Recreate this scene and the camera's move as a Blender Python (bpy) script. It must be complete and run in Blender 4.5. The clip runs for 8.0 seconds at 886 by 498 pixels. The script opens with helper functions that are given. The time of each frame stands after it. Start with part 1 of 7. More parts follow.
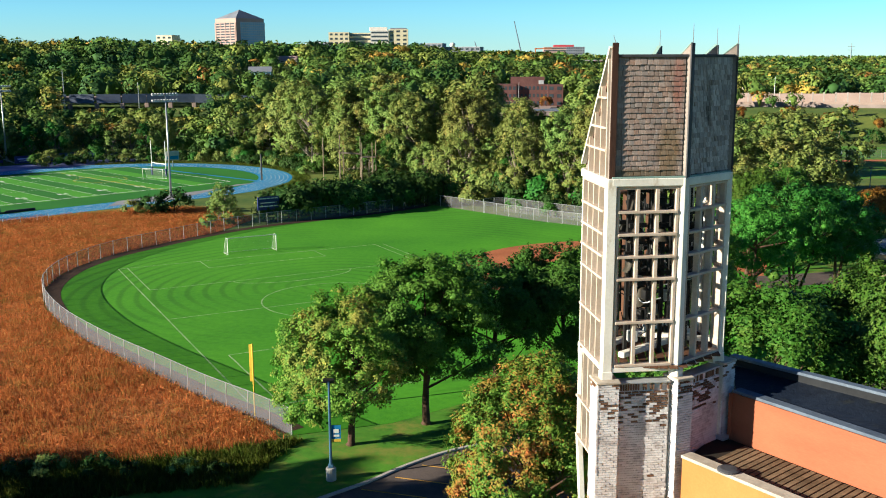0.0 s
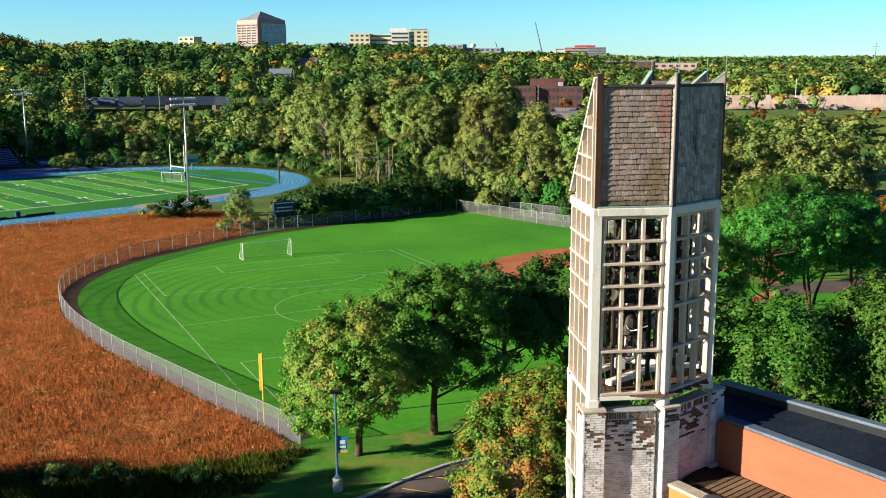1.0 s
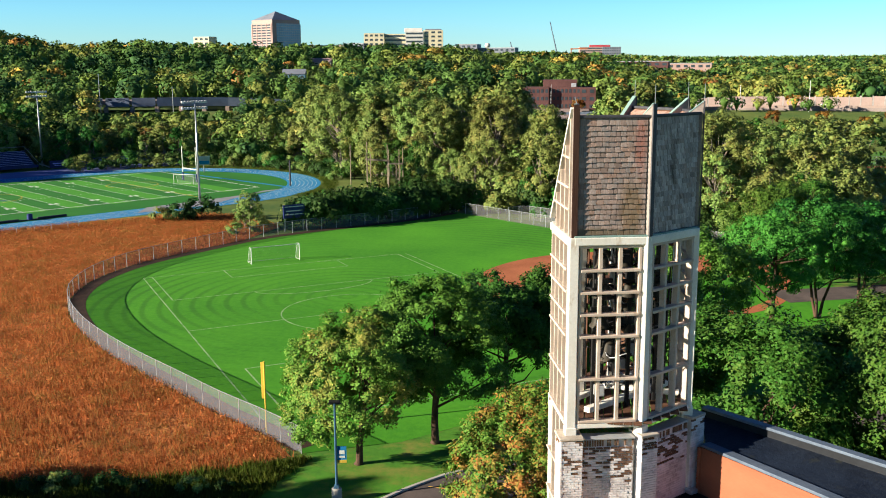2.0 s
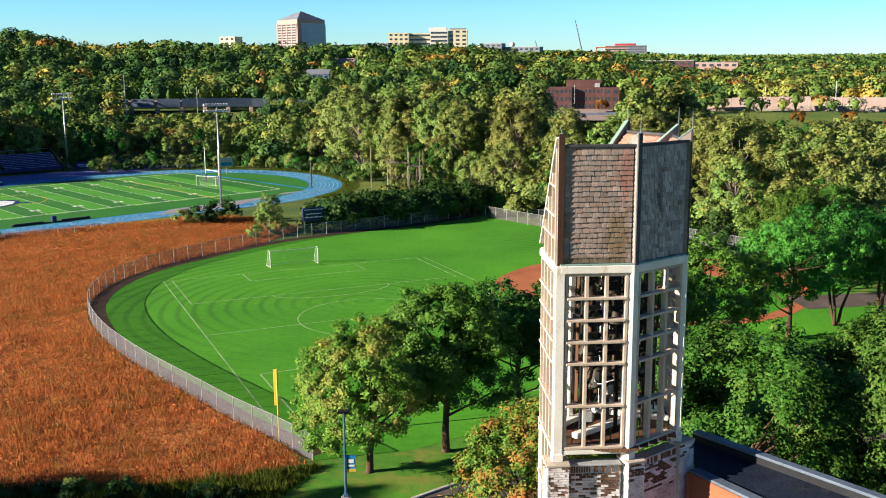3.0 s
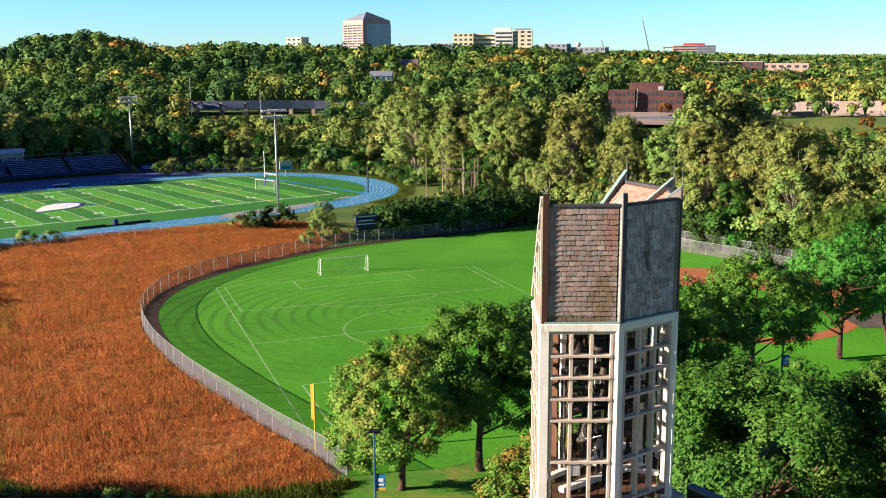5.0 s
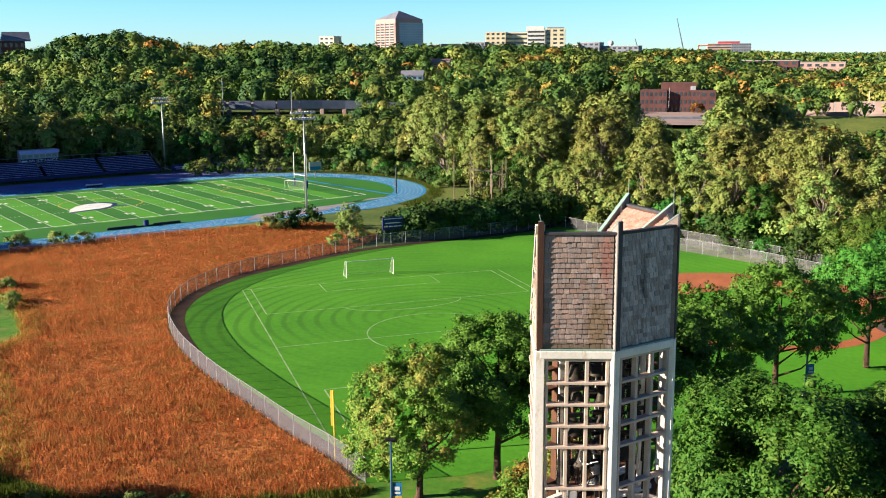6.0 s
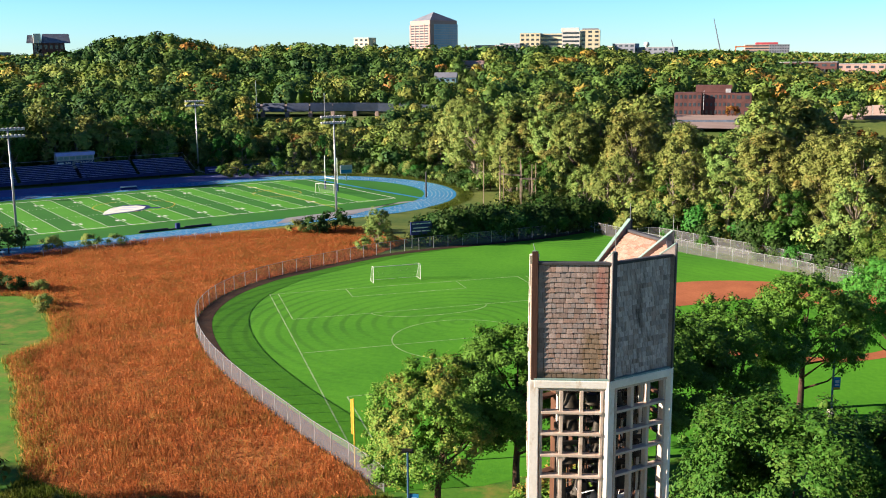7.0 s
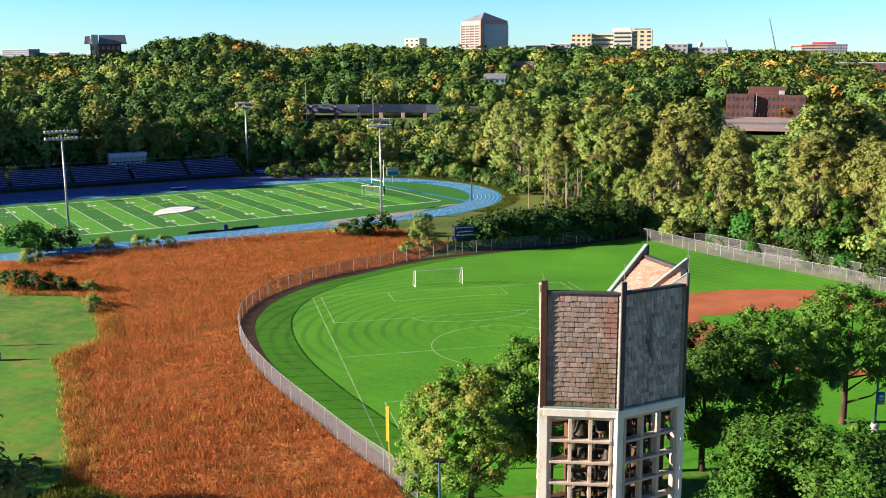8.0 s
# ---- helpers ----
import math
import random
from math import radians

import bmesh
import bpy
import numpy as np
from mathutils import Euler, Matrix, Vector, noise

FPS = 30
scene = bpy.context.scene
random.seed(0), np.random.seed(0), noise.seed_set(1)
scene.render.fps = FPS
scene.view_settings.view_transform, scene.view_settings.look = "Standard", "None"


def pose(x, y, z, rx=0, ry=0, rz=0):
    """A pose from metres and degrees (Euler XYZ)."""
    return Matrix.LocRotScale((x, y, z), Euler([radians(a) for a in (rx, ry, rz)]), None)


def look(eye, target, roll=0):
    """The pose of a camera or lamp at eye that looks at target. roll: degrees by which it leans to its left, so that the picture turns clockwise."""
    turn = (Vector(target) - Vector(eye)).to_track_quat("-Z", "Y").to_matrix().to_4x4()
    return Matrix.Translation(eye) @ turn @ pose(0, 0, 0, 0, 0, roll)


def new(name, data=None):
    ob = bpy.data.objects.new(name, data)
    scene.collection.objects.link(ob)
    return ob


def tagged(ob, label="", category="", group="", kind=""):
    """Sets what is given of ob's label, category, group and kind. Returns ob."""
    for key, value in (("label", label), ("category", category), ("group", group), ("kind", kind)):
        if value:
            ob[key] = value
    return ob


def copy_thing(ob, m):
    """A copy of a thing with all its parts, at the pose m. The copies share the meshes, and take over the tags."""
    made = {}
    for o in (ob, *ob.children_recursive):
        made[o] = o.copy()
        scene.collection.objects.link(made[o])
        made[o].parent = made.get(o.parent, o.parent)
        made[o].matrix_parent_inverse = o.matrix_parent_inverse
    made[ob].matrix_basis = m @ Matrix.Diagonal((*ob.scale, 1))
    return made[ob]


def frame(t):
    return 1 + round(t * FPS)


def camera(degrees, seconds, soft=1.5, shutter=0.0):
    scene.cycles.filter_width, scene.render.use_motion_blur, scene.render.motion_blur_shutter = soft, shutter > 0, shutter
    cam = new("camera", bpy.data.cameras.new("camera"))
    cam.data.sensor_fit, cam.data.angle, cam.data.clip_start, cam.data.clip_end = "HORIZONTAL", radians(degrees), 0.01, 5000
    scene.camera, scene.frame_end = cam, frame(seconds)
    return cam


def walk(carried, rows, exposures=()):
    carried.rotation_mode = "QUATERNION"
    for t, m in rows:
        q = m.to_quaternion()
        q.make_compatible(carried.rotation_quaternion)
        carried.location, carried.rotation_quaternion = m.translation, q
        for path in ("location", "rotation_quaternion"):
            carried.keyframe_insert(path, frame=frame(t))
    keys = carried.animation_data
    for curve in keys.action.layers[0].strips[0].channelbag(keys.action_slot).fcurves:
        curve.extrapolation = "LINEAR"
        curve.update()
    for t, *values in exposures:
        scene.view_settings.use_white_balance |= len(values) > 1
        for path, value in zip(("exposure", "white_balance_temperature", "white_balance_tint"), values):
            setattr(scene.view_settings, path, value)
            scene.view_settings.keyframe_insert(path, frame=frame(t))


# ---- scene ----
cam = camera(48.6, 8.0, soft=1.0)
PATH = [
    (0, (-1.656, -0.663, 27.316), (-1.887, 1.288, 26.941), -0.2),
    (0.5, (-1.186, -0.582, 27.703), (-1.441, 1.366, 27.328), -0.2),
    (1, (-0.719, -0.521, 28.096), (-0.992, 1.424, 27.722), -0.3),
    (2.5, (0.788, -0.329, 29.31), (0.465, 1.608, 28.933), -0.3),
    (3, (1.306, -0.284, 29.714), (0.954, 1.649, 29.336), -0.4),
    (3.5, (1.833, -0.218, 30.117), (1.452, 1.709, 29.74), -0.4),
    (4, (2.363, -0.108, 30.508), (1.951, 1.813, 30.13), -0.3),
    (4.5, (2.896, 0.016, 30.896), (2.45, 1.929, 30.518), -0.3),
    (6, (4.337, 0.43, 32.06), (3.796, 2.317, 31.678), -0.4),
    (6.5, (4.846, 0.538, 32.451), (4.272, 2.415, 32.069), -0.4),
    (7, (5.334, 0.8, 32.806), (4.727, 2.667, 32.426), -0.4),
    (7.5, (5.838, 1.0, 33.186), (5.192, 2.854, 32.806), -0.4),
    (8, (6.355, 1.092, 33.582), (5.653, 2.926, 33.202), -0.4),
]
walk(cam, [(t, look(eye, target, roll)) for t, eye, target, roll in PATH], [(0.0, 1.32, 6200, 4), (3.0, 1.46, 6370, 10), (8.0, 1.57, 6540, 17)])

# ---- light ----
SUN_AZ = Vector((-0.90, -0.43, 0)).normalized()      # towards the sun, on the ground
SUN_EL = radians(17.5)
to_sun = Vector((SUN_AZ.x * math.cos(SUN_EL), SUN_AZ.y * math.cos(SUN_EL), math.sin(SUN_EL)))
sun = new("sun", bpy.data.lights.new("sun", "SUN"))
sun.data.energy, sun.data.angle, sun.data.color = 5.0, radians(0.55), (1.0, 0.875, 0.70)
sun.matrix_world = look(to_sun * 200, (0, 0, 0))
world = bpy.data.worlds.new("sky")
scene.world = world
world.use_nodes = True
wn = world.node_tree
sky = wn.nodes.new("ShaderNodeTexSky")
sky.sky_type, sky.sun_disc = "NISHITA", False
sky.sun_elevation, sky.sun_rotation = SUN_EL, math.atan2(SUN_AZ.x, SUN_AZ.y)
sky.air_density, sky.dust_density, sky.ozone_density = 1.0, 0.0, 3.5
height_ = wn.nodes.new("ShaderNodeSeparateXYZ")       # haze brightens a clear, cool sky towards the horizon
wn.links.new(wn.nodes.new("ShaderNodeTexCoord").outputs["Generated"], height_.inputs[0])
haze = wn.nodes.new("ShaderNodeValToRGB")
while len(haze.color_ramp.elements) < 4:
    haze.color_ramp.elements.new(0.5)
for el_, (p_, c_) in zip(haze.color_ramp.elements, ((0.0, (1.42, 2.12, 2.84)), (0.05, (1.20, 2.14, 2.90)), (0.22, (0.44, 0.70, 1.05)), (1.0, (0.30, 0.52, 0.96)))):
    el_.position, el_.color = p_, (*c_, 1)
wn.links.new(height_.outputs[2], haze.inputs[0])
tint_ = wn.nodes.new("ShaderNodeMix")
tint_.data_type, tint_.blend_type = "RGBA", "MULTIPLY"
tint_.inputs[0].default_value = 1.0
wn.links.new(sky.outputs[0], tint_.inputs[6])
wn.links.new(haze.outputs[0], tint_.inputs[7])
wn.links.new(tint_.outputs[2], wn.nodes["Background"].inputs[0])
wn.nodes["Background"].inputs[1].default_value = 0.0285


# ---- materials ----
def node_mat(name):
    m = bpy.data.materials.new(name)
    m.use_nodes = True
    n, l = m.node_tree.nodes, m.node_tree.links
    return m, n, l, n["Principled BSDF"]


def ramp(n, stops):
    r = n.new("ShaderNodeValToRGB")
    e = r.color_ramp.elements
    while len(e) < len(stops):
        e.new(0.5)
    for el, (p, c) in zip(e, stops):
        el.position, el.color = p, (*c, 1)
    return r


def tex(n, l, scale, detail=4.0, rough=0.6, stretch=None, local=False):
    """Noise in metres of the world, or of the object."""
    src = n.new("ShaderNodeTexCoord").outputs["Object"] if local else n.new("ShaderNodeNewGeometry").outputs["Position"]
    t = n.new("ShaderNodeTexNoise")
    t.inputs["Scale"].default_value, t.inputs["Detail"].default_value, t.inputs["Roughness"].default_value = scale, detail, rough
    if stretch:
        mp = n.new("ShaderNodeMapping")
        mp.inputs["Scale"].default_value = stretch
        l.new(src, mp.inputs[0])
        src = mp.outputs[0]
    l.new(src, t.inputs["Vector"])
    return t.outputs["Fac"]


def mixc(n, l, fac, a, b, mode="MIX"):
    x = n.new("ShaderNodeMix")
    x.data_type, x.blend_type = "RGBA", mode
    for i, v in ((0, fac), (6, a), (7, b)):
        if isinstance(v, (int, float)):
            x.inputs[i].default_value = v
        elif isinstance(v, tuple):
            x.inputs[i].default_value = (*v, 1)
        else:
            l.new(v, x.inputs[i])
    return x.outputs[2]


def maths(n, l, op, a, b=0.0):
    x = n.new("ShaderNodeMath")
    x.operation = op
    for i, v in ((0, a), (1, b)):
        if isinstance(v, (int, float)):
            x.inputs[i].default_value = v
        else:
            l.new(v, x.inputs[i])
    return x.outputs[0]


def bump(n, l, p, height, strength=0.3, dist=0.02):
    b = n.new("ShaderNodeBump")
    b.inputs["Strength"].default_value, b.inputs["Distance"].default_value = strength, dist
    l.new(height, b.inputs["Height"])
    l.new(b.outputs[0], p.inputs["Normal"])


def surface(name, dark, light, scale=1.0, fine=12.0, rough=0.8, metal=0.0, relief=0.3, dist=0.01, vary=0.0, stretch=None, stain=None, spec=0.3):
    """Two scales of noise between two base colours, with fine relief; vary: per-piece difference; stain: (colour, scale, from, to)."""
    m, n, l, p = node_mat(name)
    big, small = tex(n, l, scale, 3, 0.55, stretch), tex(n, l, fine, 4, 0.65, stretch)
    f = maths(n, l, "ADD", maths(n, l, "MULTIPLY", big, 0.6), maths(n, l, "MULTIPLY", small, 0.4))
    r = ramp(n, ((0.36, dark), (0.64, light)))
    l.new(f, r.inputs[0])
    c = r.outputs[0]
    if vary:
        o, g = n.new("ShaderNodeObjectInfo"), n.new("ShaderNodeNewGeometry")
        v = maths(n, l, "FRACT", maths(n, l, "ADD", o.outputs["Random"], g.outputs["Random Per Island"]))
        k = maths(n, l, "ADD", maths(n, l, "MULTIPLY", v, 2 * vary), 1 - vary)
        cc = n.new("ShaderNodeCombineXYZ")
        for i in range(3):
            l.new(k, cc.inputs[i])
        c = mixc(n, l, 1.0, c, cc.outputs[0], "MULTIPLY")
    if stain:
        sr = ramp(n, ((stain[2], (0, 0, 0)), (stain[3], (1, 1, 1))))
        l.new(tex(n, l, stain[1], 5, 0.65, stain[4] if len(stain) > 4 else None), sr.inputs[0])
        c = mixc(n, l, sr.outputs[0], c, stain[0])
    l.new(c, p.inputs["Base Color"])
    p.inputs["Roughness"].default_value, p.inputs["Metallic"].default_value = rough, metal
    p.inputs["Specular IOR Level"].default_value = spec
    if relief:
        bump(n, l, p, small, relief, dist)
    return m


def foliage(name, cols, patch=0.0, patch_col=(0.4, 0.1, 0.02), glow=0.10, tint=0.25, cell=0.0, leafwise=0.14, spread=0.34):
    """Leaves: colour by leaf, by tree and in patches; light passes through them."""
    m, n, l, p = node_mat(name)
    g, o = n.new("ShaderNodeNewGeometry"), n.new("ShaderNodeObjectInfo")
    r = ramp(n, [(i / (len(cols) - 1), c) for i, c in enumerate(cols)])
    v = maths(n, l, "ADD", maths(n, l, "MULTIPLY", g.outputs["Random Per Island"], spread), maths(n, l, "MULTIPLY", tex(n, l, 0.35, 3), 1 - spread))
    l.new(v, r.inputs[0])
    c = r.outputs[0]
    if patch:
        pr = ramp(n, ((0.56 - patch * 0.3, (0, 0, 0)), (0.78 - patch * 0.3, (1, 1, 1))))
        pv = maths(n, l, "ADD", maths(n, l, "MULTIPLY", tex(n, l, 0.42, 3), 1 - leafwise), maths(n, l, "MULTIPLY", g.outputs["Random Per Island"], leafwise))
        l.new(pv, pr.inputs[0])
        c = mixc(n, l, pr.outputs[0], c, patch_col)
    if cell:
        vo = n.new("ShaderNodeTexVoronoi")
        vo.inputs["Scale"].default_value = cell
        l.new(g.outputs["Position"], vo.inputs["Vector"])
        hs = n.new("ShaderNodeSeparateColor")
        l.new(vo.outputs["Color"], hs.inputs[0])
        rnd = hs.outputs[0]
    else:
        rnd = o.outputs["Random"]
    h = n.new("ShaderNodeHueSaturation")
    l.new(maths(n, l, "ADD", maths(n, l, "MULTIPLY", rnd, 0.05), 0.475), h.inputs["Hue"])
    l.new(maths(n, l, "ADD", maths(n, l, "MULTIPLY", rnd, 2 * tint), 1 - tint), h.inputs["Value"])
    l.new(c, h.inputs["Color"])
    l.new(h.outputs[0], p.inputs["Base Color"])
    p.inputs["Roughness"].default_value, p.inputs["Specular IOR Level"].default_value = 0.6, 0.12
    t = n.new("ShaderNodeBsdfTranslucent")
    l.new(h.outputs[0], t.inputs[0])
    x = n.new("ShaderNodeMixShader")
    x.inputs[0].default_value = glow
    l.new(p.outputs[0], x.inputs[1])
    l.new(t.outputs[0], x.inputs[2])
    l.new(x.outputs[0], n["Material Output"].inputs[0])
    return m


def wire_mesh(name, colour, cover):
    """Chain link too fine to model: part of the light goes straight through."""
    m, n, l, p = node_mat(name)
    p.inputs["Base Color"].default_value, p.inputs["Roughness"].default_value, p.inputs["Metallic"].default_value = (*colour, 1), 0.45, 0.2
    t, x = n.new("ShaderNodeBsdfTransparent"), n.new("ShaderNodeMixShader")
    l.new(maths(n, l, "ADD", maths(n, l, "MULTIPLY", tex(n, l, 1.3, 3), 0.25), cover - 0.125), x.inputs[0])
    l.new(t.outputs[0], x.inputs[1])
    l.new(p.outputs[0], x.inputs[2])
    l.new(x.outputs[0], n["Material Output"].inputs[0])
    return m


M = {}
M["lawn"] = surface("lawn", (0.032, 0.125, 0.007), (0.088, 0.26, 0.014), 0.09, 0.9, 0.9, relief=0.6, dist=0.06, stain=((0.19, 0.20, 0.035), 0.35, 0.48, 0.68))
M["rough_grass"] = surface("rough_grass", (0.045, 0.10, 0.014), (0.15, 0.18, 0.03), 0.05, 0.8, 0.95, relief=0.6, dist=0.1)
M["turf_light"] = surface("turf_light", (0.050, 0.25, 0.012), (0.068, 0.31, 0.017), 0.1, 3, 0.9, relief=0.2)
M["turf_dark"] = surface("turf_dark", (0.013, 0.135, 0.009), (0.022, 0.175, 0.013), 0.1, 3, 0.9, relief=0.2)
M["meadow_soil"] = surface("meadow_soil", (0.44, 0.155, 0.045), (0.60, 0.25, 0.075), 0.12, 1.6, 0.95, relief=0.8, dist=0.2, stain=((0.12, 0.12, 0.02), 0.06, 0.55, 0.75))
M["dirt"] = surface("dirt", (0.29, 0.085, 0.032), (0.46, 0.15, 0.06), 0.15, 2.5, 0.95, relief=0.3, dist=0.03)
M["track_blue"] = surface("track_blue", (0.012, 0.185, 0.41), (0.020, 0.245, 0.48), 0.2, 4, 0.75, relief=0.1)
M["apron_blue"] = surface("apron_blue", (0.10, 0.12, 0.30), (0.17, 0.19, 0.40), 0.2, 4, 0.8, relief=0.1)
M["track_grey"] = surface("track_grey", (0.20, 0.20, 0.22), (0.30, 0.30, 0.32), 0.2, 4, 0.8, relief=0.1)
M["asphalt"] = surface("asphalt", (0.07, 0.055, 0.05), (0.13, 0.10, 0.09), 0.4, 9, 0.9, relief=0.4, stain=((0.05, 0.045, 0.045), 0.3, 0.5, 0.7))
M["concrete"] = surface("concrete", (0.34, 0.31, 0.28), (0.48, 0.45, 0.41), 0.5, 8, 0.85, relief=0.2)
M["pale_concrete"] = surface("pale_concrete", (0.28, 0.205, 0.175), (0.38, 0.285, 0.245), 0.1, 2, 0.85, relief=0.2)
M["line_white"] = surface("line_white", (0.62, 0.66, 0.58), (0.82, 0.84, 0.78), 0.5, 5, 0.8, relief=0.0)
M["line_soft"] = surface("line_soft", (0.10, 0.27, 0.06), (0.34, 0.48, 0.24), 0.5, 4, 0.9, relief=0.0)
M["line_yellow"] = surface("line_yellow", (0.55, 0.36, 0.04), (0.7, 0.48, 0.06), 0.6, 6, 0.8, relief=0.0)
M["paint_orange"] = surface("paint_orange", (0.60, 0.30, 0.05), (0.75, 0.42, 0.08), 0.8, 9, 0.8, relief=0.1)
M["white_paint"] = surface("white_paint", (0.70, 0.66, 0.58), (0.86, 0.82, 0.74), 1.2, 14, 0.6, relief=0.15, stain=((0.46, 0.33, 0.19), 2.6, 0.58, 0.76, (1, 1, 0.35)))
M["tan_paint"] = surface("tan_paint", (0.46, 0.36, 0.28), (0.62, 0.51, 0.42), 2.0, 20, 0.75, relief=0.25, stain=((0.30, 0.2, 0.13), 3.0, 0.6, 0.75, (1, 1, 0.4)))
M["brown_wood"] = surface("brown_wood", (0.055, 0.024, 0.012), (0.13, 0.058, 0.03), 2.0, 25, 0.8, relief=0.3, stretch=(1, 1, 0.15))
M["fin_brown"] = surface("fin_brown", (0.030, 0.013, 0.009), (0.075, 0.034, 0.022), 2.0, 25, 0.85, relief=0.3, stretch=(1, 1, 0.15), stain=((0.11, 0.06, 0.04), 1.6, 0.58, 0.74, (1, 1, 0.3)))
M["dark_trim"] = surface("dark_trim", (0.035, 0.035, 0.04), (0.075, 0.075, 0.085), 3.0, 20, 0.65, relief=0.15)
M["green_trim"] = surface("green_trim", (0.16, 0.27, 0.24), (0.26, 0.37, 0.33), 3.0, 20, 0.6, relief=0.15)


def shingle_material(name, tones, moss, moss_at, runs=()):
    """Weathered split shingles: a tone for each, grain along it, streaks of moss and stain."""
    m, n, l, p = node_mat(name)
    o, g = n.new("ShaderNodeObjectInfo"), n.new("ShaderNodeNewGeometry")
    v = maths(n, l, "FRACT", maths(n, l, "ADD", o.outputs["Random"], g.outputs["Random Per Island"]))
    r = ramp(n, [(i / (len(tones) - 1), c) for i, c in enumerate(tones)])
    l.new(v, r.inputs[0])
    grain = tex(n, l, 26, 4, 0.7, (1, 1, 0.12))
    gr = ramp(n, ((0.3, (0.62, 0.6, 0.58)), (0.7, (1.15, 1.13, 1.1))))
    l.new(grain, gr.inputs[0])
    c = mixc(n, l, 1.0, r.outputs[0], gr.outputs[0], "MULTIPLY")
    sr = ramp(n, ((moss_at, (0, 0, 0)), (moss_at + 0.14, (1, 1, 1))))
    l.new(maths(n, l, "ADD", maths(n, l, "MULTIPLY", tex(n, l, 2.0, 5, 0.7, (1, 1, 0.22)), 0.92), maths(n, l, "MULTIPLY", v, 0.08)), sr.inputs[0])
    c = mixc(n, l, maths(n, l, "MULTIPLY", sr.outputs[0], 0.8), c, moss)
    for (x0, y0, z0), reach, (half_w, half_h), col in runs:   # rust and algae that ran down from a leak
        mp = n.new("ShaderNodeMapping")
        mp.inputs["Location"].default_value = (-x0 / half_w, -y0 / half_w, -z0 / half_h)
        mp.inputs["Scale"].default_value = (1 / half_w, 1 / half_w, 1 / half_h)
        l.new(g.outputs["Position"], mp.inputs[0])
        ln = n.new("ShaderNodeVectorMath")
        ln.operation = "LENGTH"
        l.new(mp.outputs[0], ln.inputs[0])
        f = maths(n, l, "SUBTRACT", maths(n, l, "ADD", tex(n, l, 3.0, 4, 0.7, (1, 1, 0.25)), 0.75), ln.outputs["Value"])
        rr = ramp(n, ((0.0, (0, 0, 0)), (0.6, (1, 1, 1))))
        l.new(f, rr.inputs[0])
        c = mixc(n, l, maths(n, l, "MULTIPLY", rr.outputs[0], reach), c, col)
    l.new(c, p.inputs["Base Color"])
    p.inputs["Roughness"].default_value, p.inputs["Specular IOR Level"].default_value = 0.9, 0.2
    bump(n, l, p, grain, 0.5, 0.006)
    return m


M["shingle"] = shingle_material("shingle", ((0.24, 0.18, 0.155), (0.36, 0.27, 0.235), (0.29, 0.25, 0.235), (0.44, 0.34, 0.30), (0.33, 0.22, 0.175)), (0.13, 0.075, 0.035), 0.62,
                               runs=(((1.46, 26.34, 26.75), 0.5, (0.17, 0.85), (0.34, 0.10, 0.065)), ((1.25, 26.29, 25.0), 0.6, (0.30, 0.75), (0.17, 0.105, 0.035)), ((0.5, 26.1, 24.3), 0.7, (1.1, 0.16), (0.10, 0.075, 0.035))))
# same shingles for the shaded panels: tones paled to offset shade, moss streaks added
M["shingle_shade_mossy"] = shingle_material("shingle_shade_mossy", ((0.27, 0.23, 0.21), (0.52, 0.46, 0.44), (0.34, 0.29, 0.27), (0.62, 0.55, 0.52), (0.40, 0.32, 0.28), (0.56, 0.50, 0.48)), (0.040, 0.034, 0.026), 0.535)
M["shingle_red"] = shingle_material("shingle_red", ((0.34, 0.20, 0.15), (0.46, 0.28, 0.21), (0.40, 0.27, 0.22), (0.52, 0.35, 0.28)), (0.2, 0.12, 0.08), 0.64)
M["mortar"] = surface("mortar", (0.52, 0.47, 0.44), (0.72, 0.67, 0.64), 1.5, 18, 0.95, relief=0.3)
M["brick"] = surface("brick", (0.48, 0.43, 0.43), (0.70, 0.66, 0.66), 1.2, 26, 0.9, relief=0.4, dist=0.004, vary=0.22, stain=((0.76, 0.73, 0.73), 2.3, 0.42, 0.58))
M["brick_bare"] = surface("brick_bare", (0.11, 0.055, 0.032), (0.25, 0.14, 0.085), 1.2, 26, 0.9, relief=0.4, dist=0.004, vary=0.3)
M["stone_cap"] = surface("stone_cap", (0.36, 0.30, 0.24), (0.56, 0.48, 0.39), 1.5, 12, 0.85, relief=0.25)
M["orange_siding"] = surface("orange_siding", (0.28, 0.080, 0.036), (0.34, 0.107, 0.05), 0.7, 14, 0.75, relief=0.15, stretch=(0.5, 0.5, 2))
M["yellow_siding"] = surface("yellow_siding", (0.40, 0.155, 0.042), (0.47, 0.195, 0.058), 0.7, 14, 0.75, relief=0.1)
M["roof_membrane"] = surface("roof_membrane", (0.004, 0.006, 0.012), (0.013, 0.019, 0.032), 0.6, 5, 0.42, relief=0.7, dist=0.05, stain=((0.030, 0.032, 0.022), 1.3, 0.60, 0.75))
M["membrane_black"] = surface("membrane_black", (0.006, 0.007, 0.010), (0.014, 0.016, 0.02), 1, 8, 0.7, relief=0.3)
M["roof_board"] = surface("roof_board", (0.10, 0.065, 0.035), (0.24, 0.165, 0.10), 1.5, 9, 0.9, relief=0.4, vary=0.25)
M["roof_brown"] = surface("roof_brown", (0.012, 0.009, 0.007), (0.03, 0.022, 0.015), 0.6, 9, 0.9, relief=0.4)
M["coping"] = surface("coping", (0.36, 0.37, 0.38), (0.50, 0.51, 0.52), 0.7, 9, 0.5, metal=0.3, relief=0.1)
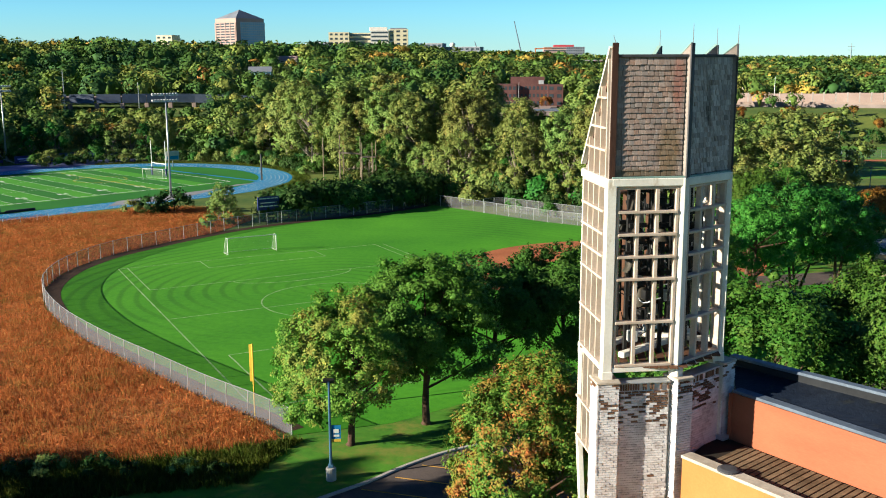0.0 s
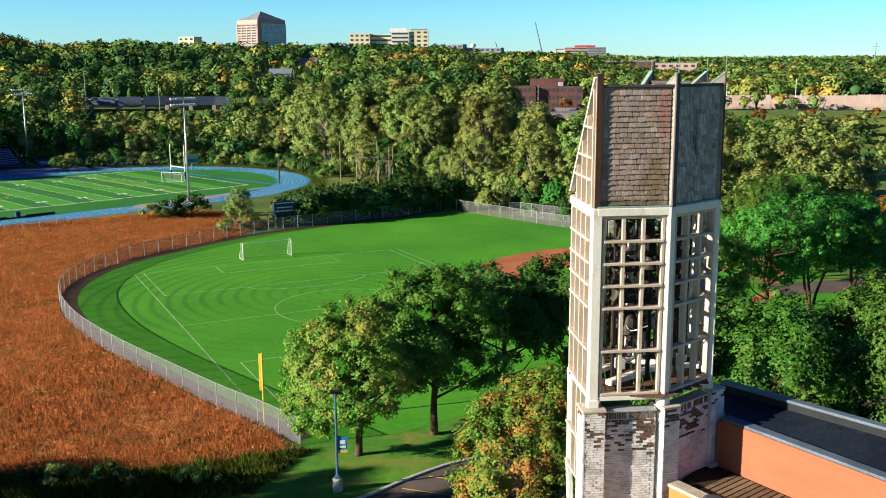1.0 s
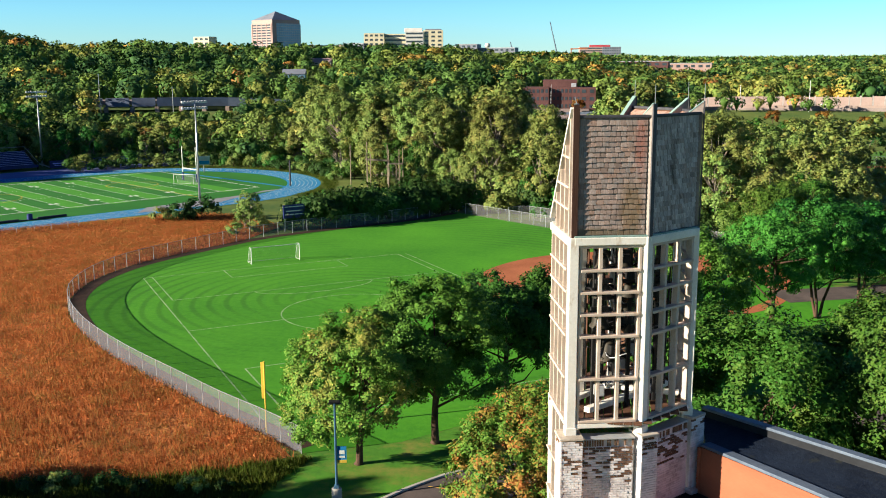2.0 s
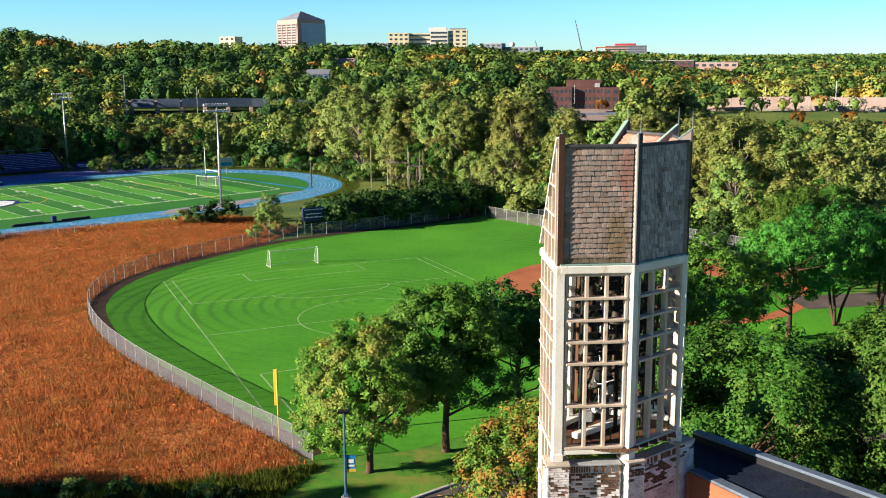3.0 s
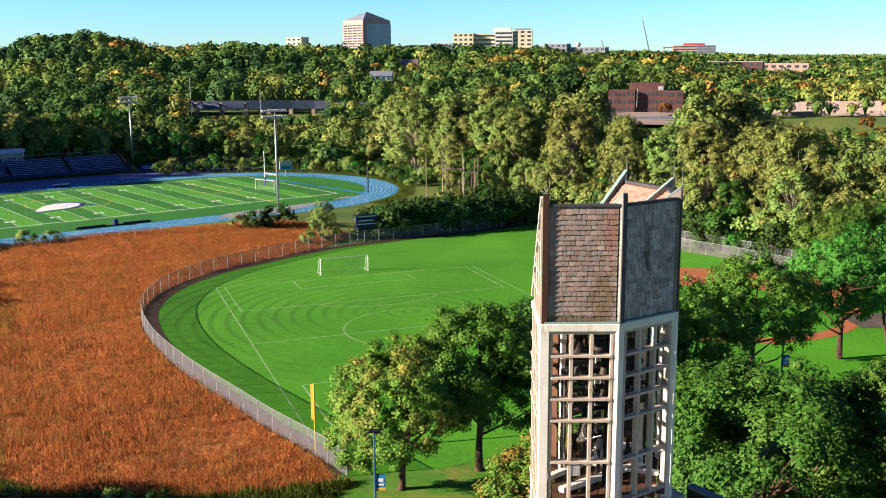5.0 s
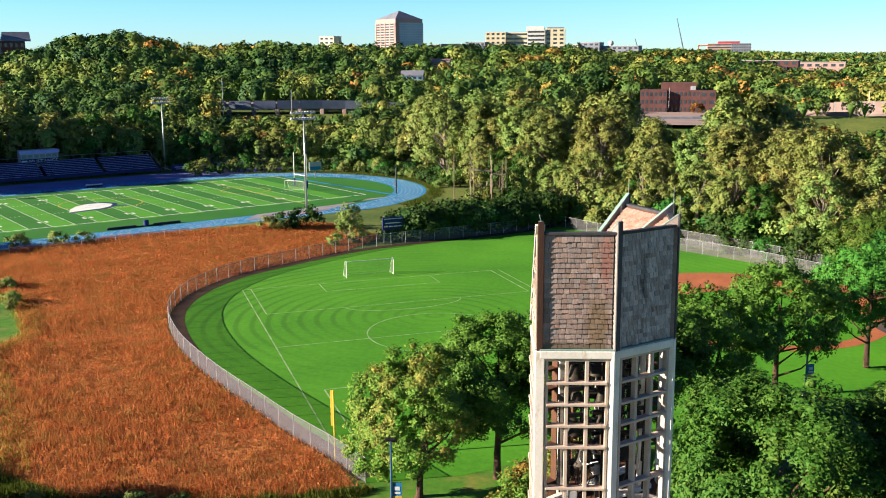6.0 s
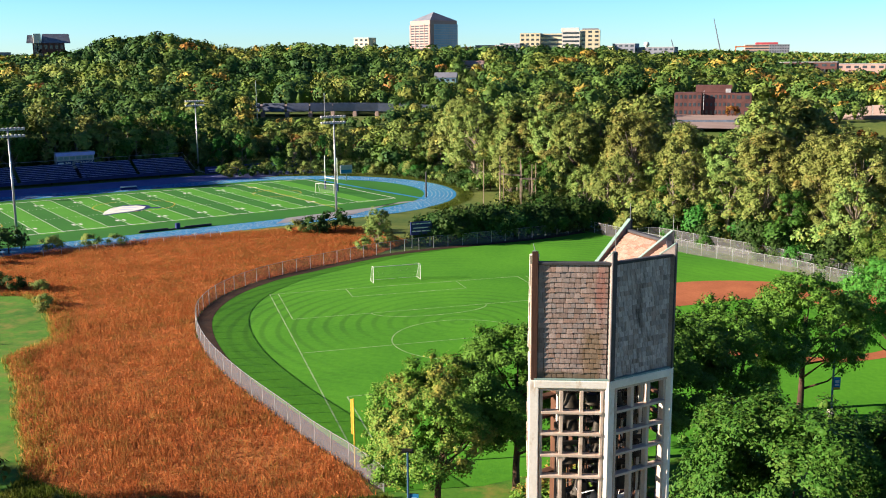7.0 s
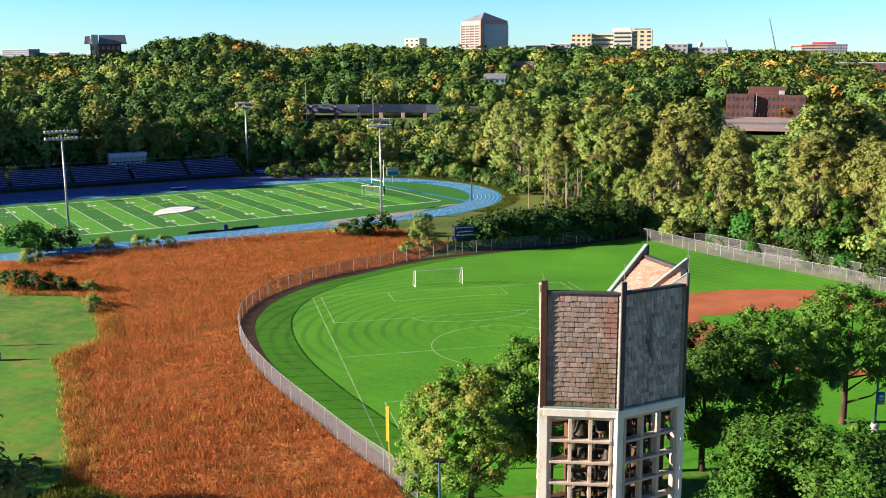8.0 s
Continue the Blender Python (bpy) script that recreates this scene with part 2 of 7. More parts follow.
M["coping_dark"] = surface("coping_dark", (0.085, 0.11, 0.15), (0.15, 0.185, 0.24), 0.7, 9, 0.5, metal=0.2, relief=0.1)
M["weathered_board"] = surface("weathered_board", (0.20, 0.16, 0.14), (0.33, 0.28, 0.25), 2, 18, 0.8, relief=0.2)
M["steel"] = surface("steel", (0.38, 0.39, 0.40), (0.55, 0.56, 0.57), 1, 20, 0.4, metal=0.7, relief=0.0)
M["dark_steel"] = surface("dark_steel", (0.012, 0.012, 0.014), (0.034, 0.033, 0.032), 2, 20, 0.5, metal=0.4, relief=0.1)
M["blue_steel"] = surface("blue_steel", (0.03, 0.09, 0.16), (0.06, 0.14, 0.22), 2, 20, 0.5, relief=0.0)
M["bronze"] = surface("bronze", (0.02, 0.018, 0.014), (0.06, 0.05, 0.035), 4, 25, 0.6, metal=0.3, relief=0.1)
M["chain_link"] = wire_mesh("chain_link", (0.26, 0.26, 0.28), 0.20)
M["screen_link"] = wire_mesh("screen_link", (0.24, 0.24, 0.27), 0.36)
M["net"] = wire_mesh("net", (0.5, 0.52, 0.5), 0.14)
M["bark"] = surface("bark", (0.034, 0.020, 0.014), (0.115, 0.064, 0.040), 1.2, 14, 0.95, relief=0.7, dist=0.03, stretch=(1, 1, 0.3))
M["pale_bark"] = surface("pale_bark", (0.12, 0.10, 0.08), (0.30, 0.25, 0.20), 1.2, 14, 0.95, relief=0.6, dist=0.03, stretch=(1, 1, 0.3))
M["old_wood"] = surface("old_wood", (0.16, 0.125, 0.09), (0.32, 0.26, 0.19), 1.0, 12, 0.9, relief=0.3, stretch=(1, 1, 0.2))
M["blue_paint"] = surface("blue_paint", (0.012, 0.022, 0.10), (0.022, 0.04, 0.16), 1, 8, 0.55, relief=0.0)
M["seat_blue"] = surface("seat_blue", (0.30, 0.34, 0.74), (0.44, 0.48, 0.88), 0.6, 6, 0.5, metal=0.2, relief=0.0)
M["leaf_green"] = foliage("leaf_green", ((0.022, 0.070, 0.009), (0.058, 0.125, 0.015), (0.165, 0.205, 0.038)), tint=0.12)
M["leaf_deep"] = foliage("leaf_deep", ((0.016, 0.072, 0.012), (0.042, 0.130, 0.018), (0.100, 0.205, 0.034)), tint=0.12)
M["leaf_yellowing"] = foliage("leaf_yellowing", ((0.050, 0.145, 0.018), (0.125, 0.235, 0.030), (0.25, 0.310, 0.052)), patch=0.30, patch_col=(0.33, 0.265, 0.062), leafwise=0.10, tint=0.08)
M["leaf_turning"] = foliage("leaf_turning", ((0.042, 0.130, 0.016), (0.100, 0.205, 0.026), (0.22, 0.27, 0.040)), patch=0.29, patch_col=(0.42, 0.125, 0.040), leafwise=0.16, tint=0.08)
M["leaf_tan"] = foliage("leaf_tan", ((0.095, 0.142, 0.032), (0.195, 0.232, 0.056), (0.285, 0.30, 0.092)), patch=0.06, patch_col=(0.34, 0.24, 0.065), tint=0.12, leafwise=0.10)
M["leaf_olive"] = foliage("leaf_olive", ((0.078, 0.150, 0.032), (0.170, 0.240, 0.056), (0.26, 0.315, 0.088)), patch=0.05, patch_col=(0.34, 0.26, 0.06), tint=0.20, leafwise=0.10)
M["leaf_rust"] = foliage("leaf_rust", ((0.10, 0.05, 0.012), (0.22, 0.11, 0.02), (0.36, 0.18, 0.03)), tint=0.3, cell=0.1)
M["leaf_fresh"] = foliage("leaf_fresh", ((0.024, 0.105, 0.016), (0.064, 0.210, 0.026), (0.155, 0.325, 0.050)), tint=0.08)
M["leaf_hedge"] = foliage("leaf_hedge", ((0.014, 0.045, 0.010), (0.032, 0.080, 0.016), (0.070, 0.125, 0.026)), tint=0.1)
M["dry_grass"] = foliage("dry_grass", ((0.42, 0.122, 0.036), (0.70, 0.245, 0.070), (0.90, 0.46, 0.17)), patch=0.29, patch_col=(0.36, 0.235, 0.06), glow=0.5, tint=0.0, leafwise=0.3, spread=0.4)
M["straw_blade"] = foliage("straw_blade", ((0.20, 0.20, 0.03), (0.40, 0.31, 0.06), (0.55, 0.34, 0.09)), glow=0.4, tint=0.0)
M["green_blade"] = foliage("green_blade", ((0.05, 0.10, 0.012), (0.12, 0.16, 0.02), (0.28, 0.22, 0.05)), glow=0.4, tint=0.0)


# ---- geometry helpers ----
class Shape:
    """Gathers verts and faces for one mesh."""

    def __init__(self):
        self.v, self.f = [], []

    def add(self, verts, faces):
        k = len(self.v)
        self.v += [tuple(p) for p in verts]
        self.f += [tuple(i + k for i in f) for f in faces]
        return self

    def box(self, c, s, rz=0.0, m=None, bev=0.0):
        """A box round c; bev cuts its upright and level edges off."""
        hx, hy, hz = s[0] / 2, s[1] / 2, s[2] / 2
        b = min(bev, hx * 0.6, hy * 0.6, hz * 0.6)
        t = m if m is not None else Matrix.Translation(c) @ Matrix.Rotation(rz, 4, "Z")
        if b <= 0:
            pts = [(x, y, z) for z in (-hz, hz) for x, y in ((-hx, -hy), (hx, -hy), (hx, hy), (-hx, hy))]
            fs = [(3, 2, 1, 0), (4, 5, 6, 7), (0, 1, 5, 4), (1, 2, 6, 5), (2, 3, 7, 6), (3, 0, 4, 7)]
        else:
            ring = lambda ax, ay: [(-ax + b, -ay), (ax - b, -ay), (ax, -ay + b), (ax, ay - b), (ax - b, ay), (-ax + b, ay), (-ax, ay - b), (-ax, -ay + b)]
            pts = []
            for z, k in ((-hz, b * 0.8), (-hz + b, 0), (hz - b, 0), (hz, b * 0.8)):
                pts += [(x, y, z) for x, y in ring(hx - k, hy - k)]
            fs = [tuple(range(7, -1, -1)), tuple(range(24, 32))]
            for r in range(3):
                fs += [(r * 8 + i, r * 8 + (i + 1) % 8, r * 8 + 8 + (i + 1) % 8, r * 8 + 8 + i) for i in range(8)]
        return self.add([t @ Vector(p) for p in pts], fs)

    def beam(self, p, q, w, h, bev=0.0, up=(0, 0, 1)):
        """A bar from p to q, w wide and h high."""
        p, q = Vector(p), Vector(q)
        d = (q - p)
        x = d.normalized()
        u = Vector(up)
        if abs(x.dot(u)) > 0.98:
            u = Vector((0, 1, 0))
        y = u.cross(x).normalized()
        z = x.cross(y)
        m = Matrix.Translation((p + q) / 2) @ Matrix((x, y, z)).transposed().to_4x4()
        return self.box(None, (d.length, w, h), m=m, bev=bev)

    def tube(self, pts, radii, sides=8, cap=True):
        pts = [Vector(p) for p in pts]
        if not isinstance(radii, (list, tuple)):
            radii = [radii] * len(pts)
        vs, fs = [], []
        for i, p in enumerate(pts):
            d = (pts[min(i + 1, len(pts) - 1)] - pts[max(i - 1, 0)]).normalized()
            a = d.cross(Vector((0.31, 0.95, 0.05)) if abs(d.z) > 0.9 else Vector((0, 0, 1))).normalized()
            b = d.cross(a)
            vs += [p + (a * math.cos(2 * math.pi * k / sides) + b * math.sin(2 * math.pi * k / sides)) * radii[i] for k in range(sides)]
        for i in range(len(pts) - 1):
            fs += [(i * sides + k, i * sides + (k + 1) % sides, (i + 1) * sides + (k + 1) % sides, (i + 1) * sides + k) for k in range(sides)]
        if cap:
            fs += [tuple(range(sides - 1, -1, -1)), tuple(range(len(vs) - sides, len(vs)))]
        return self.add(vs, fs)

    def lathe(self, c, profile, sides=16):
        vs, fs = [], []
        for r, z in profile:
            vs += [(c[0] + r * math.cos(2 * math.pi * k / sides), c[1] + r * math.sin(2 * math.pi * k / sides), c[2] + z) for k in range(sides)]
        for i in range(len(profile) - 1):
            fs += [(i * sides + k, i * sides + (k + 1) % sides, (i + 1) * sides + (k + 1) % sides, (i + 1) * sides + k) for k in range(sides)]
        return self.add(vs, fs)

    def prism(self, outline, z0, z1):
        n = len(outline)
        vs = [(x, y, z0) for x, y in outline] + [(x, y, z1) for x, y in outline]
        fs = [tuple(range(n - 1, -1, -1)), tuple(range(n, 2 * n))] + [(i, (i + 1) % n, n + (i + 1) % n, n + i) for i in range(n)]
        return self.add(vs, fs)

    def ribbon(self, line, w, z, closed=False):
        """A flat band of width w along a line on the ground."""
        pts = [Vector((x, y)) for x, y in line]
        k = len(pts)
        vs = []
        for i, p in enumerate(pts):
            a, b = (pts[(i - 1) % k], pts[(i + 1) % k]) if closed else (pts[max(i - 1, 0)], pts[min(i + 1, k - 1)])
            d = (b - a).normalized()
            nrm = Vector((-d.y, d.x)) * w / 2
            vs += [(p.x + nrm.x, p.y + nrm.y, z), (p.x - nrm.x, p.y - nrm.y, z)]
        rng = range(k if closed else k - 1)
        return self.add(vs, [(2 * i + 1, 2 * ((i + 1) % k) + 1, 2 * ((i + 1) % k), 2 * i) for i in rng])

    def mesh(self, name, mat, smooth=False):
        me = bpy.data.meshes.new(name)
        me.from_pydata(self.v, [], self.f)
        me.materials.append(mat)
        if smooth:
            me.polygons.foreach_set("use_smooth", [True] * len(me.polygons))
        me.update()
        return me


def thing(name, label, category, group="", kind="", at=(0, 0, 0), rz=0.0):
    """An Empty at the base of a thing that has parts."""
    e = new(name)
    e.empty_display_size = 0.3
    e.matrix_basis = pose(*at, 0, 0, rz)
    return tagged(e, label, category, group, kind)


def part(name, shape, mat, parent, label="", smooth=False):
    ob = new(name, shape.mesh(name, M[mat] if isinstance(mat, str) else mat, smooth))
    ob.parent = parent
    if label:
        ob["label"] = label
    return ob


def solo(name, shape, mat, label, category, group="", kind="", smooth=False):
    ob = new(name, shape.mesh(name, M[mat] if isinstance(mat, str) else mat, smooth))
    return tagged(ob, label, category, group, kind)


def piece(name, me, parent, m):
    ob = new(name, me)
    ob.parent = parent
    ob.matrix_basis = m
    return ob


def array_mesh(name, verts, quads, mat, tris=None, normals=None):
    """A mesh from numpy arrays: verts (n, 3), quads (k, 4), tris (j, 3)."""
    me = bpy.data.meshes.new(name)
    parts_ = [a for a in (quads, tris) if a is not None and len(a)]
    loops = np.concatenate([a.ravel() for a in parts_]).astype(np.int32)
    tot = np.concatenate([np.full(len(a), a.shape[1]) for a in parts_]).astype(np.int32)
    me.vertices.add(len(verts))
    me.vertices.foreach_set("co", np.ascontiguousarray(verts, dtype=np.float32).ravel())
    me.loops.add(len(loops))
    me.loops.foreach_set("vertex_index", loops)
    me.polygons.add(len(tot))
    me.polygons.foreach_set("loop_start", np.concatenate(([0], np.cumsum(tot)[:-1])).astype(np.int32))
    me.polygons.foreach_set("loop_total", tot)
    me.materials.append(M[mat])
    me.update(calc_edges=True)
    if normals is not None:                           # leaves take the light of the mass that they belong to
        me.polygons.foreach_set("use_smooth", np.ones(len(tot), bool))
        me.normals_split_custom_set_from_vertices(np.ascontiguousarray(normals, dtype=np.float32))
    return me


def inside(pts, poly):
    """Which of the points (n, 2) lie in the polygon."""
    x, y = pts[:, 0], pts[:, 1]
    r = np.zeros(len(pts), bool)
    k = len(poly)
    for i in range(k):
        (x1, y1), (x2, y2) = poly[i], poly[(i + 1) % k]
        if y1 != y2:
            r ^= ((y1 > y) != (y2 > y)) & (x < (x2 - x1) * (y - y1) / (y2 - y1) + x1)
    return r


def smooth_line(pts, per=6):
    """A Catmull-Rom line through the points."""
    out = []
    P_ = [Vector(p) for p in pts]
    for i in range(len(P_) - 1):
        a, b, c, d = P_[max(i - 1, 0)], P_[i], P_[i + 1], P_[min(i + 2, len(P_) - 1)]
        for k in range(per):
            t = k / per
            out.append(0.5 * (2 * b + (c - a) * t + (2 * a - 5 * b + 4 * c - d) * t * t + (3 * b - a - 3 * c + d) * t ** 3))
    return out + [P_[-1]]


def step(a, b, x):
    t = min(1.0, max(0.0, (x - a) / (b - a)))
    return t * t * (3 - 2 * t)


def land(x, y):
    """Height of the ground: level round the fields, hills behind them."""
    r, az = math.hypot(x, y), math.degrees(math.atan2(-x, y))
    z = 9 * step(340, 415, r) + 12 * step(450, 800, r) * step(-6, 3, az) + 8 * step(900, 1600, r) + 14 * step(1500, 3000, r)
    z -= 4.5 * math.exp(-(((x + 20) / 42) ** 2 + ((y - 455) / 60) ** 2))
    ridge = 6.5 * step(5, 9, az) * (1 - step(36, 41, az)) + 12.5 * math.exp(-(((az - 33.8) / 3.2) ** 2)) + 4.5 * math.exp(-(((az - 25.8) / 1.8) ** 2))
    z += ridge * step(480, 740, r) * (1 - step(820, 1000, r))
    z += 1.6 * step(450, 600, r) * math.sin(x * 0.011 + 1) * math.cos(y * 0.013)
    return z


# ---- ground ----
def build_ground():
    s = Shape()
    rings = [0, 30, 60, 90, 120, 160, 200, 240, 280, 310] + [330 + 12 * i for i in range(9)] + [450, 480, 520, 560, 600, 640, 680, 720, 760, 800, 860, 930, 1000, 1100, 1250, 1400, 1600, 1800, 2100, 2500, 3000, 3600, 4400, 4900]
    k = 120
    s.v.append((0, 0, 0))
    for r in rings[1:]:
        s.v += [(r * math.sin(2 * math.pi * i / k), r * math.cos(2 * math.pi * i / k), land(r * math.sin(2 * math.pi * i / k), r * math.cos(2 * math.pi * i / k))) for i in range(k)]
    s.f += [(0, 1 + (i + 1) % k, 1 + i) for i in range(k)]
    for j in range(len(rings) - 2):
        a, b = 1 + j * k, 1 + (j + 1) * k
        s.f += [(a + i, a + (i + 1) % k, b + (i + 1) % k, b + i) for i in range(k)]
    solo("ground", s, "rough_grass", "rough green grassland rising to wooded hills far off", "ground", kind="structure", smooth=True)


build_ground()

# Outfield fence line, from its near end round the outfield to the far corner, then along the right side.
FENCE_LEFT = [(-21.0, 66.7), (-25.0, 70.0), (-30.2, 73.8), (-36.0, 78.6), (-43.3, 84.6), (-50.8, 91.6), (-55.8, 97.2), (-60.3, 103.3), (-63.6, 109.3), (-65.6, 115.5),
              (-66.4, 121.0), (-66.3, 126.5), (-65.2, 132.8), (-61.8, 141.5), (-58.6, 148.6), (-55.0, 155.3), (-48.6, 162.9), (-40.3, 170.6), (-31.5, 179.6), (-26.4, 187.0)]
FENCE_RIGHT = [(-26.4, 187.0), (-14.7, 177.0), (-5.0, 168.8), (2.0, 164.5), (10.7, 158.5), (18.8, 151.2)]
fence_line = [(p.x, p.y) for p in smooth_line([(x, y, 0) for x, y in FENCE_LEFT], 5)]
FIELD = fence_line + FENCE_RIGHT[1:] + [(30, 138), (34, 112), (22, 92), (8, 84), (-6, 78), (-14, 70)]


def flat(name, outline, z, mat, label, category, parent=None, kind="structure"):
    """A level sheet inside an outline."""
    bm = bmesh.new()
    vs = [bm.verts.new((x, y, z)) for x, y in outline]
    bmesh.ops.triangle_fill(bm, edges=[bm.edges.new((vs[i], vs[(i + 1) % len(vs)])) for i in range(len(vs))], use_beauty=True)
    for f in bm.faces:
        if f.normal.z < 0:
            f.normal_flip()
    me = bpy.data.meshes.new(name)
    bm.to_mesh(me)
    bm.free()
    me.materials.append(M[mat])
    ob = new(name, me)
    if parent:
        ob.parent = parent
        return ob
    return tagged(ob, label, category, kind=kind)


def outfield_material():
    """Mown turf with faint rings left by the mower."""
    m, n, l, p = node_mat("outfield_turf")
    g = n.new("ShaderNodeNewGeometry")
    w = n.new("ShaderNodeTexWave")
    w.wave_type, w.rings_direction = "RINGS", "Z"
    mp = n.new("ShaderNodeMapping")
    mp.inputs["Location"].default_value = (30, -116, 0)
    l.new(g.outputs["Position"], mp.inputs[0])
    l.new(mp.outputs[0], w.inputs["Vector"])
    w.inputs["Scale"].default_value, w.inputs["Distortion"].default_value, w.inputs["Detail"].default_value, w.inputs["Detail Scale"].default_value = 0.16, 3.5, 2.0, 0.25
    rr = ramp(n, ((0.55, (0, 0, 0)), (0.95, (1, 1, 1))))
    l.new(w.outputs["Fac"], rr.inputs[0])
    base = ramp(n, ((0.35, (0.044, 0.205, 0.009)), (0.65, (0.084, 0.31, 0.014))))
    l.new(maths(n, l, "ADD", maths(n, l, "MULTIPLY", tex(n, l, 0.05, 3), 0.6), maths(n, l, "MULTIPLY", tex(n, l, 1.5, 4), 0.4)), base.inputs[0])
    area = ramp(n, ((0.46, (0, 0, 0)), (0.60, (1, 1, 1))))
    l.new(tex(n, l, 0.022, 2), area.inputs[0])
    f = maths(n, l, "MULTIPLY", maths(n, l, "MULTIPLY", rr.outputs[0], area.outputs[0]), 0.33)
    l.new(mixc(n, l, f, base.outputs[0], (0.012, 0.06, 0.006)), p.inputs["Base Color"])
    p.inputs["Roughness"].default_value = 0.9
    p.inputs["Specular IOR Level"].default_value = 0.2
    bump(n, l, p, tex(n, l, 3.0, 4), 0.5, 0.05)
    return m


M["outfield"] = outfield_material()
flat("outfield_turf", FIELD, 0.02, "outfield", "vivid green mown sports turf inside a curved fence", "lawn")
LAWN = [(-21.0, 66.7), (-14, 70), (-6, 78), (8, 84), (22, 92), (34, 112), (30, 138), (18.8, 151.2), (70, 150), (70, 40), (-10, 40), (-24, 50), (-30, 57), (-22, 62)]
flat("lawn", LAWN, 0.012, "lawn", "short green lawn under shade trees by the parking lot", "lawn")
flat("side_lawn", [(-48.5, 60.9), (-52.5, 65.6), (-59, 72.3), (-66.2, 80.3), (-72.8, 86.2), (-73.2, 90), (-73.6, 94.8), (-78, 100.6), (-85, 107.6), (-93, 112.8), (-103, 110.5), (-150, 98), (-150, 20), (-40, 20)], 0.014, "lawn", "mown green lawn beside the tall dry meadow", "lawn")
# Bare strip along the outfield fence; the fence's shade is painted into its soil.
inner_strip = [(x + 1.0 * nx, y + 1.0 * ny) for (x, y), (nx, ny) in ((p, ((-28 - p[0]) / math.hypot(-28 - p[0], 125 - p[1]), (125 - p[1]) / math.hypot(-28 - p[0], 125 - p[1]))) for p in fence_line)]
solo("warning_track", Shape().ribbon(inner_strip, 1.9, 0.034), surface("shaded_soil", (0.03, 0.020, 0.013), (0.09, 0.045, 0.024), 0.3, 3, 0.95, relief=0.4, dist=0.04), "bare brown soil strip inside the fence, darkened like its shade", "dirt strip", kind="structure")
# Skinned infield of the baseball diamond.
ring = Shape()
c0, r_out, r_in = (8.0, 127.5), 23.3, 12.8
for i in range(73):
    a = 2 * math.pi * i / 72
    sq = 1.0 / max(abs(math.cos(a - 0.65)), abs(math.sin(a - 0.65)))
    home = max(0.0, min(1.0, (math.cos(a + 1.05) + 0.15) / 0.6))     # narrow base paths towards the home plate
    ro = r_out * (1 - home) + 17.0 * home
    ri = min(r_in * sq * 0.86, r_out - 3) * (1 - home) + 15.0 * home
    ring.v += [(c0[0] + ro * math.cos(a), c0[1] + ro * math.sin(a), 0.036), (c0[0] + ri * math.cos(a), c0[1] + ri * math.sin(a), 0.036)]
ring.f += [(2 * i, 2 * i + 2, 2 * i + 3, 2 * i + 1) for i in range(72)]
solo("infield_dirt", ring, "dirt", "red-brown clay ring of a baseball infield in green turf", "infield", kind="structure")

# ---- pitch markings on the outfield ----
PU = Vector((0.824, 0.566))                       # along the goal line
PV = Vector((0.566, -0.824))                      # from the far goal line towards the near one
pen_l = Vector((-59.3, 123.3))
mark = lambda u, v: (pen_l.x + PU.x * u + PV.x * v, pen_l.y + PU.y * u + PV.y * v)
pitch = thing("pitch_marking", "thin white painted lines of a soccer pitch on green turf", "pitch lines", kind="structure")


def line_part(pts, w=0.14, parent=None, mat="line_soft", z=0.03, name="line"):
    return part(name, Shape().ribbon(pts, w, z), mat, parent)


def densify(a, b, n=12):
    return [(a[0] + (b[0] - a[0]) * i / n, a[1] + (b[1] - a[1]) * i / n) for i in range(n + 1)]


for a, b in (((-1.2, 0), (36.5, 0)), ((-1.2, 0), (-1.2, 61.5)), ((37.8, 0), (37.8, 61)), ((0.0, 0), (0.0, 14.7)), ((0.0, 14.7), (36.5, 14.7)), ((36.5, 14.7), (36.5, 0)),
             ((9.8, 0), (9.8, 5.0)), ((9.8, 5.0), (26.6, 5.0)), ((26.6, 5.0), (26.6, 0)), ((-1.2, 29.9), (37.8, 29.9)), ((1.0, 46.0), (36.5, 46.0)), ((1.0, 46.0), (1.0, 61.5)), ((-1.2, 61.5), (37.8, 61.5))):
    line_part(densify(mark(*a), mark(*b)), 0.16, pitch)
line_part([mark(18.3 + 8.6 * math.cos(k * math.pi / 24), 29.9 + 8.6 * math.sin(k * math.pi / 24)) for k in range(49)], 0.16, pitch, name="circle")
line_part([mark(18.3 + 8.0 * math.cos(k * math.pi / 16), 14.7 + 3.6 * math.sin(k * math.pi / 16)) for k in range(17)], 0.16, pitch, name="arc")
part("spot", Shape().prism([mark(18.3 + 0.2 * math.cos(k), 29.9 + 0.2 * math.sin(k)) for k in range(6)], 0.02, 0.034), "line_soft", pitch)

# ---- running track and football field ----
FU, FV = Vector((0.605, 0.796)), Vector((-0.796, 0.605))
F0 = Vector((-130.1, 153.6))
fb = lambda u, v: (F0.x + FU.x * u + FV.x * v, F0.y + FU.y * u + FV.y * v)
TC_V, T_IN, T_OUT, T_U1 = 19.0, 32.5, 40.5, 67.3
T_U0 = T_U1 - 84.4


def oval(r, n=40):
    pts = [(T_U1 + r * math.sin(math.pi * k / n), TC_V - r * math.cos(math.pi * k / n)) for k in range(n + 1)]
    pts += [(T_U0 - r * math.sin(math.pi * k / n), TC_V + r * math.cos(math.pi * k / n)) for k in range(n + 1)]
    return [fb(u, v) for u, v in pts]


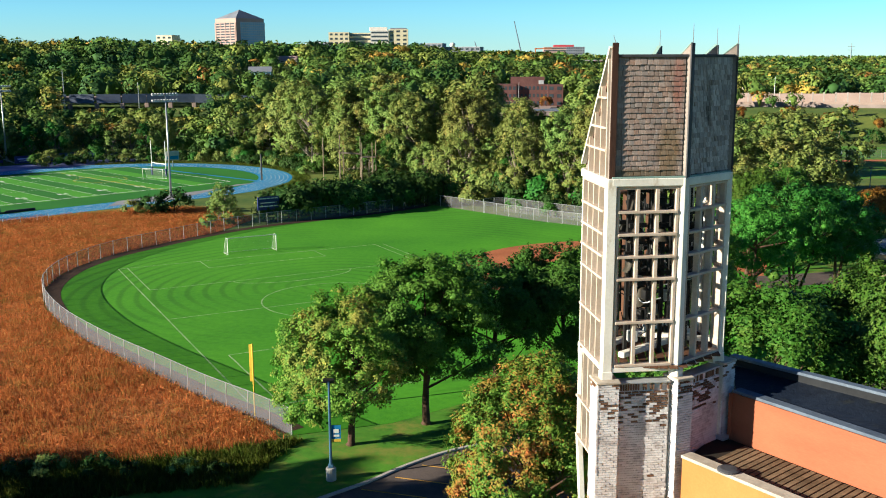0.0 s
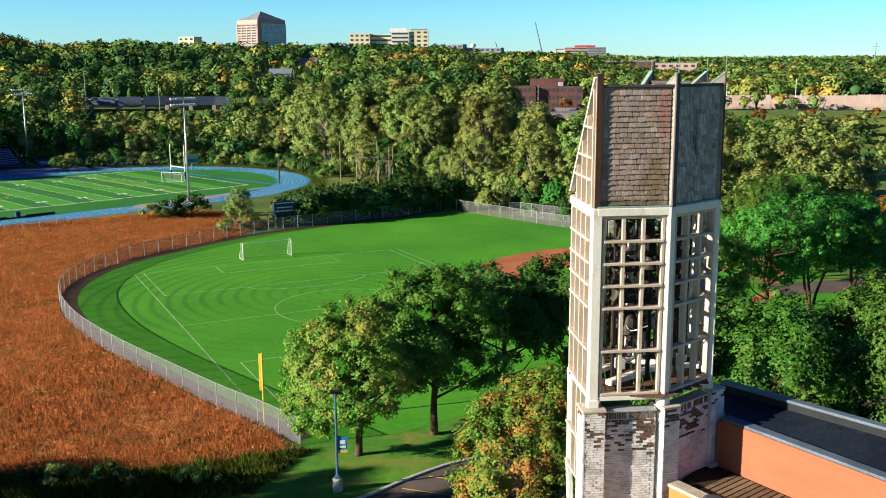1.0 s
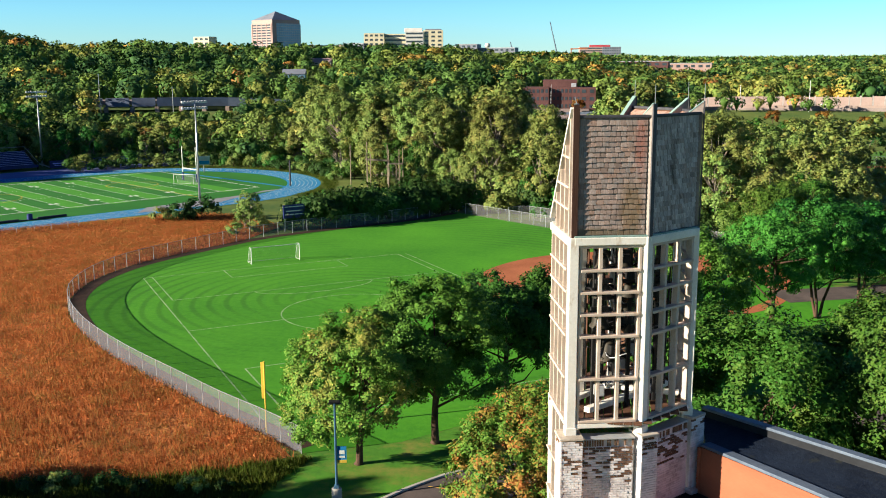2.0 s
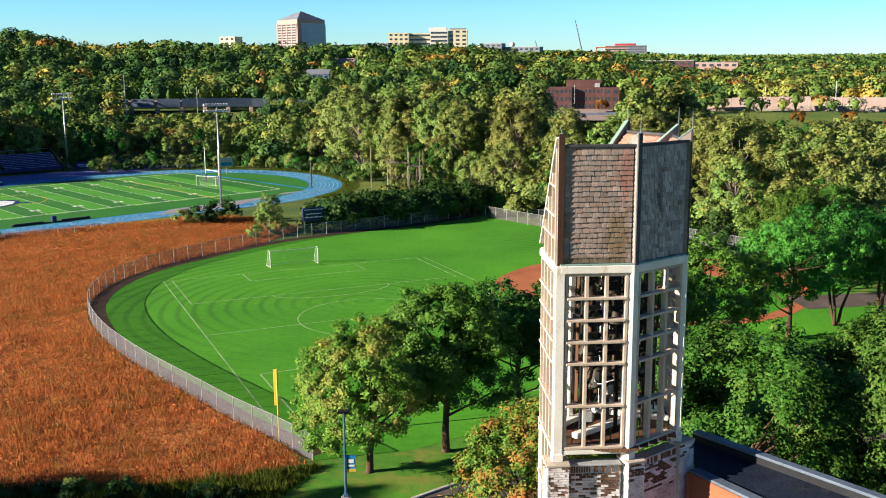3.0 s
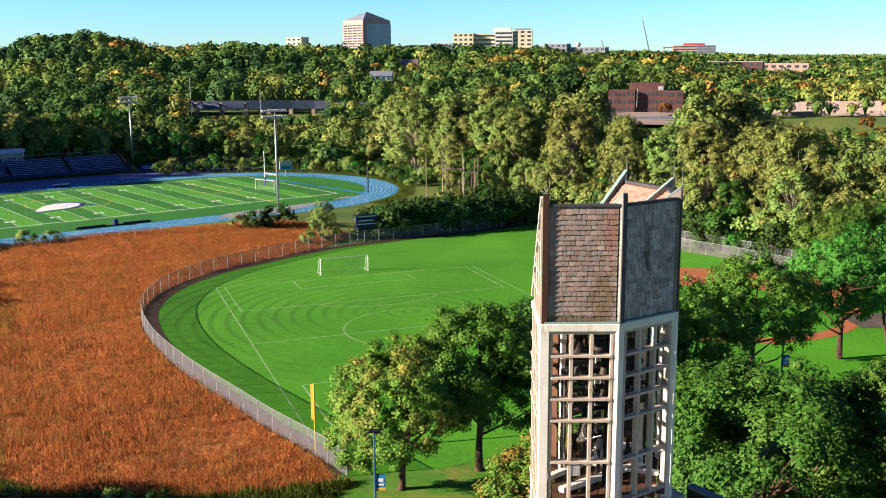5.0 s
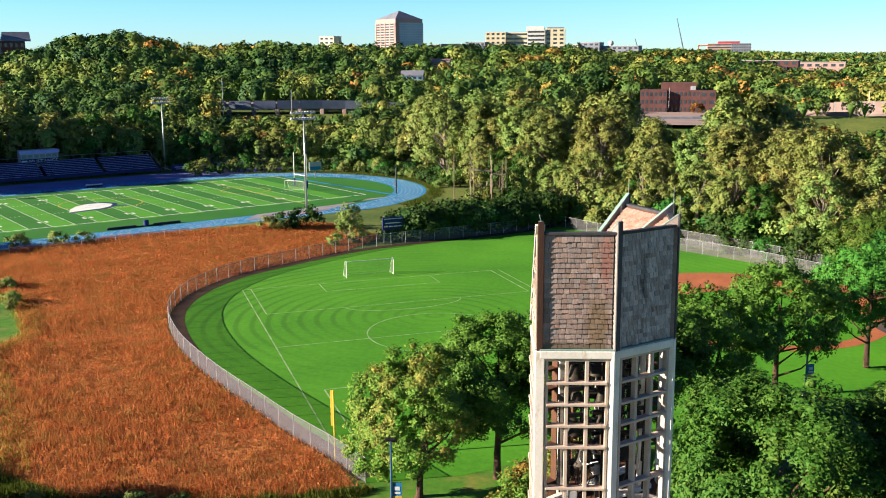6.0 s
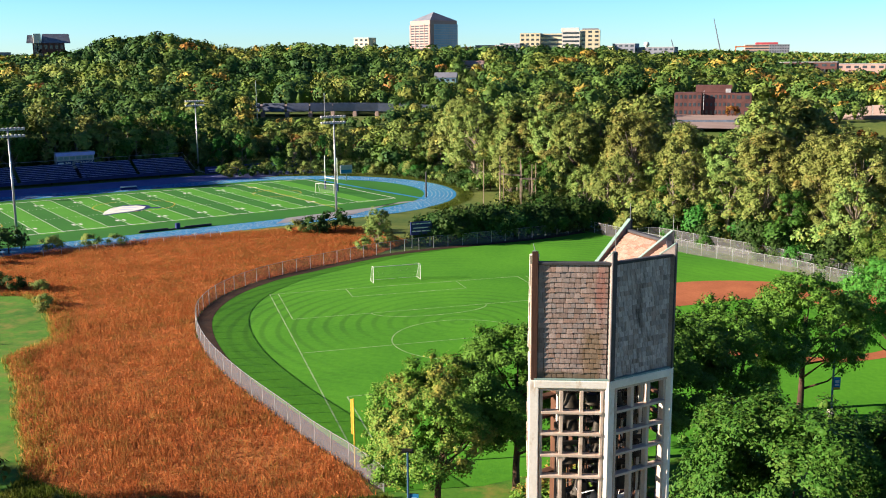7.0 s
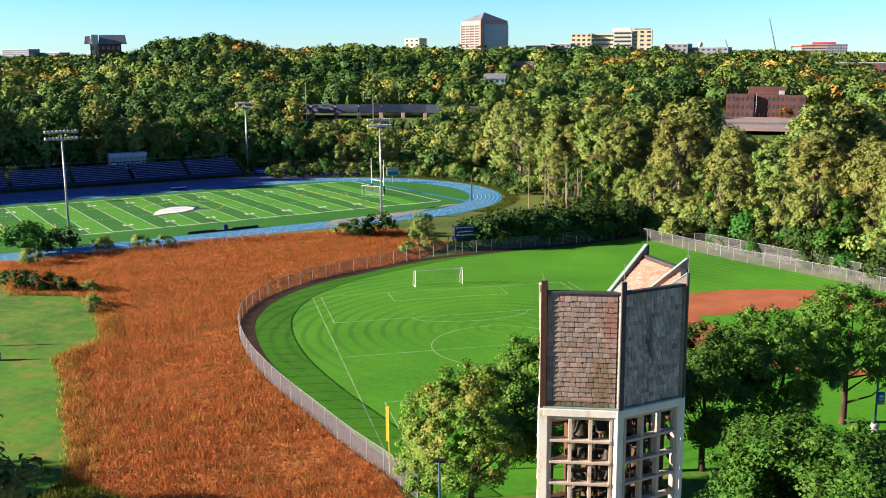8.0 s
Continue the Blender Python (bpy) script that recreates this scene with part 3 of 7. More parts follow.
track_ring = Shape()
o_, i_ = oval(T_OUT), oval(T_IN)
k_ = len(o_)
track_ring.v += [(x, y, 0.03) for x, y in o_] + [(x, y, 0.03) for x, y in i_]
track_ring.f += [(i, (i + 1) % k_, k_ + (i + 1) % k_, k_ + i) for i in range(k_)]
track = solo("running_track", track_ring, "track_blue", "bright blue rubber running track with white lane lines", "track", kind="structure")
for j in range(1, 8):
    lane = Shape().ribbon(oval(T_IN + j * 1.0), 0.10, 0.042, closed=True)
    part("lane_line", lane, "line_white", track)
flat("track_apron", [fb(45, TC_V - T_OUT + 3.0), fb(60, TC_V - T_OUT + 2.2), fb(82, TC_V - T_IN + 6), fb(88, TC_V - T_IN + 5.0), fb(72, TC_V - T_IN + 2.5), fb(50, TC_V - T_IN + 0.6)], 0.046, "track_grey", "pale grey asphalt apron beside the blue track", "apron")
flat("stand_apron", [fb(-60, TC_V + T_OUT - 0.4), fb(98, TC_V + T_OUT - 0.6), fb(98, TC_V + T_OUT + 14), fb(-60, TC_V + T_OUT + 14)], 0.024, "apron_blue", "blue-grey paved strip in front of the bleachers", "apron")
turf_bed = flat("football_turf", oval(T_IN), 0.026, "turf_dark", "green artificial turf football field with light and dark stripes", "football field")
MID = 29.6                                           # midfield, along the field
stripes = [-11 + i for i in range(22)]
for i in stripes:
    u0, u1 = MID + i * 4.45, MID + (i + 1) * 4.45
    if i % 2 == 0:
        part("turf_stripe", Shape().add([(*fb(u0, -3), 0.036), (*fb(u1, -3), 0.036), (*fb(u1, 47.5), 0.036), (*fb(u0, 47.5), 0.036)], [(0, 1, 2, 3)]), "turf_light", turf_bed)
for i in range(-10, 11):
    u = MID + i * 4.45
    part("yard_line", Shape().ribbon(densify(fb(u, -1.5), fb(u, 46.5), 4), 0.12, 0.046), "line_white", turf_bed)
    if i % 2 == 0 and abs(i) < 10:
        for v in (5.5, 38.5):
            for du in (-0.9, 0.5):
                part("yard_number", Shape().add([(*fb(u + du * 1.0, v - 0.9), 0.05), (*fb(u + du + 0.55, v - 0.9), 0.05), (*fb(u + du + 0.55, v + 0.9), 0.05), (*fb(u + du, v + 0.9), 0.05)], [(0, 1, 2, 3)]), "line_white", turf_bed)
for v in (-1.5, 46.5):
    part("side_line", Shape().ribbon(densify(fb(MID - 54.9, v), fb(MID + 54.9, v), 4), 0.35, 0.047), "line_white", turf_bed)
for u in (MID - 54.9, MID + 54.9):
    part("end_line", Shape().ribbon(densify(fb(u, -1.5), fb(u, 46.5), 4), 0.3, 0.047), "line_white", turf_bed)
for v in (16.3, 32.5):
    for i in range(-10, 10):
        for j in range(5):
            u = MID + (i + j / 5) * 4.45
            if j:
                part("hash_mark", Shape().ribbon([fb(u, v - 0.3), fb(u, v + 0.3)], 0.14, 0.046), "line_white", turf_bed)
part("yellow_line", Shape().ribbon(densify(fb(MID + 36, -8), fb(MID + 36, 46), 4), 0.22, 0.049), "line_yellow", turf_bed)
part("yellow_line", Shape().ribbon(densify(fb(MID - 41, -4), fb(MID - 41, 24), 4), 0.22, 0.049), "line_yellow", turf_bed)
for cu, cv, r in ((MID, 24.4, 9.1), (MID - 36, 14, 5.5), (MID + 36, 24.4, 6)):
    part("yellow_arc", Shape().ribbon([fb(cu + r * math.cos(k * math.pi / 20), cv + r * math.sin(k * math.pi / 20)) for k in range(41)], 0.18, 0.049), "line_yellow", turf_bed)
part("blue_line", Shape().ribbon(densify(fb(MID + 60, -8), fb(MID + 57, 44), 6), 1.1, 0.05), "track_blue", turf_bed)
# Midfield emblem, drawn as plain shapes.
head = [(u + 0.4, v - 2.0) for u, v in ((19.4, 17.2), (21.0, 21.6), (23.4, 25.4), (26.6, 27.6), (29.8, 27.0), (31.2, 24.2), (29.6, 21.0), (26.6, 18.8), (23.0, 18.2))]
part("emblem_field", Shape().prism([fb(25.6 + (u - 25) * 1.1, 20.4 + (v - 20.4) * 1.25) for u, v in head], 0.045, 0.052), "blue_paint", turf_bed, "dark blue painted emblem edge")
part("emblem_shape", Shape().prism([fb(u, v) for u, v in head], 0.05, 0.058), "line_white", turf_bed, "white painted emblem shape")
for a, b in (((25.0, 20.6), (27.8, 19.4)), ((26.4, 23.2), (29.6, 21.6))):
    part("emblem_stroke", Shape().ribbon(densify(fb(*a), fb(*b), 2), 0.5, 0.064), "seat_blue", turf_bed)
part("emblem_tail", Shape().ribbon(densify(fb(30.2, 20.2), fb(33.6, 18.2), 3), 1.6, 0.054), "blue_paint", turf_bed, "dark blue painted tail of the emblem")
for i in range(10):                                   # blue blocks painted along the far sideline
    part("team_block", Shape().prism([fb(MID - 42 + i * 6.2, 52.2), fb(MID - 39.2 + i * 6.2, 52.2), fb(MID - 39.6 + i * 6.2, 54.4), fb(MID - 42.4 + i * 6.2, 54.4)], 0.03, 0.044), "blue_paint", turf_bed)

# ---- parking lot, kerb and freeway ----
LOT = [(-16.4, 56.2), (-13.8, 59.1), (-11.7, 62.0), (-8.6, 65.2), (-4.5, 67.0), (4, 66), (4, 40), (-24, 40), (-22, 48)]
flat("parking_lot", LOT, 0.03, "asphalt", "worn dark asphalt parking lot with faded orange stripes", "parking lot")
lot_line = [(p.x, p.y) for p in smooth_line([(-22, 48, 0), (-18.6, 53.5, 0), (-16.4, 56.2, 0), (-13.8, 59.1, 0), (-11.7, 62.0, 0), (-8.6, 65.2, 0), (-4.5, 67.0, 0), (4, 66, 0)], 6)]
kerb = thing("kerb", "low pale concrete kerb round the parking lot", "kerb", kind="structure")
for i in range(0, len(lot_line) - 1, 2):
    a, b = lot_line[i], lot_line[min(i + 2, len(lot_line) - 1)]
    part("kerb_stone", Shape().beam((*a, 0.075), (*b, 0.075), 0.28, 0.15, 0.02), "concrete", kerb)
for a, b in (((-14.0, 58.0), (-9.6, 57.2)), ((-12.1, 60.1), (-6.6, 59.1)), ((-10.6, 62.3), (-5.0, 61.2)), ((-16, 55.6), (-11.6, 54.9))):
    part("bay_line", Shape().ribbon(densify(a, b, 2), 0.12, 0.042), "paint_orange", bpy.data.objects["parking_lot"])
flat("east_lot", [(8, 64), (42, 60), (44, 82), (24, 84), (10, 80)], 0.03, "asphalt", "asphalt parking lot beneath the shade trees", "parking lot")
for i in range(6):
    part("bay_line", Shape().ribbon([(13 + i * 3.2, 66), (15.5 + i * 3.2, 71.5)], 0.12, 0.044), "paint_orange", bpy.data.objects["east_lot"])

road_pts = [(-420, 330), (-330, 372), (-260, 392), (-200, 388), (-145, 408), (-70, 424), (-15, 430), (60, 424), (160, 398), (260, 350)]
road_h = [13, 13.2, 13.2, 13.6, 13.0, 8.0, 6.2, 9.6, 10.6, 11.0]
road3 = smooth_line([(x, y, z) for (x, y), z in zip(road_pts, road_h)], 6)
fw = Shape()
for i, p in enumerate(road3):
    d = (road3[min(i + 1, len(road3) - 1)] - road3[max(i - 1, 0)])
    nn = Vector((-d.y, d.x, 0)).normalized() * 9
    fw.v += [tuple(p - nn), tuple(p + nn), tuple(p - nn - Vector((0, 0, 1.4))), tuple(p + nn - Vector((0, 0, 1.4)))]
for i in range(len(road3) - 1):
    a, b = 4 * i, 4 * i + 4
    fw.f += [(a, b, b + 1, a + 1), (a + 2, b + 2, b, a), (a + 1, b + 1, b + 3, a + 3), (a + 3, b + 3, b + 2, a + 2)]
M["slate_blue"] = surface("slate_blue", (0.10, 0.125, 0.19), (0.16, 0.19, 0.27), 0.3, 3, 0.8, relief=0.1)
M["highway"] = surface("highway", (0.22, 0.175, 0.16), (0.31, 0.25, 0.23), 0.2, 3, 0.9, relief=0.1)
solo("freeway", fw, "highway", "blue-grey concrete freeway on an embankment beyond the woods", "road", kind="structure")


# ---- bell tower ----
HUB, TA, TB, TC, TE, TD = (Vector(p) for p in ((-0.86, 28.45), (-0.25, 25.92), (1.72, 26.40), (3.14, 28.02), (2.88, 30.0), (1.42, 31.8)))
Z_RING, Z_LEDGE, Z_TOP, Z_FIN, Z_PIER = 18.82, 24.22, 27.45, 27.78, 18.62
tower = thing("bell_tower", "open white-framed bell tower with shingled top and brick base", "tower", at=(0, 0, 0))


def face_frame(a, b):
    u = (b - a).normalized()
    return u, Vector((u.y, -u.x)), (b - a).length


def v3(p, z, n=None, d=0.0):
    return Vector((p.x + (n.x * d if n else 0), p.y + (n.y * d if n else 0), z))


# Columns at the corners, standing on small feet.
for p, w in ((TA, 0.27), (TB, 0.25), (TC, 0.27), (TE, 0.25), (TD, 0.25), (HUB, 0.16)):
    rz = {0: 0.0}.get(0) if p is HUB else math.atan2((p - HUB).y, (p - HUB).x)
    col = part("column", Shape().box((p.x, p.y, (Z_RING + Z_LEDGE) / 2), (w, w, Z_LEDGE - Z_RING), rz, bev=0.02), "white_paint", tower, "white painted column with rust stains")
    part("column_foot", Shape().box((p.x, p.y, (Z_PIER + Z_RING) / 2 - 0.03), (w + 0.05, w + 0.05, Z_RING - Z_PIER + 0.1), rz, bev=0.02), "white_paint", col)
corners = [HUB, TA, TB, TC, TE, TD]
ROWS = (23.30, 22.68, 22.06, 21.44, 20.22)
for i, a in enumerate(corners):
    b = corners[(i + 1) % 6]
    u, n, ln = face_frame(a, b)
    # white ring beams above and below the openings
    part("ring_beam", Shape().beam(v3(a, Z_LEDGE - 0.11, n, 0.03), v3(b, Z_LEDGE - 0.11, n, 0.03), 0.22, 0.22, 0.02), "white_paint", tower, "white painted ledge beam with peeling rust")
    part("drip_rail", Shape().beam(v3(a, Z_LEDGE - 0.27, n, 0.02), v3(b, Z_LEDGE - 0.27, n, 0.02), 0.12, 0.07, 0.01), "tan_paint", tower)
    part("base_beam", Shape().beam(v3(a, Z_RING + 0.05, n, 0.02), v3(b, Z_RING + 0.05, n, 0.02), 0.2, 0.14, 0.015), "white_paint", tower)
    # egg-crate lattice: uprights and rails
    bays = {0: 4, 1: 3, 2: 3, 3: 3, 4: 3, 5: 5}[i]
    e0, e1 = 0.2, 0.18
    depth, wv = (0.24, 0.045) if i in (0, 5) else ((0.12, 0.05) if i in (3, 4) else (0.18, 0.10))
    # far faces get dark brown: the dimness of the interior is put into their colour
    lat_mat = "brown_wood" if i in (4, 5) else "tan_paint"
    lat = thing("lattice", "", "", at=(0, 0, 0))
    lat.parent = tower
    lat["label"] = "weathered tan painted lattice of uprights and rails"
    z0, z1 = Z_RING + 0.12, Z_LEDGE - 0.30
    for k in range(bays + 1):
        s = e0 + (ln - e0 - e1) * k / bays
        q = a + u * s
        w = wv if 0 < k < bays else wv * 0.8
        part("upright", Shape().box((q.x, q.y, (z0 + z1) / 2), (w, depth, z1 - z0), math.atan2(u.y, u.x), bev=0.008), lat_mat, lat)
    for z in ROWS + (z0 + 0.05,):
        p0, p1 = a + u * e0, a + u * (ln - e1)
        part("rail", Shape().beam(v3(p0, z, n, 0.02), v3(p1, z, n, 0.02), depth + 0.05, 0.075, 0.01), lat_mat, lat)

# Radial lattice goes on down past the brick piers on the open side.
low = thing("low_lattice", "", "")
low.parent = tower
low["label"] = "tan lattice hanging below the ring on the open side"
u, n, ln = face_frame(HUB, TA)
for k in range(4):
    q = HUB + u * (0.05 + 0.55 * k)
    part("upright", Shape().box((q.x, q.y, 17.4), (0.05, 0.22, 2.9), math.atan2(u.y, u.x), bev=0.008), "tan_paint", low)
for z in (17.25, 16.0):
    part("rail", Shape().beam(v3(HUB, z, n, 0.02), v3(HUB + u * 2.2, z, n, 0.02), 0.26, 0.07, 0.01), "tan_paint", low)
part("edge_board", Shape().beam(v3(HUB, 18.9, n, 0.03), v3(HUB, 15.9, n, 0.03), 0.12, 0.2, 0.01), "white_paint", low)
part("brace", Shape().beam(v3(HUB, 16.0, n, 0.02), v3(HUB + u * 1.1, 11.5, n, 0.02), 0.16, 0.24, 0.01), "white_paint", low)
part("brace", Shape().beam(v3(HUB + u * 1.5, 16.0, n, 0.02), v3(HUB + u * 1.2, 11.5, n, 0.02), 0.14, 0.2, 0.01), "tan_paint", low)

# ---- shingled crown ----
W_SH = (0.11, 0.135, 0.16, 0.185)


def shingle_shape(w, h=0.205):
    """A split wooden shingle, thicker at its butt; its face looks along -y."""
    return Shape().add([(-w / 2, -0.048, 0), (w / 2, -0.043, 0), (w / 2, 0.0, 0), (-w / 2, 0.0, 0), (-w / 2, -0.006, h), (w / 2, -0.006, h), (w / 2, 0.0, h), (-w / 2, 0.0, h)],
                       [(3, 2, 1, 0), (4, 5, 6, 7), (0, 1, 5, 4), (1, 2, 6, 5), (2, 3, 7, 6), (3, 0, 4, 7)])


SH = {(w, m): shingle_shape(w).mesh("shingle", M[m]) for w in W_SH for m in ("shingle", "shingle_shade_mossy", "shingle_red")}


def lay_shingles(parent, frame_m, width, height, fits, mat="shingle", limit=300, seed=1):
    """Courses of shingles over a panel whose frame has x along the course and z up it."""
    rnd = random.Random(seed)
    rest, made = Shape(), 0
    exposure = 0.140
    for row in range(int(height / exposure) + 1):
        x = -rnd.random() * 0.1
        while x < width:
            w = rnd.choice(W_SH)
            sx = 1.0
            if x < 0:
                x = 0.0
            if x + w > width - 0.05:
                sx = (width - x) / w
            cx, cz = x + w * sx / 2, row * exposure + rnd.uniform(-0.013, 0.013)
            x += w * sx + rnd.uniform(0.006, 0.015)
            if sx < 0.3 or not fits(cx - w * sx / 2 + 0.01, cz) or not fits(cx + w * sx / 2 - 0.01, cz):
                continue
            m = frame_m @ Matrix.Translation((cx, -0.004 - 0.010 * rnd.random(), cz)) @ Matrix.Rotation(rnd.uniform(-0.012, 0.012), 4, "Y") @ Matrix.Diagonal((sx, 1, 1, 1))
            kind = mat
            if made < limit:
                piece("shingle", SH[(w, kind)], parent, m)
                made += 1
            else:
                s = shingle_shape(w)
                rest.add([m @ Vector(p) for p in s.v], s.f)
    if rest.v:
        ob = part("shingle_rest", rest, mat, parent)
        ob["kind"] = "stuff"


def frame_of(o, x, z):
    x, z = x.normalized(), z.normalized()
    y = z.cross(x).normalized()
    z = x.cross(y)
    return Matrix.Translation(o) @ Matrix((x, y, z)).transposed().to_4x4()


crown_faces = ((TA, TB, 11), (TB, TC, 12), (TC, TE, 13), (TE, TD, 14))
for a, b, seed in crown_faces:
    u, n, ln = face_frame(a, b)
    wall = part("crown_wall", Shape().beam(v3(a, (Z_LEDGE + Z_TOP) / 2, n, -0.04), v3(b, (Z_LEDGE + Z_TOP) / 2, n, -0.04), 0.08, Z_TOP - Z_LEDGE), "brown_wood", tower, "grey weathered wood shingle panel")
    part("top_coping", Shape().beam(v3(a, Z_TOP + 0.0, n, -0.01), v3(b, Z_TOP + 0.0, n, -0.01), 0.17, 0.08, 0.015), "dark_trim", tower, "dark metal coping")
    part("sill_flashing", Shape().beam(v3(a, Z_LEDGE + 0.02, n, 0.05), v3(b, Z_LEDGE + 0.02, n, 0.05), 0.14, 0.05, 0.01), "green_trim", tower, "greenish metal flashing")
    e = 0.09
    lay_shingles(wall, frame_of(v3(a + u * e, Z_LEDGE + 0.06, n, 0.0), Vector((u.x, u.y, 0)), Vector((0, 0, 1))), ln - 2 * e, Z_TOP - Z_LEDGE - 0.22, lambda x, z, L=ln - 2 * e: -0.02 <= x <= L + 0.02, mat="shingle" if a is TA else "shingle_shade_mossy", seed=seed)
    # inner funnel roof, falling to the hub
    hub3 = Vector((HUB.x, HUB.y, Z_LEDGE + 0.15))
    p0, p1 = v3(a, Z_TOP - 0.02), v3(b, Z_TOP - 0.02)
    t = Vector((0, 0, 0.06))
    roof = part("roof_facet", Shape().add([hub3, p0, p1, hub3 - t, p0 - t, p1 - t], [(0, 1, 2), (5, 4, 3), (0, 3, 4, 1), (1, 4, 5, 2), (2, 5, 3, 0)]), "brown_wood", tower, "reddish shingle roof sloping inwards to the hub")
    x_ax = (p0 - p1)
    up = (p0 + p1) / 2 - hub3
    nrm = x_ax.cross(up)
    o, xa = (p1, x_ax) if nrm.z > 0 else (p0, -x_ax)
    wd = x_ax.length
    fr = frame_of(hub3, xa, up)
    inv = fr.inverted()
    q0, q1 = inv @ p0, inv @ p1
    lo_, hi_, hh = min(q0.x, q1.x), max(q0.x, q1.x), q0.z
    fr2 = fr @ Matrix.Translation((lo_, -0.01, 0))
    lay_shingles(roof, fr2, hi_ - lo_, hh - 0.2, lambda x, z, l0=lo_, h0=hi_, H=hh: l0 * z / H <= x + l0 <= h0 * z / H and z > 0.2, mat="shingle_red", limit=170, seed=seed + 40)

# Fins: plates that stand proud at each corner and run down to the hub.
for p, mat, lab in ((TB, "dark_trim", "dark stained fin board"), (TC, "dark_trim", "dark stained fin board"), (TE, "dark_trim", "dark stained fin board"), (TD, "dark_trim", "dark stained fin board"), (TA, "fin_brown", "red-brown stained fin board")):
    d = (p - HUB).normalized()
    side = Vector((-d.y, d.x)) * 0.055
    outer = p + d * (0.075 if p is TA else 0.11)
    fin = part("fin", Shape().box(((outer).x, (outer).y, (Z_LEDGE + Z_FIN) / 2), (0.045, 0.165, Z_FIN - Z_LEDGE), math.atan2(d.y, d.x), bev=0.006), mat, tower, lab)
    if p is TA:
        web = p + d * 0.01
        part("fin_web", Shape().box((web.x, web.y, (Z_LEDGE + Z_FIN) / 2 - 0.02), (0.09, 0.10, Z_FIN - Z_LEDGE - 0.05), math.atan2(d.y, d.x), bev=0.006), "weathered_board", tower, "pale weathered side of the fin")
    i0 = p - d * 0.35
    depth = 0.30
    rin = (p - HUB).length
    zin = lambda q: Z_LEDGE + 0.2 + (Z_FIN - Z_LEDGE - 0.2) * ((q - HUB).length / (rin + 0.13))
    prof = [(outer - d * 0.03, Z_FIN), (HUB + d * 0.1, zin(HUB + d * 0.1)), (HUB + d * 0.1, zin(HUB + d * 0.1) - 0.32), (p - d * 0.28, zin(p - d * 0.28) - 0.42), (p - d * 0.1, Z_LEDGE), (outer - d * 0.03, Z_LEDGE)]
    vs = [(q.x + side.x * s, q.y + side.y * s, z) for s in (-1, 1) for q, z in prof]
    k = len(prof)
    if p is not TA:
        part("fin_plate", Shape().add(vs, [tuple(range(k)), tuple(range(2 * k - 1, k - 1, -1))] + [(i, k + i, k + (i + 1) % k, (i + 1) % k) for i in range(k)]), "weathered_board", tower, "pale painted fin side")
    cap0, cap1 = v3(outer - d * 0.02, Z_FIN + 0.012), v3(HUB + d * 0.2, zin(HUB + d * 0.2) + 0.012)
    part("fin_cap", Shape().beam(cap0, cap1, 0.135, 0.03, 0.006), "green_trim", tower, "verdigris metal cap")
    rod_lean = 0.06 if p is TA else 0.0
    part("lightning_rod", Shape().tube([(outer.x, outer.y, Z_FIN), (outer.x - rod_lean, outer.y, Z_FIN + (0.2 if p is TA else 0.5))], [0.012, 0.007], 5), "steel", tower)

# Triangular lattice of the open radial side above the ledge.
tri = thing("gable_lattice", "", "")
tri.parent = tower
tri["label"] = "triangular tan lattice under the sloping roof edge"
u, n, ln = face_frame(HUB, TA)
slope = lambda s: Z_LEDGE + 0.1 + (Z_FIN - Z_LEDGE - 0.25) * (s / ln)
part("raking_board", Shape().beam(v3(HUB, slope(0) + 0.05, n, 0.02), v3(TA, slope(ln) + 0.05, n, 0.02), 0.26, 0.07, 0.01), "white_paint", tri)
for k in range(1, 5):
    s = 0.12 + (ln - 0.32) * k / 4
    q = HUB + u * s
    zt = slope(s)
    part("upright", Shape().box((q.x, q.y, (Z_LEDGE + zt) / 2), (0.05, 0.22, zt - Z_LEDGE), math.atan2(u.y, u.x), bev=0.008), "tan_paint", tri)
for z in (24.95, 25.55, 26.35):
    s0 = ln * (z - Z_LEDGE - 0.1) / (Z_FIN - Z_LEDGE - 0.25)
    part("rail", Shape().beam(v3(HUB + u * s0, z, n, 0.02), v3(TA - u * 0.2, z, n, 0.02), 0.24, 0.06, 0.01), "tan_paint", tri)
part("corner_post", Shape().box((TA.x - u.x * 0.0, TA.y, (Z_LEDGE + Z_FIN) / 2 - 0.05), (0.13, 0.15, Z_FIN - Z_LEDGE - 0.1), math.atan2(u.y, u.x), bev=0.01), "weathered_board", tri)
part("lining", Shape().beam(v3(HUB + u * 0.3, 24.9, n, -0.32), v3(TA - u * 0.2, 24.9, n, -0.32), 0.03, 1.2), "brown_wood", tri, "brown boards behind the lattice")

# ---- deck and gear inside ----
deck = thing("deck", "", "")
deck.parent = tower
deck["label"] = "dark timber deck inside the tower"
cen = (HUB + TA + TB + TC + TE + TD) / 6
for k in range(15):
    x0 = -0.8 + k * 0.27
    lo = max(26.0 + max(0, (-0.25 - x0)) * 3.4 + max(0, x0 - 1.7) * 1.1, 26.05)
    hi = min(31.6 - max(0, x0 - 1.4) * 1.1, 28.6 + (x0 + 1.0) * 1.36)
    if hi > lo + 0.3:
        part("plank", Shape().box((x0, (lo + hi) / 2, 18.93), (0.24, hi - lo, 0.05), 0, bev=0.006), "brown_wood", deck)
part("deck_beam", Shape().beam((0.2, 26.6, 19.1), (2.6, 29.4, 19.1), 0.22, 0.16, 0.02), "white_paint", deck, "white steel floor beam")
part("deck_beam", Shape().beam((-0.3, 27.4, 19.08), (1.9, 30.6, 19.08), 0.2, 0.15, 0.02), "white_paint", deck, "white steel floor beam")
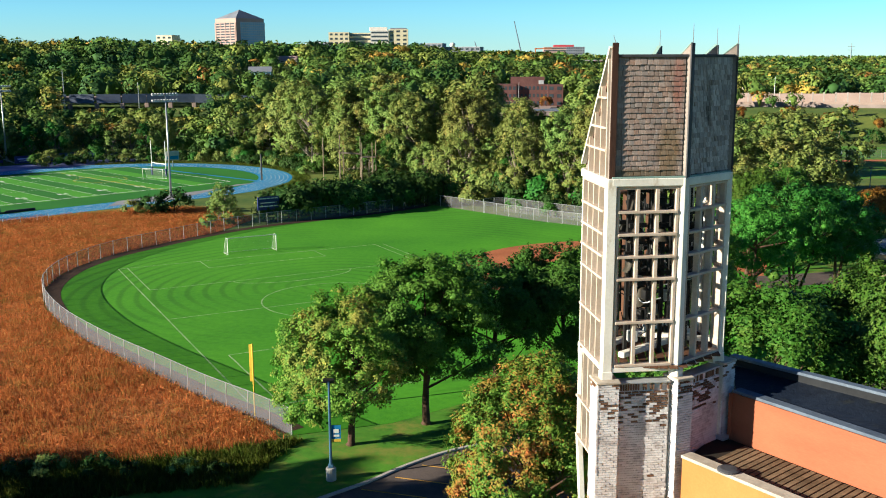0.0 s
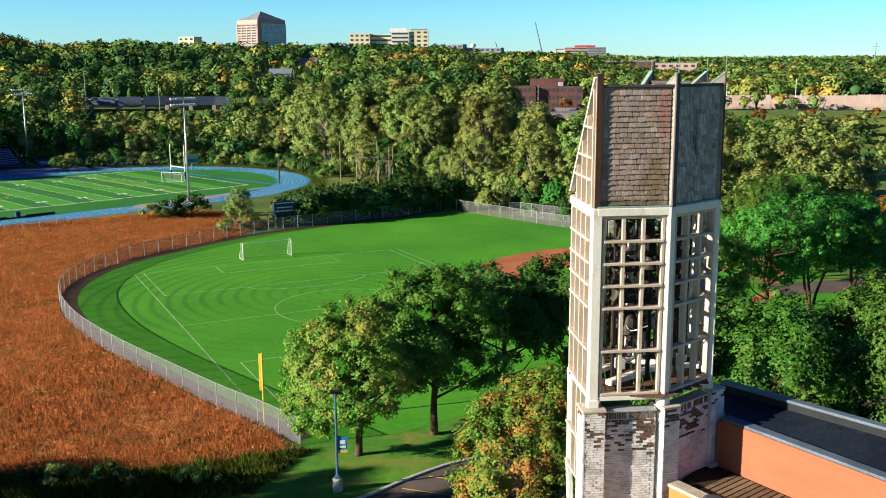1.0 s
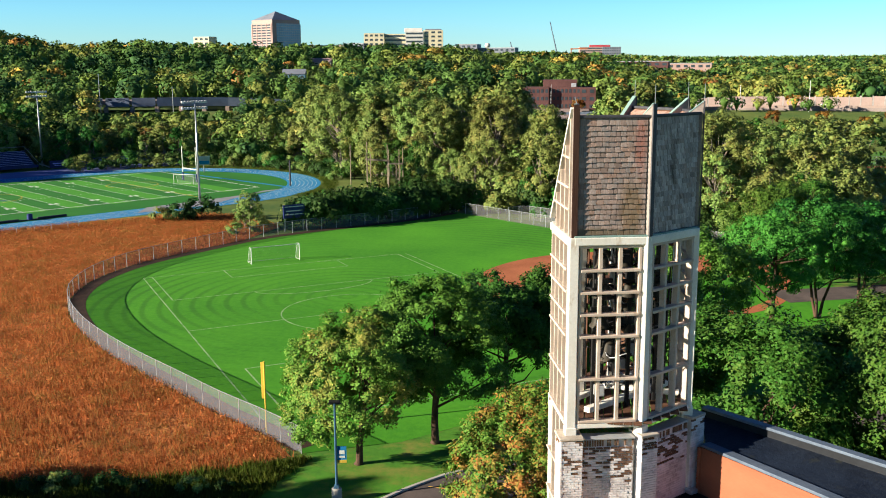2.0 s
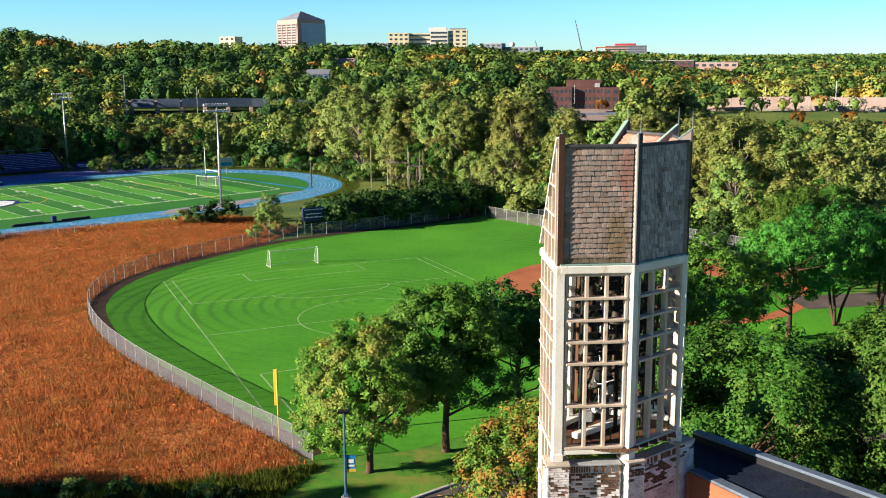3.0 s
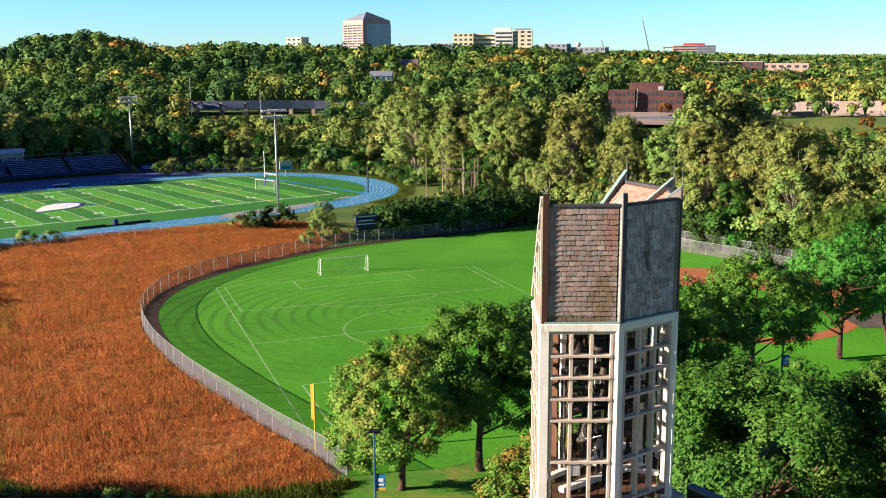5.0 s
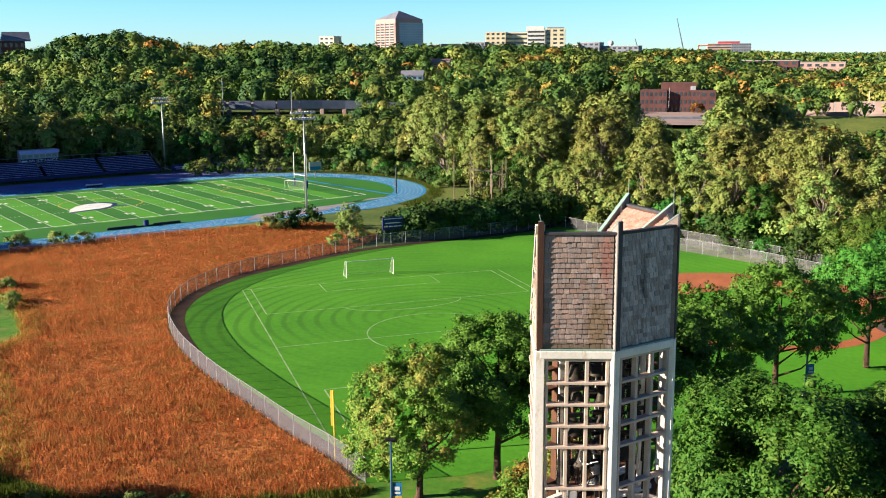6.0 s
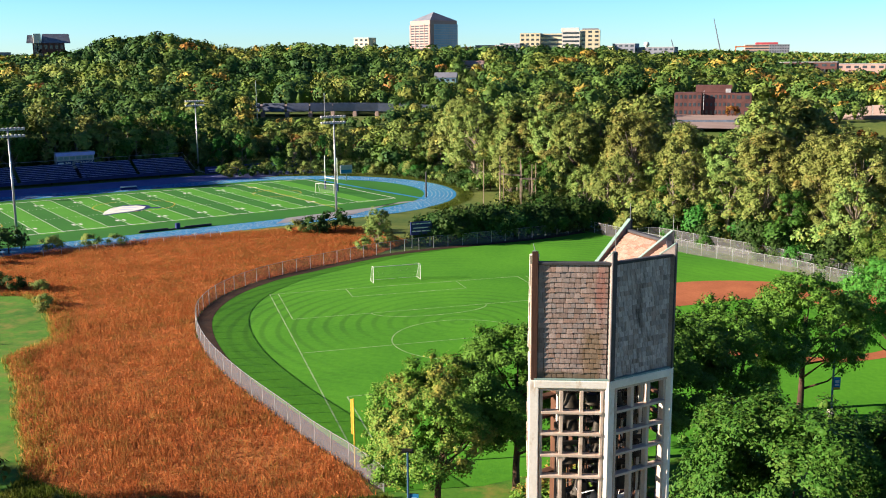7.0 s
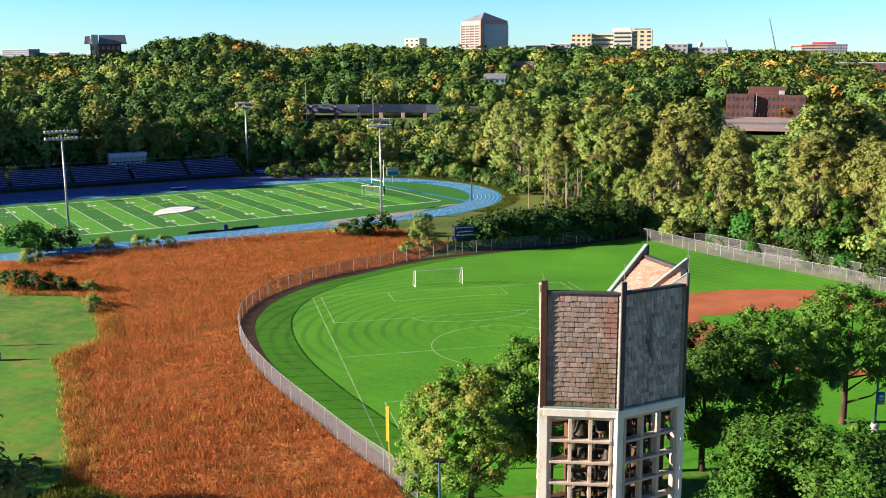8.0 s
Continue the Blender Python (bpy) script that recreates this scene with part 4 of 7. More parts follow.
part("deck_beam", Shape().beam((0.6, 28.6, 19.2), (2.9, 28.2, 19.2), 0.2, 0.14, 0.02), "white_paint", deck, "white steel floor beam")

frame_g = thing("carillon_rig", "dark steel bell frame with rods and cables inside the tower", "bell frame", at=(0, 0, 0))
rg = random.Random(5)
legs = [(0.35, 27.35), (1.35, 27.55), (2.15, 28.15), (0.6, 29.0), (1.9, 29.6), (1.1, 28.4)]
for x, y in legs:
    part("leg", Shape().box((x, y, 21.5), (0.11, 0.11, 5.1), 0.3, bev=0.01), "dark_steel", frame_g)
for x, y in ((0.0, 28.3), (0.9, 29.9), (2.3, 29.2)):
    part("pale_post", Shape().box((x, y, 21.5), (0.16, 0.16, 5.1), 0.4, bev=0.01), "white_paint", frame_g, "cream painted inner post")
for z in (20.4, 21.3, 22.2, 23.1, 23.75):
    for i in range(len(legs)):
        a, b = legs[i], legs[(i + 2) % len(legs)]
        part("cross_bar", Shape().beam((*a, z + rg.uniform(-0.08, 0.08)), (*b, z + rg.uniform(-0.08, 0.08)), 0.07, 0.10, 0.01), "dark_steel", frame_g)
for i in range(16):
    a, b = rg.choice(legs), rg.choice(legs)
    z = rg.uniform(19.2, 23.6)
    pts = [(a[0] + rg.uniform(-.3, .3), a[1] + rg.uniform(-.3, .3), z), ((a[0] + b[0]) / 2 + rg.uniform(-.3, .3), (a[1] + b[1]) / 2, z - rg.uniform(0.1, 0.5)), (b[0], b[1], z + rg.uniform(-0.6, 0.3))]
    part("cable", Shape().tube(smooth_line(pts, 5), 0.016, 5), "dark_steel" if i % 3 else "steel", frame_g)
for i in range(22):
    x, y = rg.uniform(0.0, 2.5), rg.uniform(27.0, 29.6)
    part("rod", Shape().tube([(x, y, rg.uniform(19.0, 20.5)), (x + rg.uniform(-0.08, 0.08), y, rg.uniform(21.8, 23.9))], 0.028, 5), "dark_steel", frame_g)
for i in range(26):
    x, y, z = rg.uniform(0.0, 2.4), rg.uniform(26.9, 29.4), rg.uniform(20.6, 23.7)
    part("action_unit", Shape().box((x, y, z), (rg.uniform(0.12, 0.34), rg.uniform(0.1, 0.3), rg.uniform(0.1, 0.3)), rg.random() * 3, bev=0.015), "dark_steel", frame_g)
for i in range(7):
    x, y, z = rg.uniform(0.1, 2.3), rg.uniform(27.1, 29.0), rg.uniform(19.2, 20.6)
    part("striker_box", Shape().box((x, y, z), (0.28, 0.22, 0.32), rg.random() * 3, bev=0.02), "dark_steel" if i % 2 else "coping", frame_g)
part("hoop_rail", Shape().tube([(1.2 + 0.5 * math.cos(k * 0.35), 27.5 + 0.5 * math.sin(k * 0.35), 20.6 + 0.1 * math.sin(k)) for k in range(15)], 0.02, 6), "steel", frame_g)


def bell(x, y, z, r):
    """A bell hung by its crown; z is its lip."""
    h = r * 1.55
    b = thing("bell", "dark bronze bell hanging in the tower frame", "bell", group="tower bells", at=(x, y, z))
    part("bell_body", Shape().lathe((0, 0, 0), [(r, 0), (r * 0.97, h * 0.05), (r * 0.80, h * 0.18), (r * 0.66, h * 0.40), (r * 0.58, h * 0.68), (r * 0.50, h * 0.86), (r * 0.30, h * 0.97), (0.001, h)], 18), "bronze", b, smooth=True)
    part("clapper", Shape().tube([(0, 0, h * 0.8), (0, 0, -r * 0.1)], [r * 0.05, r * 0.12], 6), "dark_steel", b)
    part("yoke", Shape().box((0, 0, h + 0.06), (r * 1.9, 0.09, 0.12), 0.4, bev=0.01), "dark_steel", b)


for x, y, z, r in ((0.55, 27.2, 23.1, 0.26), (1.15, 27.3, 23.2, 0.22), (1.75, 27.7, 23.1, 0.25), (0.6, 27.25, 22.25, 0.28), (1.3, 27.4, 22.3, 0.24), (2.1, 28.0, 22.2, 0.27), (0.5, 27.3, 21.4, 0.3), (1.25, 27.7, 21.45, 0.28),
                   (0.8, 27.6, 20.35, 0.36), (1.8, 28.3, 20.4, 0.38), (2.2, 28.6, 21.3, 0.3), (0.3, 28.3, 22.2, 0.26), (1.2, 29.0, 21.2, 0.34)):
    bell(x, y, z, r)

rg = random.Random(5)                                  # levers, hammers and slack cables of the playing gear
for k in range(34):
    x, y, z = rg.uniform(0.35, 2.1), 0.0, rg.uniform(19.6, 23.6)
    y = 27.1 + 0.45 * x + rg.uniform(0.0, 1.5)
    dx, dy = rg.uniform(-0.45, 0.45), rg.uniform(-0.25, 0.25)
    if k % 3 == 0:
        part("lever", Shape().beam((x, y, z), (x + dx, y + dy, z + rg.uniform(-0.1, 0.1)), 0.05, 0.09), "dark_steel", frame_g)
        part("hammer", Shape().lathe((x + dx, y + dy, z - 0.12), [(0.001, 0), (0.09, 0.02), (0.11, 0.10), (0.07, 0.18), (0.001, 0.2)], 10), "bronze", frame_g)
    elif k % 3 == 1:
        part("cable", Shape().tube([(x, y, z), (x + dx * 0.5, y + dy * 0.5, z - rg.uniform(0.1, 0.35)), (x + dx, y + dy, z + rg.uniform(-0.1, 0.3))], 0.018, 5, False), "membrane_black", frame_g)
    else:
        part("rod", Shape().tube([(x, y, z), (x + dx * 0.2, y + dy * 0.2, z + rg.uniform(0.6, 1.1))], 0.022, 5), "membrane_black", frame_g)

# ---- brick base ----
BL, BH, BT, COURSE = 0.200, 0.0605, 0.05, 0.0715


def brick_small(l, h):
    return Shape().box((0, -BT / 2, h / 2), (l, BT, h))


BR = {(l, m): (brick_small(l, BH) if m == "brick" else brick_small(l - 0.028, 0.042)).mesh("brick", M[m]) for l in (0.2, 0.095) for m in ("brick", "brick_bare")}
SOLDIER = brick_small(0.042, 0.17).mesh("brick", M["brick_bare"])


def brick_face(parent, o, u, length, z0, z1, seed, bare=-0.02, soldier=False, limit=300):
    """Running bond on a wall face that starts at o and runs along u; the face looks to the right of u."""
    rnd = random.Random(seed)
    fr = Matrix.Translation((o.x, o.y, 0)) @ Matrix((Vector((u.x, u.y, 0)), Vector((-u.y, u.x, 0)), Vector((0, 0, 1)))).transposed().to_4x4()
    joined = {"brick": Shape(), "brick_bare": Shape()}
    made = 0
    if soldier:
        k = int(length / 0.0715)
        for i in range(k):
            if rnd.random() < 0.75:
                piece("brick", SOLDIER, parent, fr @ Matrix.Translation(((i + 0.5) * length / k, 0.012 if rnd.random() < 0.85 else 0.02, z1 - 0.2)))
                made += 1
        z1 -= 0.215
    rows = int((z1 - z0) / COURSE)
    for r in range(rows):
        z = z1 - (r + 1) * COURSE
        x = 0.0 if r % 2 == 0 else -0.105
        while x < length - 0.03:
            a, b = max(x, 0.0), min(x + BL, length)
            x += BL + 0.010
            if b - a < 0.05:
                continue
            l = 0.2 if b - a > 0.15 else 0.095
            top = (z1 - z) / 1.2
            f = noise.noise(Vector((a * 1.7 + seed, z * 1.4, seed * 0.37))) * 0.34 + rnd.random() * 0.75 - 0.62 * min(top, 1.3) + bare + 0.10
            mt = "brick_bare" if f > 0.42 else "brick"
            m = fr @ Matrix.Translation(((a + b) / 2, rnd.uniform(-0.004, 0.008), z)) @ Matrix.Rotation(rnd.uniform(-0.006, 0.006), 4, "Y")
            if made < limit:
                piece("brick", BR[(l, mt)], parent, m)
                made += 1
            else:
                s = brick_small(b - a, BH) if mt == "brick" else brick_small(b - a - 0.028, 0.042)
                joined[mt].add([m @ Vector(p) for p in s.v], s.f)
    for mt, s in joined.items():
        if s.v:
            part("brick_rest", s, mt, parent)["kind"] = "stuff"


Z_SEE = 15.0


def pier(p, u, w, d, seed, sides):
    """A square brick pier with a stone cap, turned along u."""
    n = Vector((u.y, -u.x))
    rz = math.atan2(u.y, u.x)
    core = part("pier", Shape().box((p.x, p.y, (Z_PIER - 0.07) / 2), (w - 0.085, d - 0.085, Z_PIER - 0.07), rz), "mortar", tower, "whitewashed brick pier")
    part("pier_cap", Shape().box((p.x, p.y, Z_PIER - 0.03), (w + 0.07, d + 0.07, 0.075), rz, bev=0.015), "stone_cap", tower, "pale stone cap")
    for k, s in enumerate(sides):
        if s == "front":
            brick_face(core, p - u * (w / 2) + n * (d / 2 - BT + 0.006), u, w, Z_SEE, Z_PIER - 0.07, seed + k, limit=150)
        if s == "left":
            brick_face(core, p - u * (w / 2 - BT + 0.006) - n * (d / 2), n, d, Z_SEE, Z_PIER - 0.07, seed + k, bare=-0.25, limit=150)
        if s == "right":
            brick_face(core, p + u * (w / 2 - BT + 0.006) + n * (d / 2), -n, d, Z_SEE, Z_PIER - 0.07, seed + k, limit=150)


u1, n1, l1 = face_frame(TA, TB)
u2, n2, l2 = face_frame(TB, TC)
pier(TA + n1 * 0.02 - u1 * 0.02, u1, 0.62, 0.70, 21, ("front", "left", "right"))
pier(TB + n1 * 0.0 + u1 * 0.1, ((u1 + u2) / 2).normalized(), 0.52, 0.62, 24, ("front", "left", "right"))
pier(TC + u2 * 0.15, u2, 0.60, 0.60, 27, ("front", "right"))
for a, b, u, n, ln, sd, lab in ((TA, TB, u1, n1, l1, 31, ""), (TB, TC, u2, n2, l2, 32, "")):
    a2, b2 = a + u * 0.3, b - u * 0.22
    wl = (b2 - a2).length
    mid = (a2 + b2) / 2 + n * 0.02
    core = part("brick_wall", Shape().box((mid.x, mid.y, (Z_PIER - 0.12) / 2), (wl, 0.26, Z_PIER - 0.12), math.atan2(u.y, u.x)), "mortar", tower, "whitewashed brick wall with a soldier course")
    part("wall_cap", Shape().box((mid.x, mid.y, Z_PIER - 0.10), (wl, 0.42, 0.05), math.atan2(u.y, u.x), bev=0.01), "coping", tower, "grey metal wall cap")
    brick_face(core, a2 + n * (0.02 + 0.13 - 0.002), u, wl, Z_SEE, Z_PIER - 0.13, sd, bare=0.16, soldier=True)

# ---- low wing beside the tower ----
wing = thing("wing_building", "low flat-roofed wing with orange siding and grey membrane roof", "building", at=(0, 0, 0))
WD = Vector((0.665, -0.747))
PD = Vector((0.745, -0.667))
WN = Vector((0.747, 0.665))                            # away from the lit side
w0, l0, q0 = Vector((3.56, 27.75)), Vector((1.95, 25.95)), Vector((3.75, 29.55))
LEN = 16.0
Z_LOW, Z_UP, Z_PAR = 16.25, 17.72, 18.28


def wall_box(p, d, ln, th, z0, z1, side, mat, name, label=""):
    """A straight wall from p along d; th is laid towards side."""
    c = p + d * (ln / 2) + side * (th / 2)
    return part(name, Shape().box((c.x, c.y, (z0 + z1) / 2), (ln, th, z1 - z0), math.atan2(d.y, d.x)), mat, wing, label)


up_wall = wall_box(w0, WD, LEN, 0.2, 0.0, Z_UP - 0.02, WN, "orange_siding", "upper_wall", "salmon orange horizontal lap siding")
for k in range(9):                                     # lap boards
    z = Z_LOW + 0.05 + k * 0.155
    c = w0 + WD * (LEN / 2) - WN * 0.012
    part("lap_board", Shape().add([tuple(v3(w0 + WD * s - WN * d, zz)) for s in (0.02, LEN) for d, zz in ((0.026, z), (0.004, z + 0.15), (-0.01, z + 0.15), (-0.01, z))], [(0, 1, 2, 3), (7, 6, 5, 4), (0, 4, 5, 1), (3, 7, 4, 0), (1, 5, 6, 2)]), "orange_siding", up_wall)
part("corner_trim", Shape().box((w0.x - 0.02, w0.y + 0.02, (Z_LOW + Z_UP) / 2), (0.12, 0.12, Z_UP - Z_LOW - 0.06), math.atan2(WD.y, WD.x), bev=0.01), "orange_siding", up_wall)
c = w0 + WD * (LEN / 2) + WN * 0.16
part("upper_coping", Shape().box((c.x, c.y, Z_UP + 0.04), (LEN, 0.36, 0.09), math.atan2(WD.y, WD.x), bev=0.02), "coping_dark", wing, "pale blue-grey metal coping")
r0, r1, r2, r3 = w0 + WN * 0.2, w0 + WD * LEN + WN * 0.2, q0 + PD * (LEN + 1), q0
za, zb_ = Z_UP - 0.03, Z_PAR - 0.26
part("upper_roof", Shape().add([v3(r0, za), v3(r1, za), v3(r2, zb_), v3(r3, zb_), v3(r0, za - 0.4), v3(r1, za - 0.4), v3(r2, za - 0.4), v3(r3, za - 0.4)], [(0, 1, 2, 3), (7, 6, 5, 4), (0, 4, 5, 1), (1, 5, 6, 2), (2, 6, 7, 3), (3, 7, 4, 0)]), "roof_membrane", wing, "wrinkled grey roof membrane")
wall_box(q0, PD, LEN + 1, 0.22, 0.0, Z_PAR - 0.05, Vector((0.667, 0.745)), "membrane_black", "parapet", "dark membrane-clad parapet")
c = q0 + PD * (LEN / 2 + 0.5) + Vector((0.667, 0.745)) * 0.11
part("parapet_coping", Shape().box((c.x, c.y, Z_PAR), (LEN + 1, 0.30, 0.09), math.atan2(PD.y, PD.x), bev=0.02), "coping_dark", wing, "pale blue-grey metal coping")
low_roof = part("lower_roof", Shape().prism([(p.x, p.y) for p in (l0 + WN * 0.1, l0 + WD * LEN + WN * 0.1, w0 + WD * LEN, w0, Vector((3.2, 28.1)))], Z_LOW - 0.4, Z_LOW), "roof_brown", wing, "dark brown ribbed roof")
for k in range(60):                                    # boards across the lower roof
    a, b = l0 + WD * (0.62 + k * 0.20) + WN * 0.38, l0 + WD * (0.42 + k * 0.20) + WN * 2.30
    part("roof_board", Shape().beam(v3(a, Z_LOW + 0.014), v3(b, Z_LOW + 0.014), 0.150, 0.028), "roof_board", low_roof)
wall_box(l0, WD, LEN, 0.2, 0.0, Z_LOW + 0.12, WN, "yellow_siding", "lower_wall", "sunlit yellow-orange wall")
c = l0 + WD * (LEN / 2) + WN * 0.14
part("lower_coping", Shape().box((c.x, c.y, Z_LOW + 0.16), (LEN, 0.44, 0.09), math.atan2(WD.y, WD.x), bev=0.02), "stone_cap", wing, "tan metal coping")
vent = part("roof_vent", Shape().lathe((3.05, 24.95, Z_LOW + 0.2), [(0.30, 0), (0.30, 0.05), (0.22, 0.08), (0.001, 0.08)], 18), "dark_trim", wing, "dark round vent cover")
part("flashing", Shape().box((3.33, 27.75, Z_LOW + 0.08), (0.30, 0.3, 0.14), math.atan2(WD.y, WD.x), bev=0.02), "coping", wing)
end_c = l0 + WD * LEN
part("end_wall", Shape().prism([(p.x, p.y) for p in (end_c, end_c + WD * 0.2, q0 + PD * (LEN + 1) + WD * 0.2, q0 + PD * (LEN + 1))], 0, Z_UP - 0.2), "orange_siding", wing)


# ---- trees ----
def leaf_arrays(pos, nrm, size, rng, rough=0.36):
    """Pointed leaves or leaf sprays at the given places, facing roughly along nrm."""
    k = len(pos)
    n = nrm + rng.normal(0, 0.55, (k, 3))
    n /= np.linalg.norm(n, axis=1)[:, None] + 1e-9
    t = np.cross(n, rng.normal(0, 1, (k, 3)))
    t /= np.linalg.norm(t, axis=1)[:, None] + 1e-9
    b = np.cross(n, t)
    s = (size * rng.uniform(0.65, 1.3, k))[:, None]
    v = np.stack([pos - t * s * 0.45 - b * s * 0.34, pos + t * s * 0.62, pos - t * s * 0.30 + b * s * 0.42], axis=1).reshape(-1, 3)
    sh = nrm / (np.linalg.norm(nrm, axis=1)[:, None] + 1e-9) + rng.normal(0, rough, (k, 3))
    sh /= np.linalg.norm(sh, axis=1)[:, None] + 1e-9
    return v, np.arange(3 * k).reshape(k, 3), np.repeat(sh, 3, axis=0)


def clump_leaves(clumps, per, size, rng, centre, rough):
    """Leaves on the shells of the clumps, thinner on their inner sides."""
    r2 = clumps[:, 3] ** 2
    c = np.repeat(clumps, np.maximum(8, (per * r2 / r2.mean()).astype(int)), axis=0)
    d = rng.normal(0, 1, (len(c), 3))
    d /= np.linalg.norm(d, axis=1)[:, None]
    out = c[:, :3] - centre
    out /= np.linalg.norm(out, axis=1)[:, None] + 1e-9
    flip = (np.sum(d * out, axis=1) < -0.25) & (rng.random(len(c)) < 0.7)
    d[flip] *= -1
    rad = c[:, 3] * np.where(rng.random(len(c)) < 0.66, rng.uniform(0.66, 1.1, len(c)), rng.uniform(0.25, 1.3, len(c)))
    pos = c[:, :3] + d * rad[:, None] * np.array([1, 1, 0.8])
    up = d * 0.75 + out * 0.85
    up[:, 2] += 0.2
    return leaf_arrays(pos, up, size, rng, rough)


ICO_V = np.array([(0, 0, 1)] + [(0.894 * math.cos(1.2566 * k), 0.894 * math.sin(1.2566 * k), 0.447) for k in range(5)] + [(0.894 * math.cos(1.2566 * k + 0.6283), 0.894 * math.sin(1.2566 * k + 0.6283), -0.447) for k in range(5)] + [(0, 0, -1)])
ICO_F = np.array([(0, 1 + k, 1 + (k + 1) % 5) for k in range(5)] + [(1 + k, 6 + k, 1 + (k + 1) % 5) for k in range(5)] + [(1 + (k + 1) % 5, 6 + k, 6 + (k + 1) % 5) for k in range(5)] + [(11, 6 + (k + 1) % 5, 6 + k) for k in range(5)])


def clump_cores(clumps, rng, fill=0.50):
    """Dense hearts of twigs and leaves inside the clumps."""
    k = len(clumps)
    v = ICO_V[None] * rng.uniform(0.8, 1.15, (k, 12, 1)) * (clumps[:, 3] * fill)[:, None, None] * np.array([1, 1, 0.8]) + clumps[:, None, :3]
    return v.reshape(-1, 3), (ICO_F[None] + 12 * np.arange(k)[:, None, None]).reshape(-1, 3), np.tile(ICO_V, (k, 1))


def crown_clumps(rng, k, R, z0, z1, r0, r1, lop=0.0):
    """Clump centres and radii on the boughs of an uneven crown between the heights z0 and z1."""
    out = []
    zc, hz = (z0 + z1) / 2, (z1 - z0) / 2
    n = 13
    boughs = []
    for i in range(n):                                 # boughs spread evenly round the crown
        cz = 1 - 1.62 * (i + 0.5) / n
        a = 2.39996 * i + rng.uniform(-0.5, 0.5)
        cr = math.sqrt(max(0.0, 1 - cz * cz)) * (1.0 - lop * max(0.0, cz))
        q = rng.uniform(0.48, 0.68)
        boughs.append((cr * math.cos(a) * R * q, cr * math.sin(a) * R * q, zc + cz * hz * q, rng.uniform(0.42, 0.56)))
    while len(out) < k:
        d = rng.normal(0, 1, 3)
        d /= np.linalg.norm(d)
        rr = rng.uniform(r0, r1)
        bx, by, bz, br = boughs[rng.integers(n)]
        o = np.array((bx, by, (bz - zc) * R / hz))
        if d @ o < -0.25 * np.linalg.norm(o):
            d = -d
        q = rng.uniform(0.6, 1.0) if rng.random() < 0.8 else rng.uniform(0.0, 0.6)
        reach = max(0.1, br * R - 0.5 * rr) * q
        z = bz + d[2] * reach * min(1.25, hz / R)
        if z > z0 + 0.3 * rr:
            out.append((bx + d[0] * reach, by + d[1] * reach, min(z, z1 - 0.5 * rr), rr))
    return np.array(out)


def tree_meshes(seed, h, R, bare, leaf, bark_mat, k, per, size, r0, r1, lop=0.0, trunk_r=0.2, stems=1, limbs=16, lean=0.0, rough=0.22):
    """Trunk with limbs, and crown, as two meshes with the foot at the origin."""
    rng = np.random.default_rng(seed)
    cl = crown_clumps(rng, k, R, bare, h, r0, r1, lop)
    v, q, sh = clump_leaves(cl, per, size, rng, np.array([0, 0, bare + (h - bare) * 0.35]), rough)
    cv, cf, cn = clump_cores(cl, rng)
    crown = array_mesh("crown", np.concatenate([v, cv]), np.concatenate([q, cf + len(v)]), leaf, normals=np.concatenate([sh, cn]))
    s = Shape()
    for j in range(stems):
        a = 2 * math.pi * j / stems + rng.uniform(0, 1)
        sp = 0.0 if stems == 1 else R * 0.35
        top = Vector((sp * math.cos(a) + lean, sp * math.sin(a), bare + (h - bare) * 0.62))
        base = Vector((0.12 * (stems > 1) * math.cos(a), 0.12 * (stems > 1) * math.sin(a), -0.05))
        pts = [base + (top - base) * t + Vector((rng.uniform(-1, 1), rng.uniform(-1, 1), 0)) * 0.10 * (0 < t < 1) * h / 10 for t in (0, 0.03, 0.2, 0.45, 0.7, 1.0)]
        tr = trunk_r / (stems ** 0.5)
        s.tube(pts, [tr * 1.6, tr * 1.15, tr, tr * 0.8, tr * 0.55, tr * 0.15], 9)
        order = rng.permutation(len(cl))[:max(3, limbs // stems)]
        for i in order:
            e = Vector(cl[i][:3])
            st = base + (top - base) * float(np.clip((e.z - 0.28 * (h - bare)) / (top.z + 0.1), 0.22, 0.8))
            m = (st + e) / 2 + Vector((0, 0, -0.05 * h)) * 0.5 + Vector(rng.uniform(-0.3, 0.3, 3))
            s.tube([st, m, e], [tr * 0.42, tr * 0.26, tr * 0.07], 6, cap=False)
    return s.mesh("trunk", M[bark_mat], True), crown


def plant(meshes, x, y, name, label, category="tree", group="", rz=0.0, sc=1.0, z=0.0):
    e = thing(name, label, category, group, at=(x, y, z), rz=rz)
    e.scale = (sc, sc, sc)
    for nm, me in zip(("trunk", "crown"), meshes):
        if me:
            ob = new(nm, me)
            ob.parent = e
    return e


# Shade trees between the lot and the field.
plant(tree_meshes(101, 11.8, 5.6, 1.3, "leaf_yellowing", "bark", 430, 140, 0.160, 0.35, 0.85, 0.12, 0.24, 1, 14, lean=0.9, rough=0.28), -16.3, 65.4, "maple_tree", "yellowing green maple with forked reddish trunk by the lot")
plant(tree_meshes(102, 13.2, 5.8, 2.6, "leaf_fresh", "bark", 430, 140, 0.170, 0.38, 0.9, 0.12, 0.27, 1, 14, rough=0.28), -11.4, 70.2, "maple_tree", "full green maple with dark trunk on the lawn", rz=40)
plant(tree_meshes(103, 12.4, 5.6, 2.4, "leaf_deep", "bark", 270, 105, 0.21, 0.45, 1.0, 0.1, 0.25, 1, 10, rough=0.28), -6.6, 77.5, "maple_tree", "dark green maple at the edge of the field")
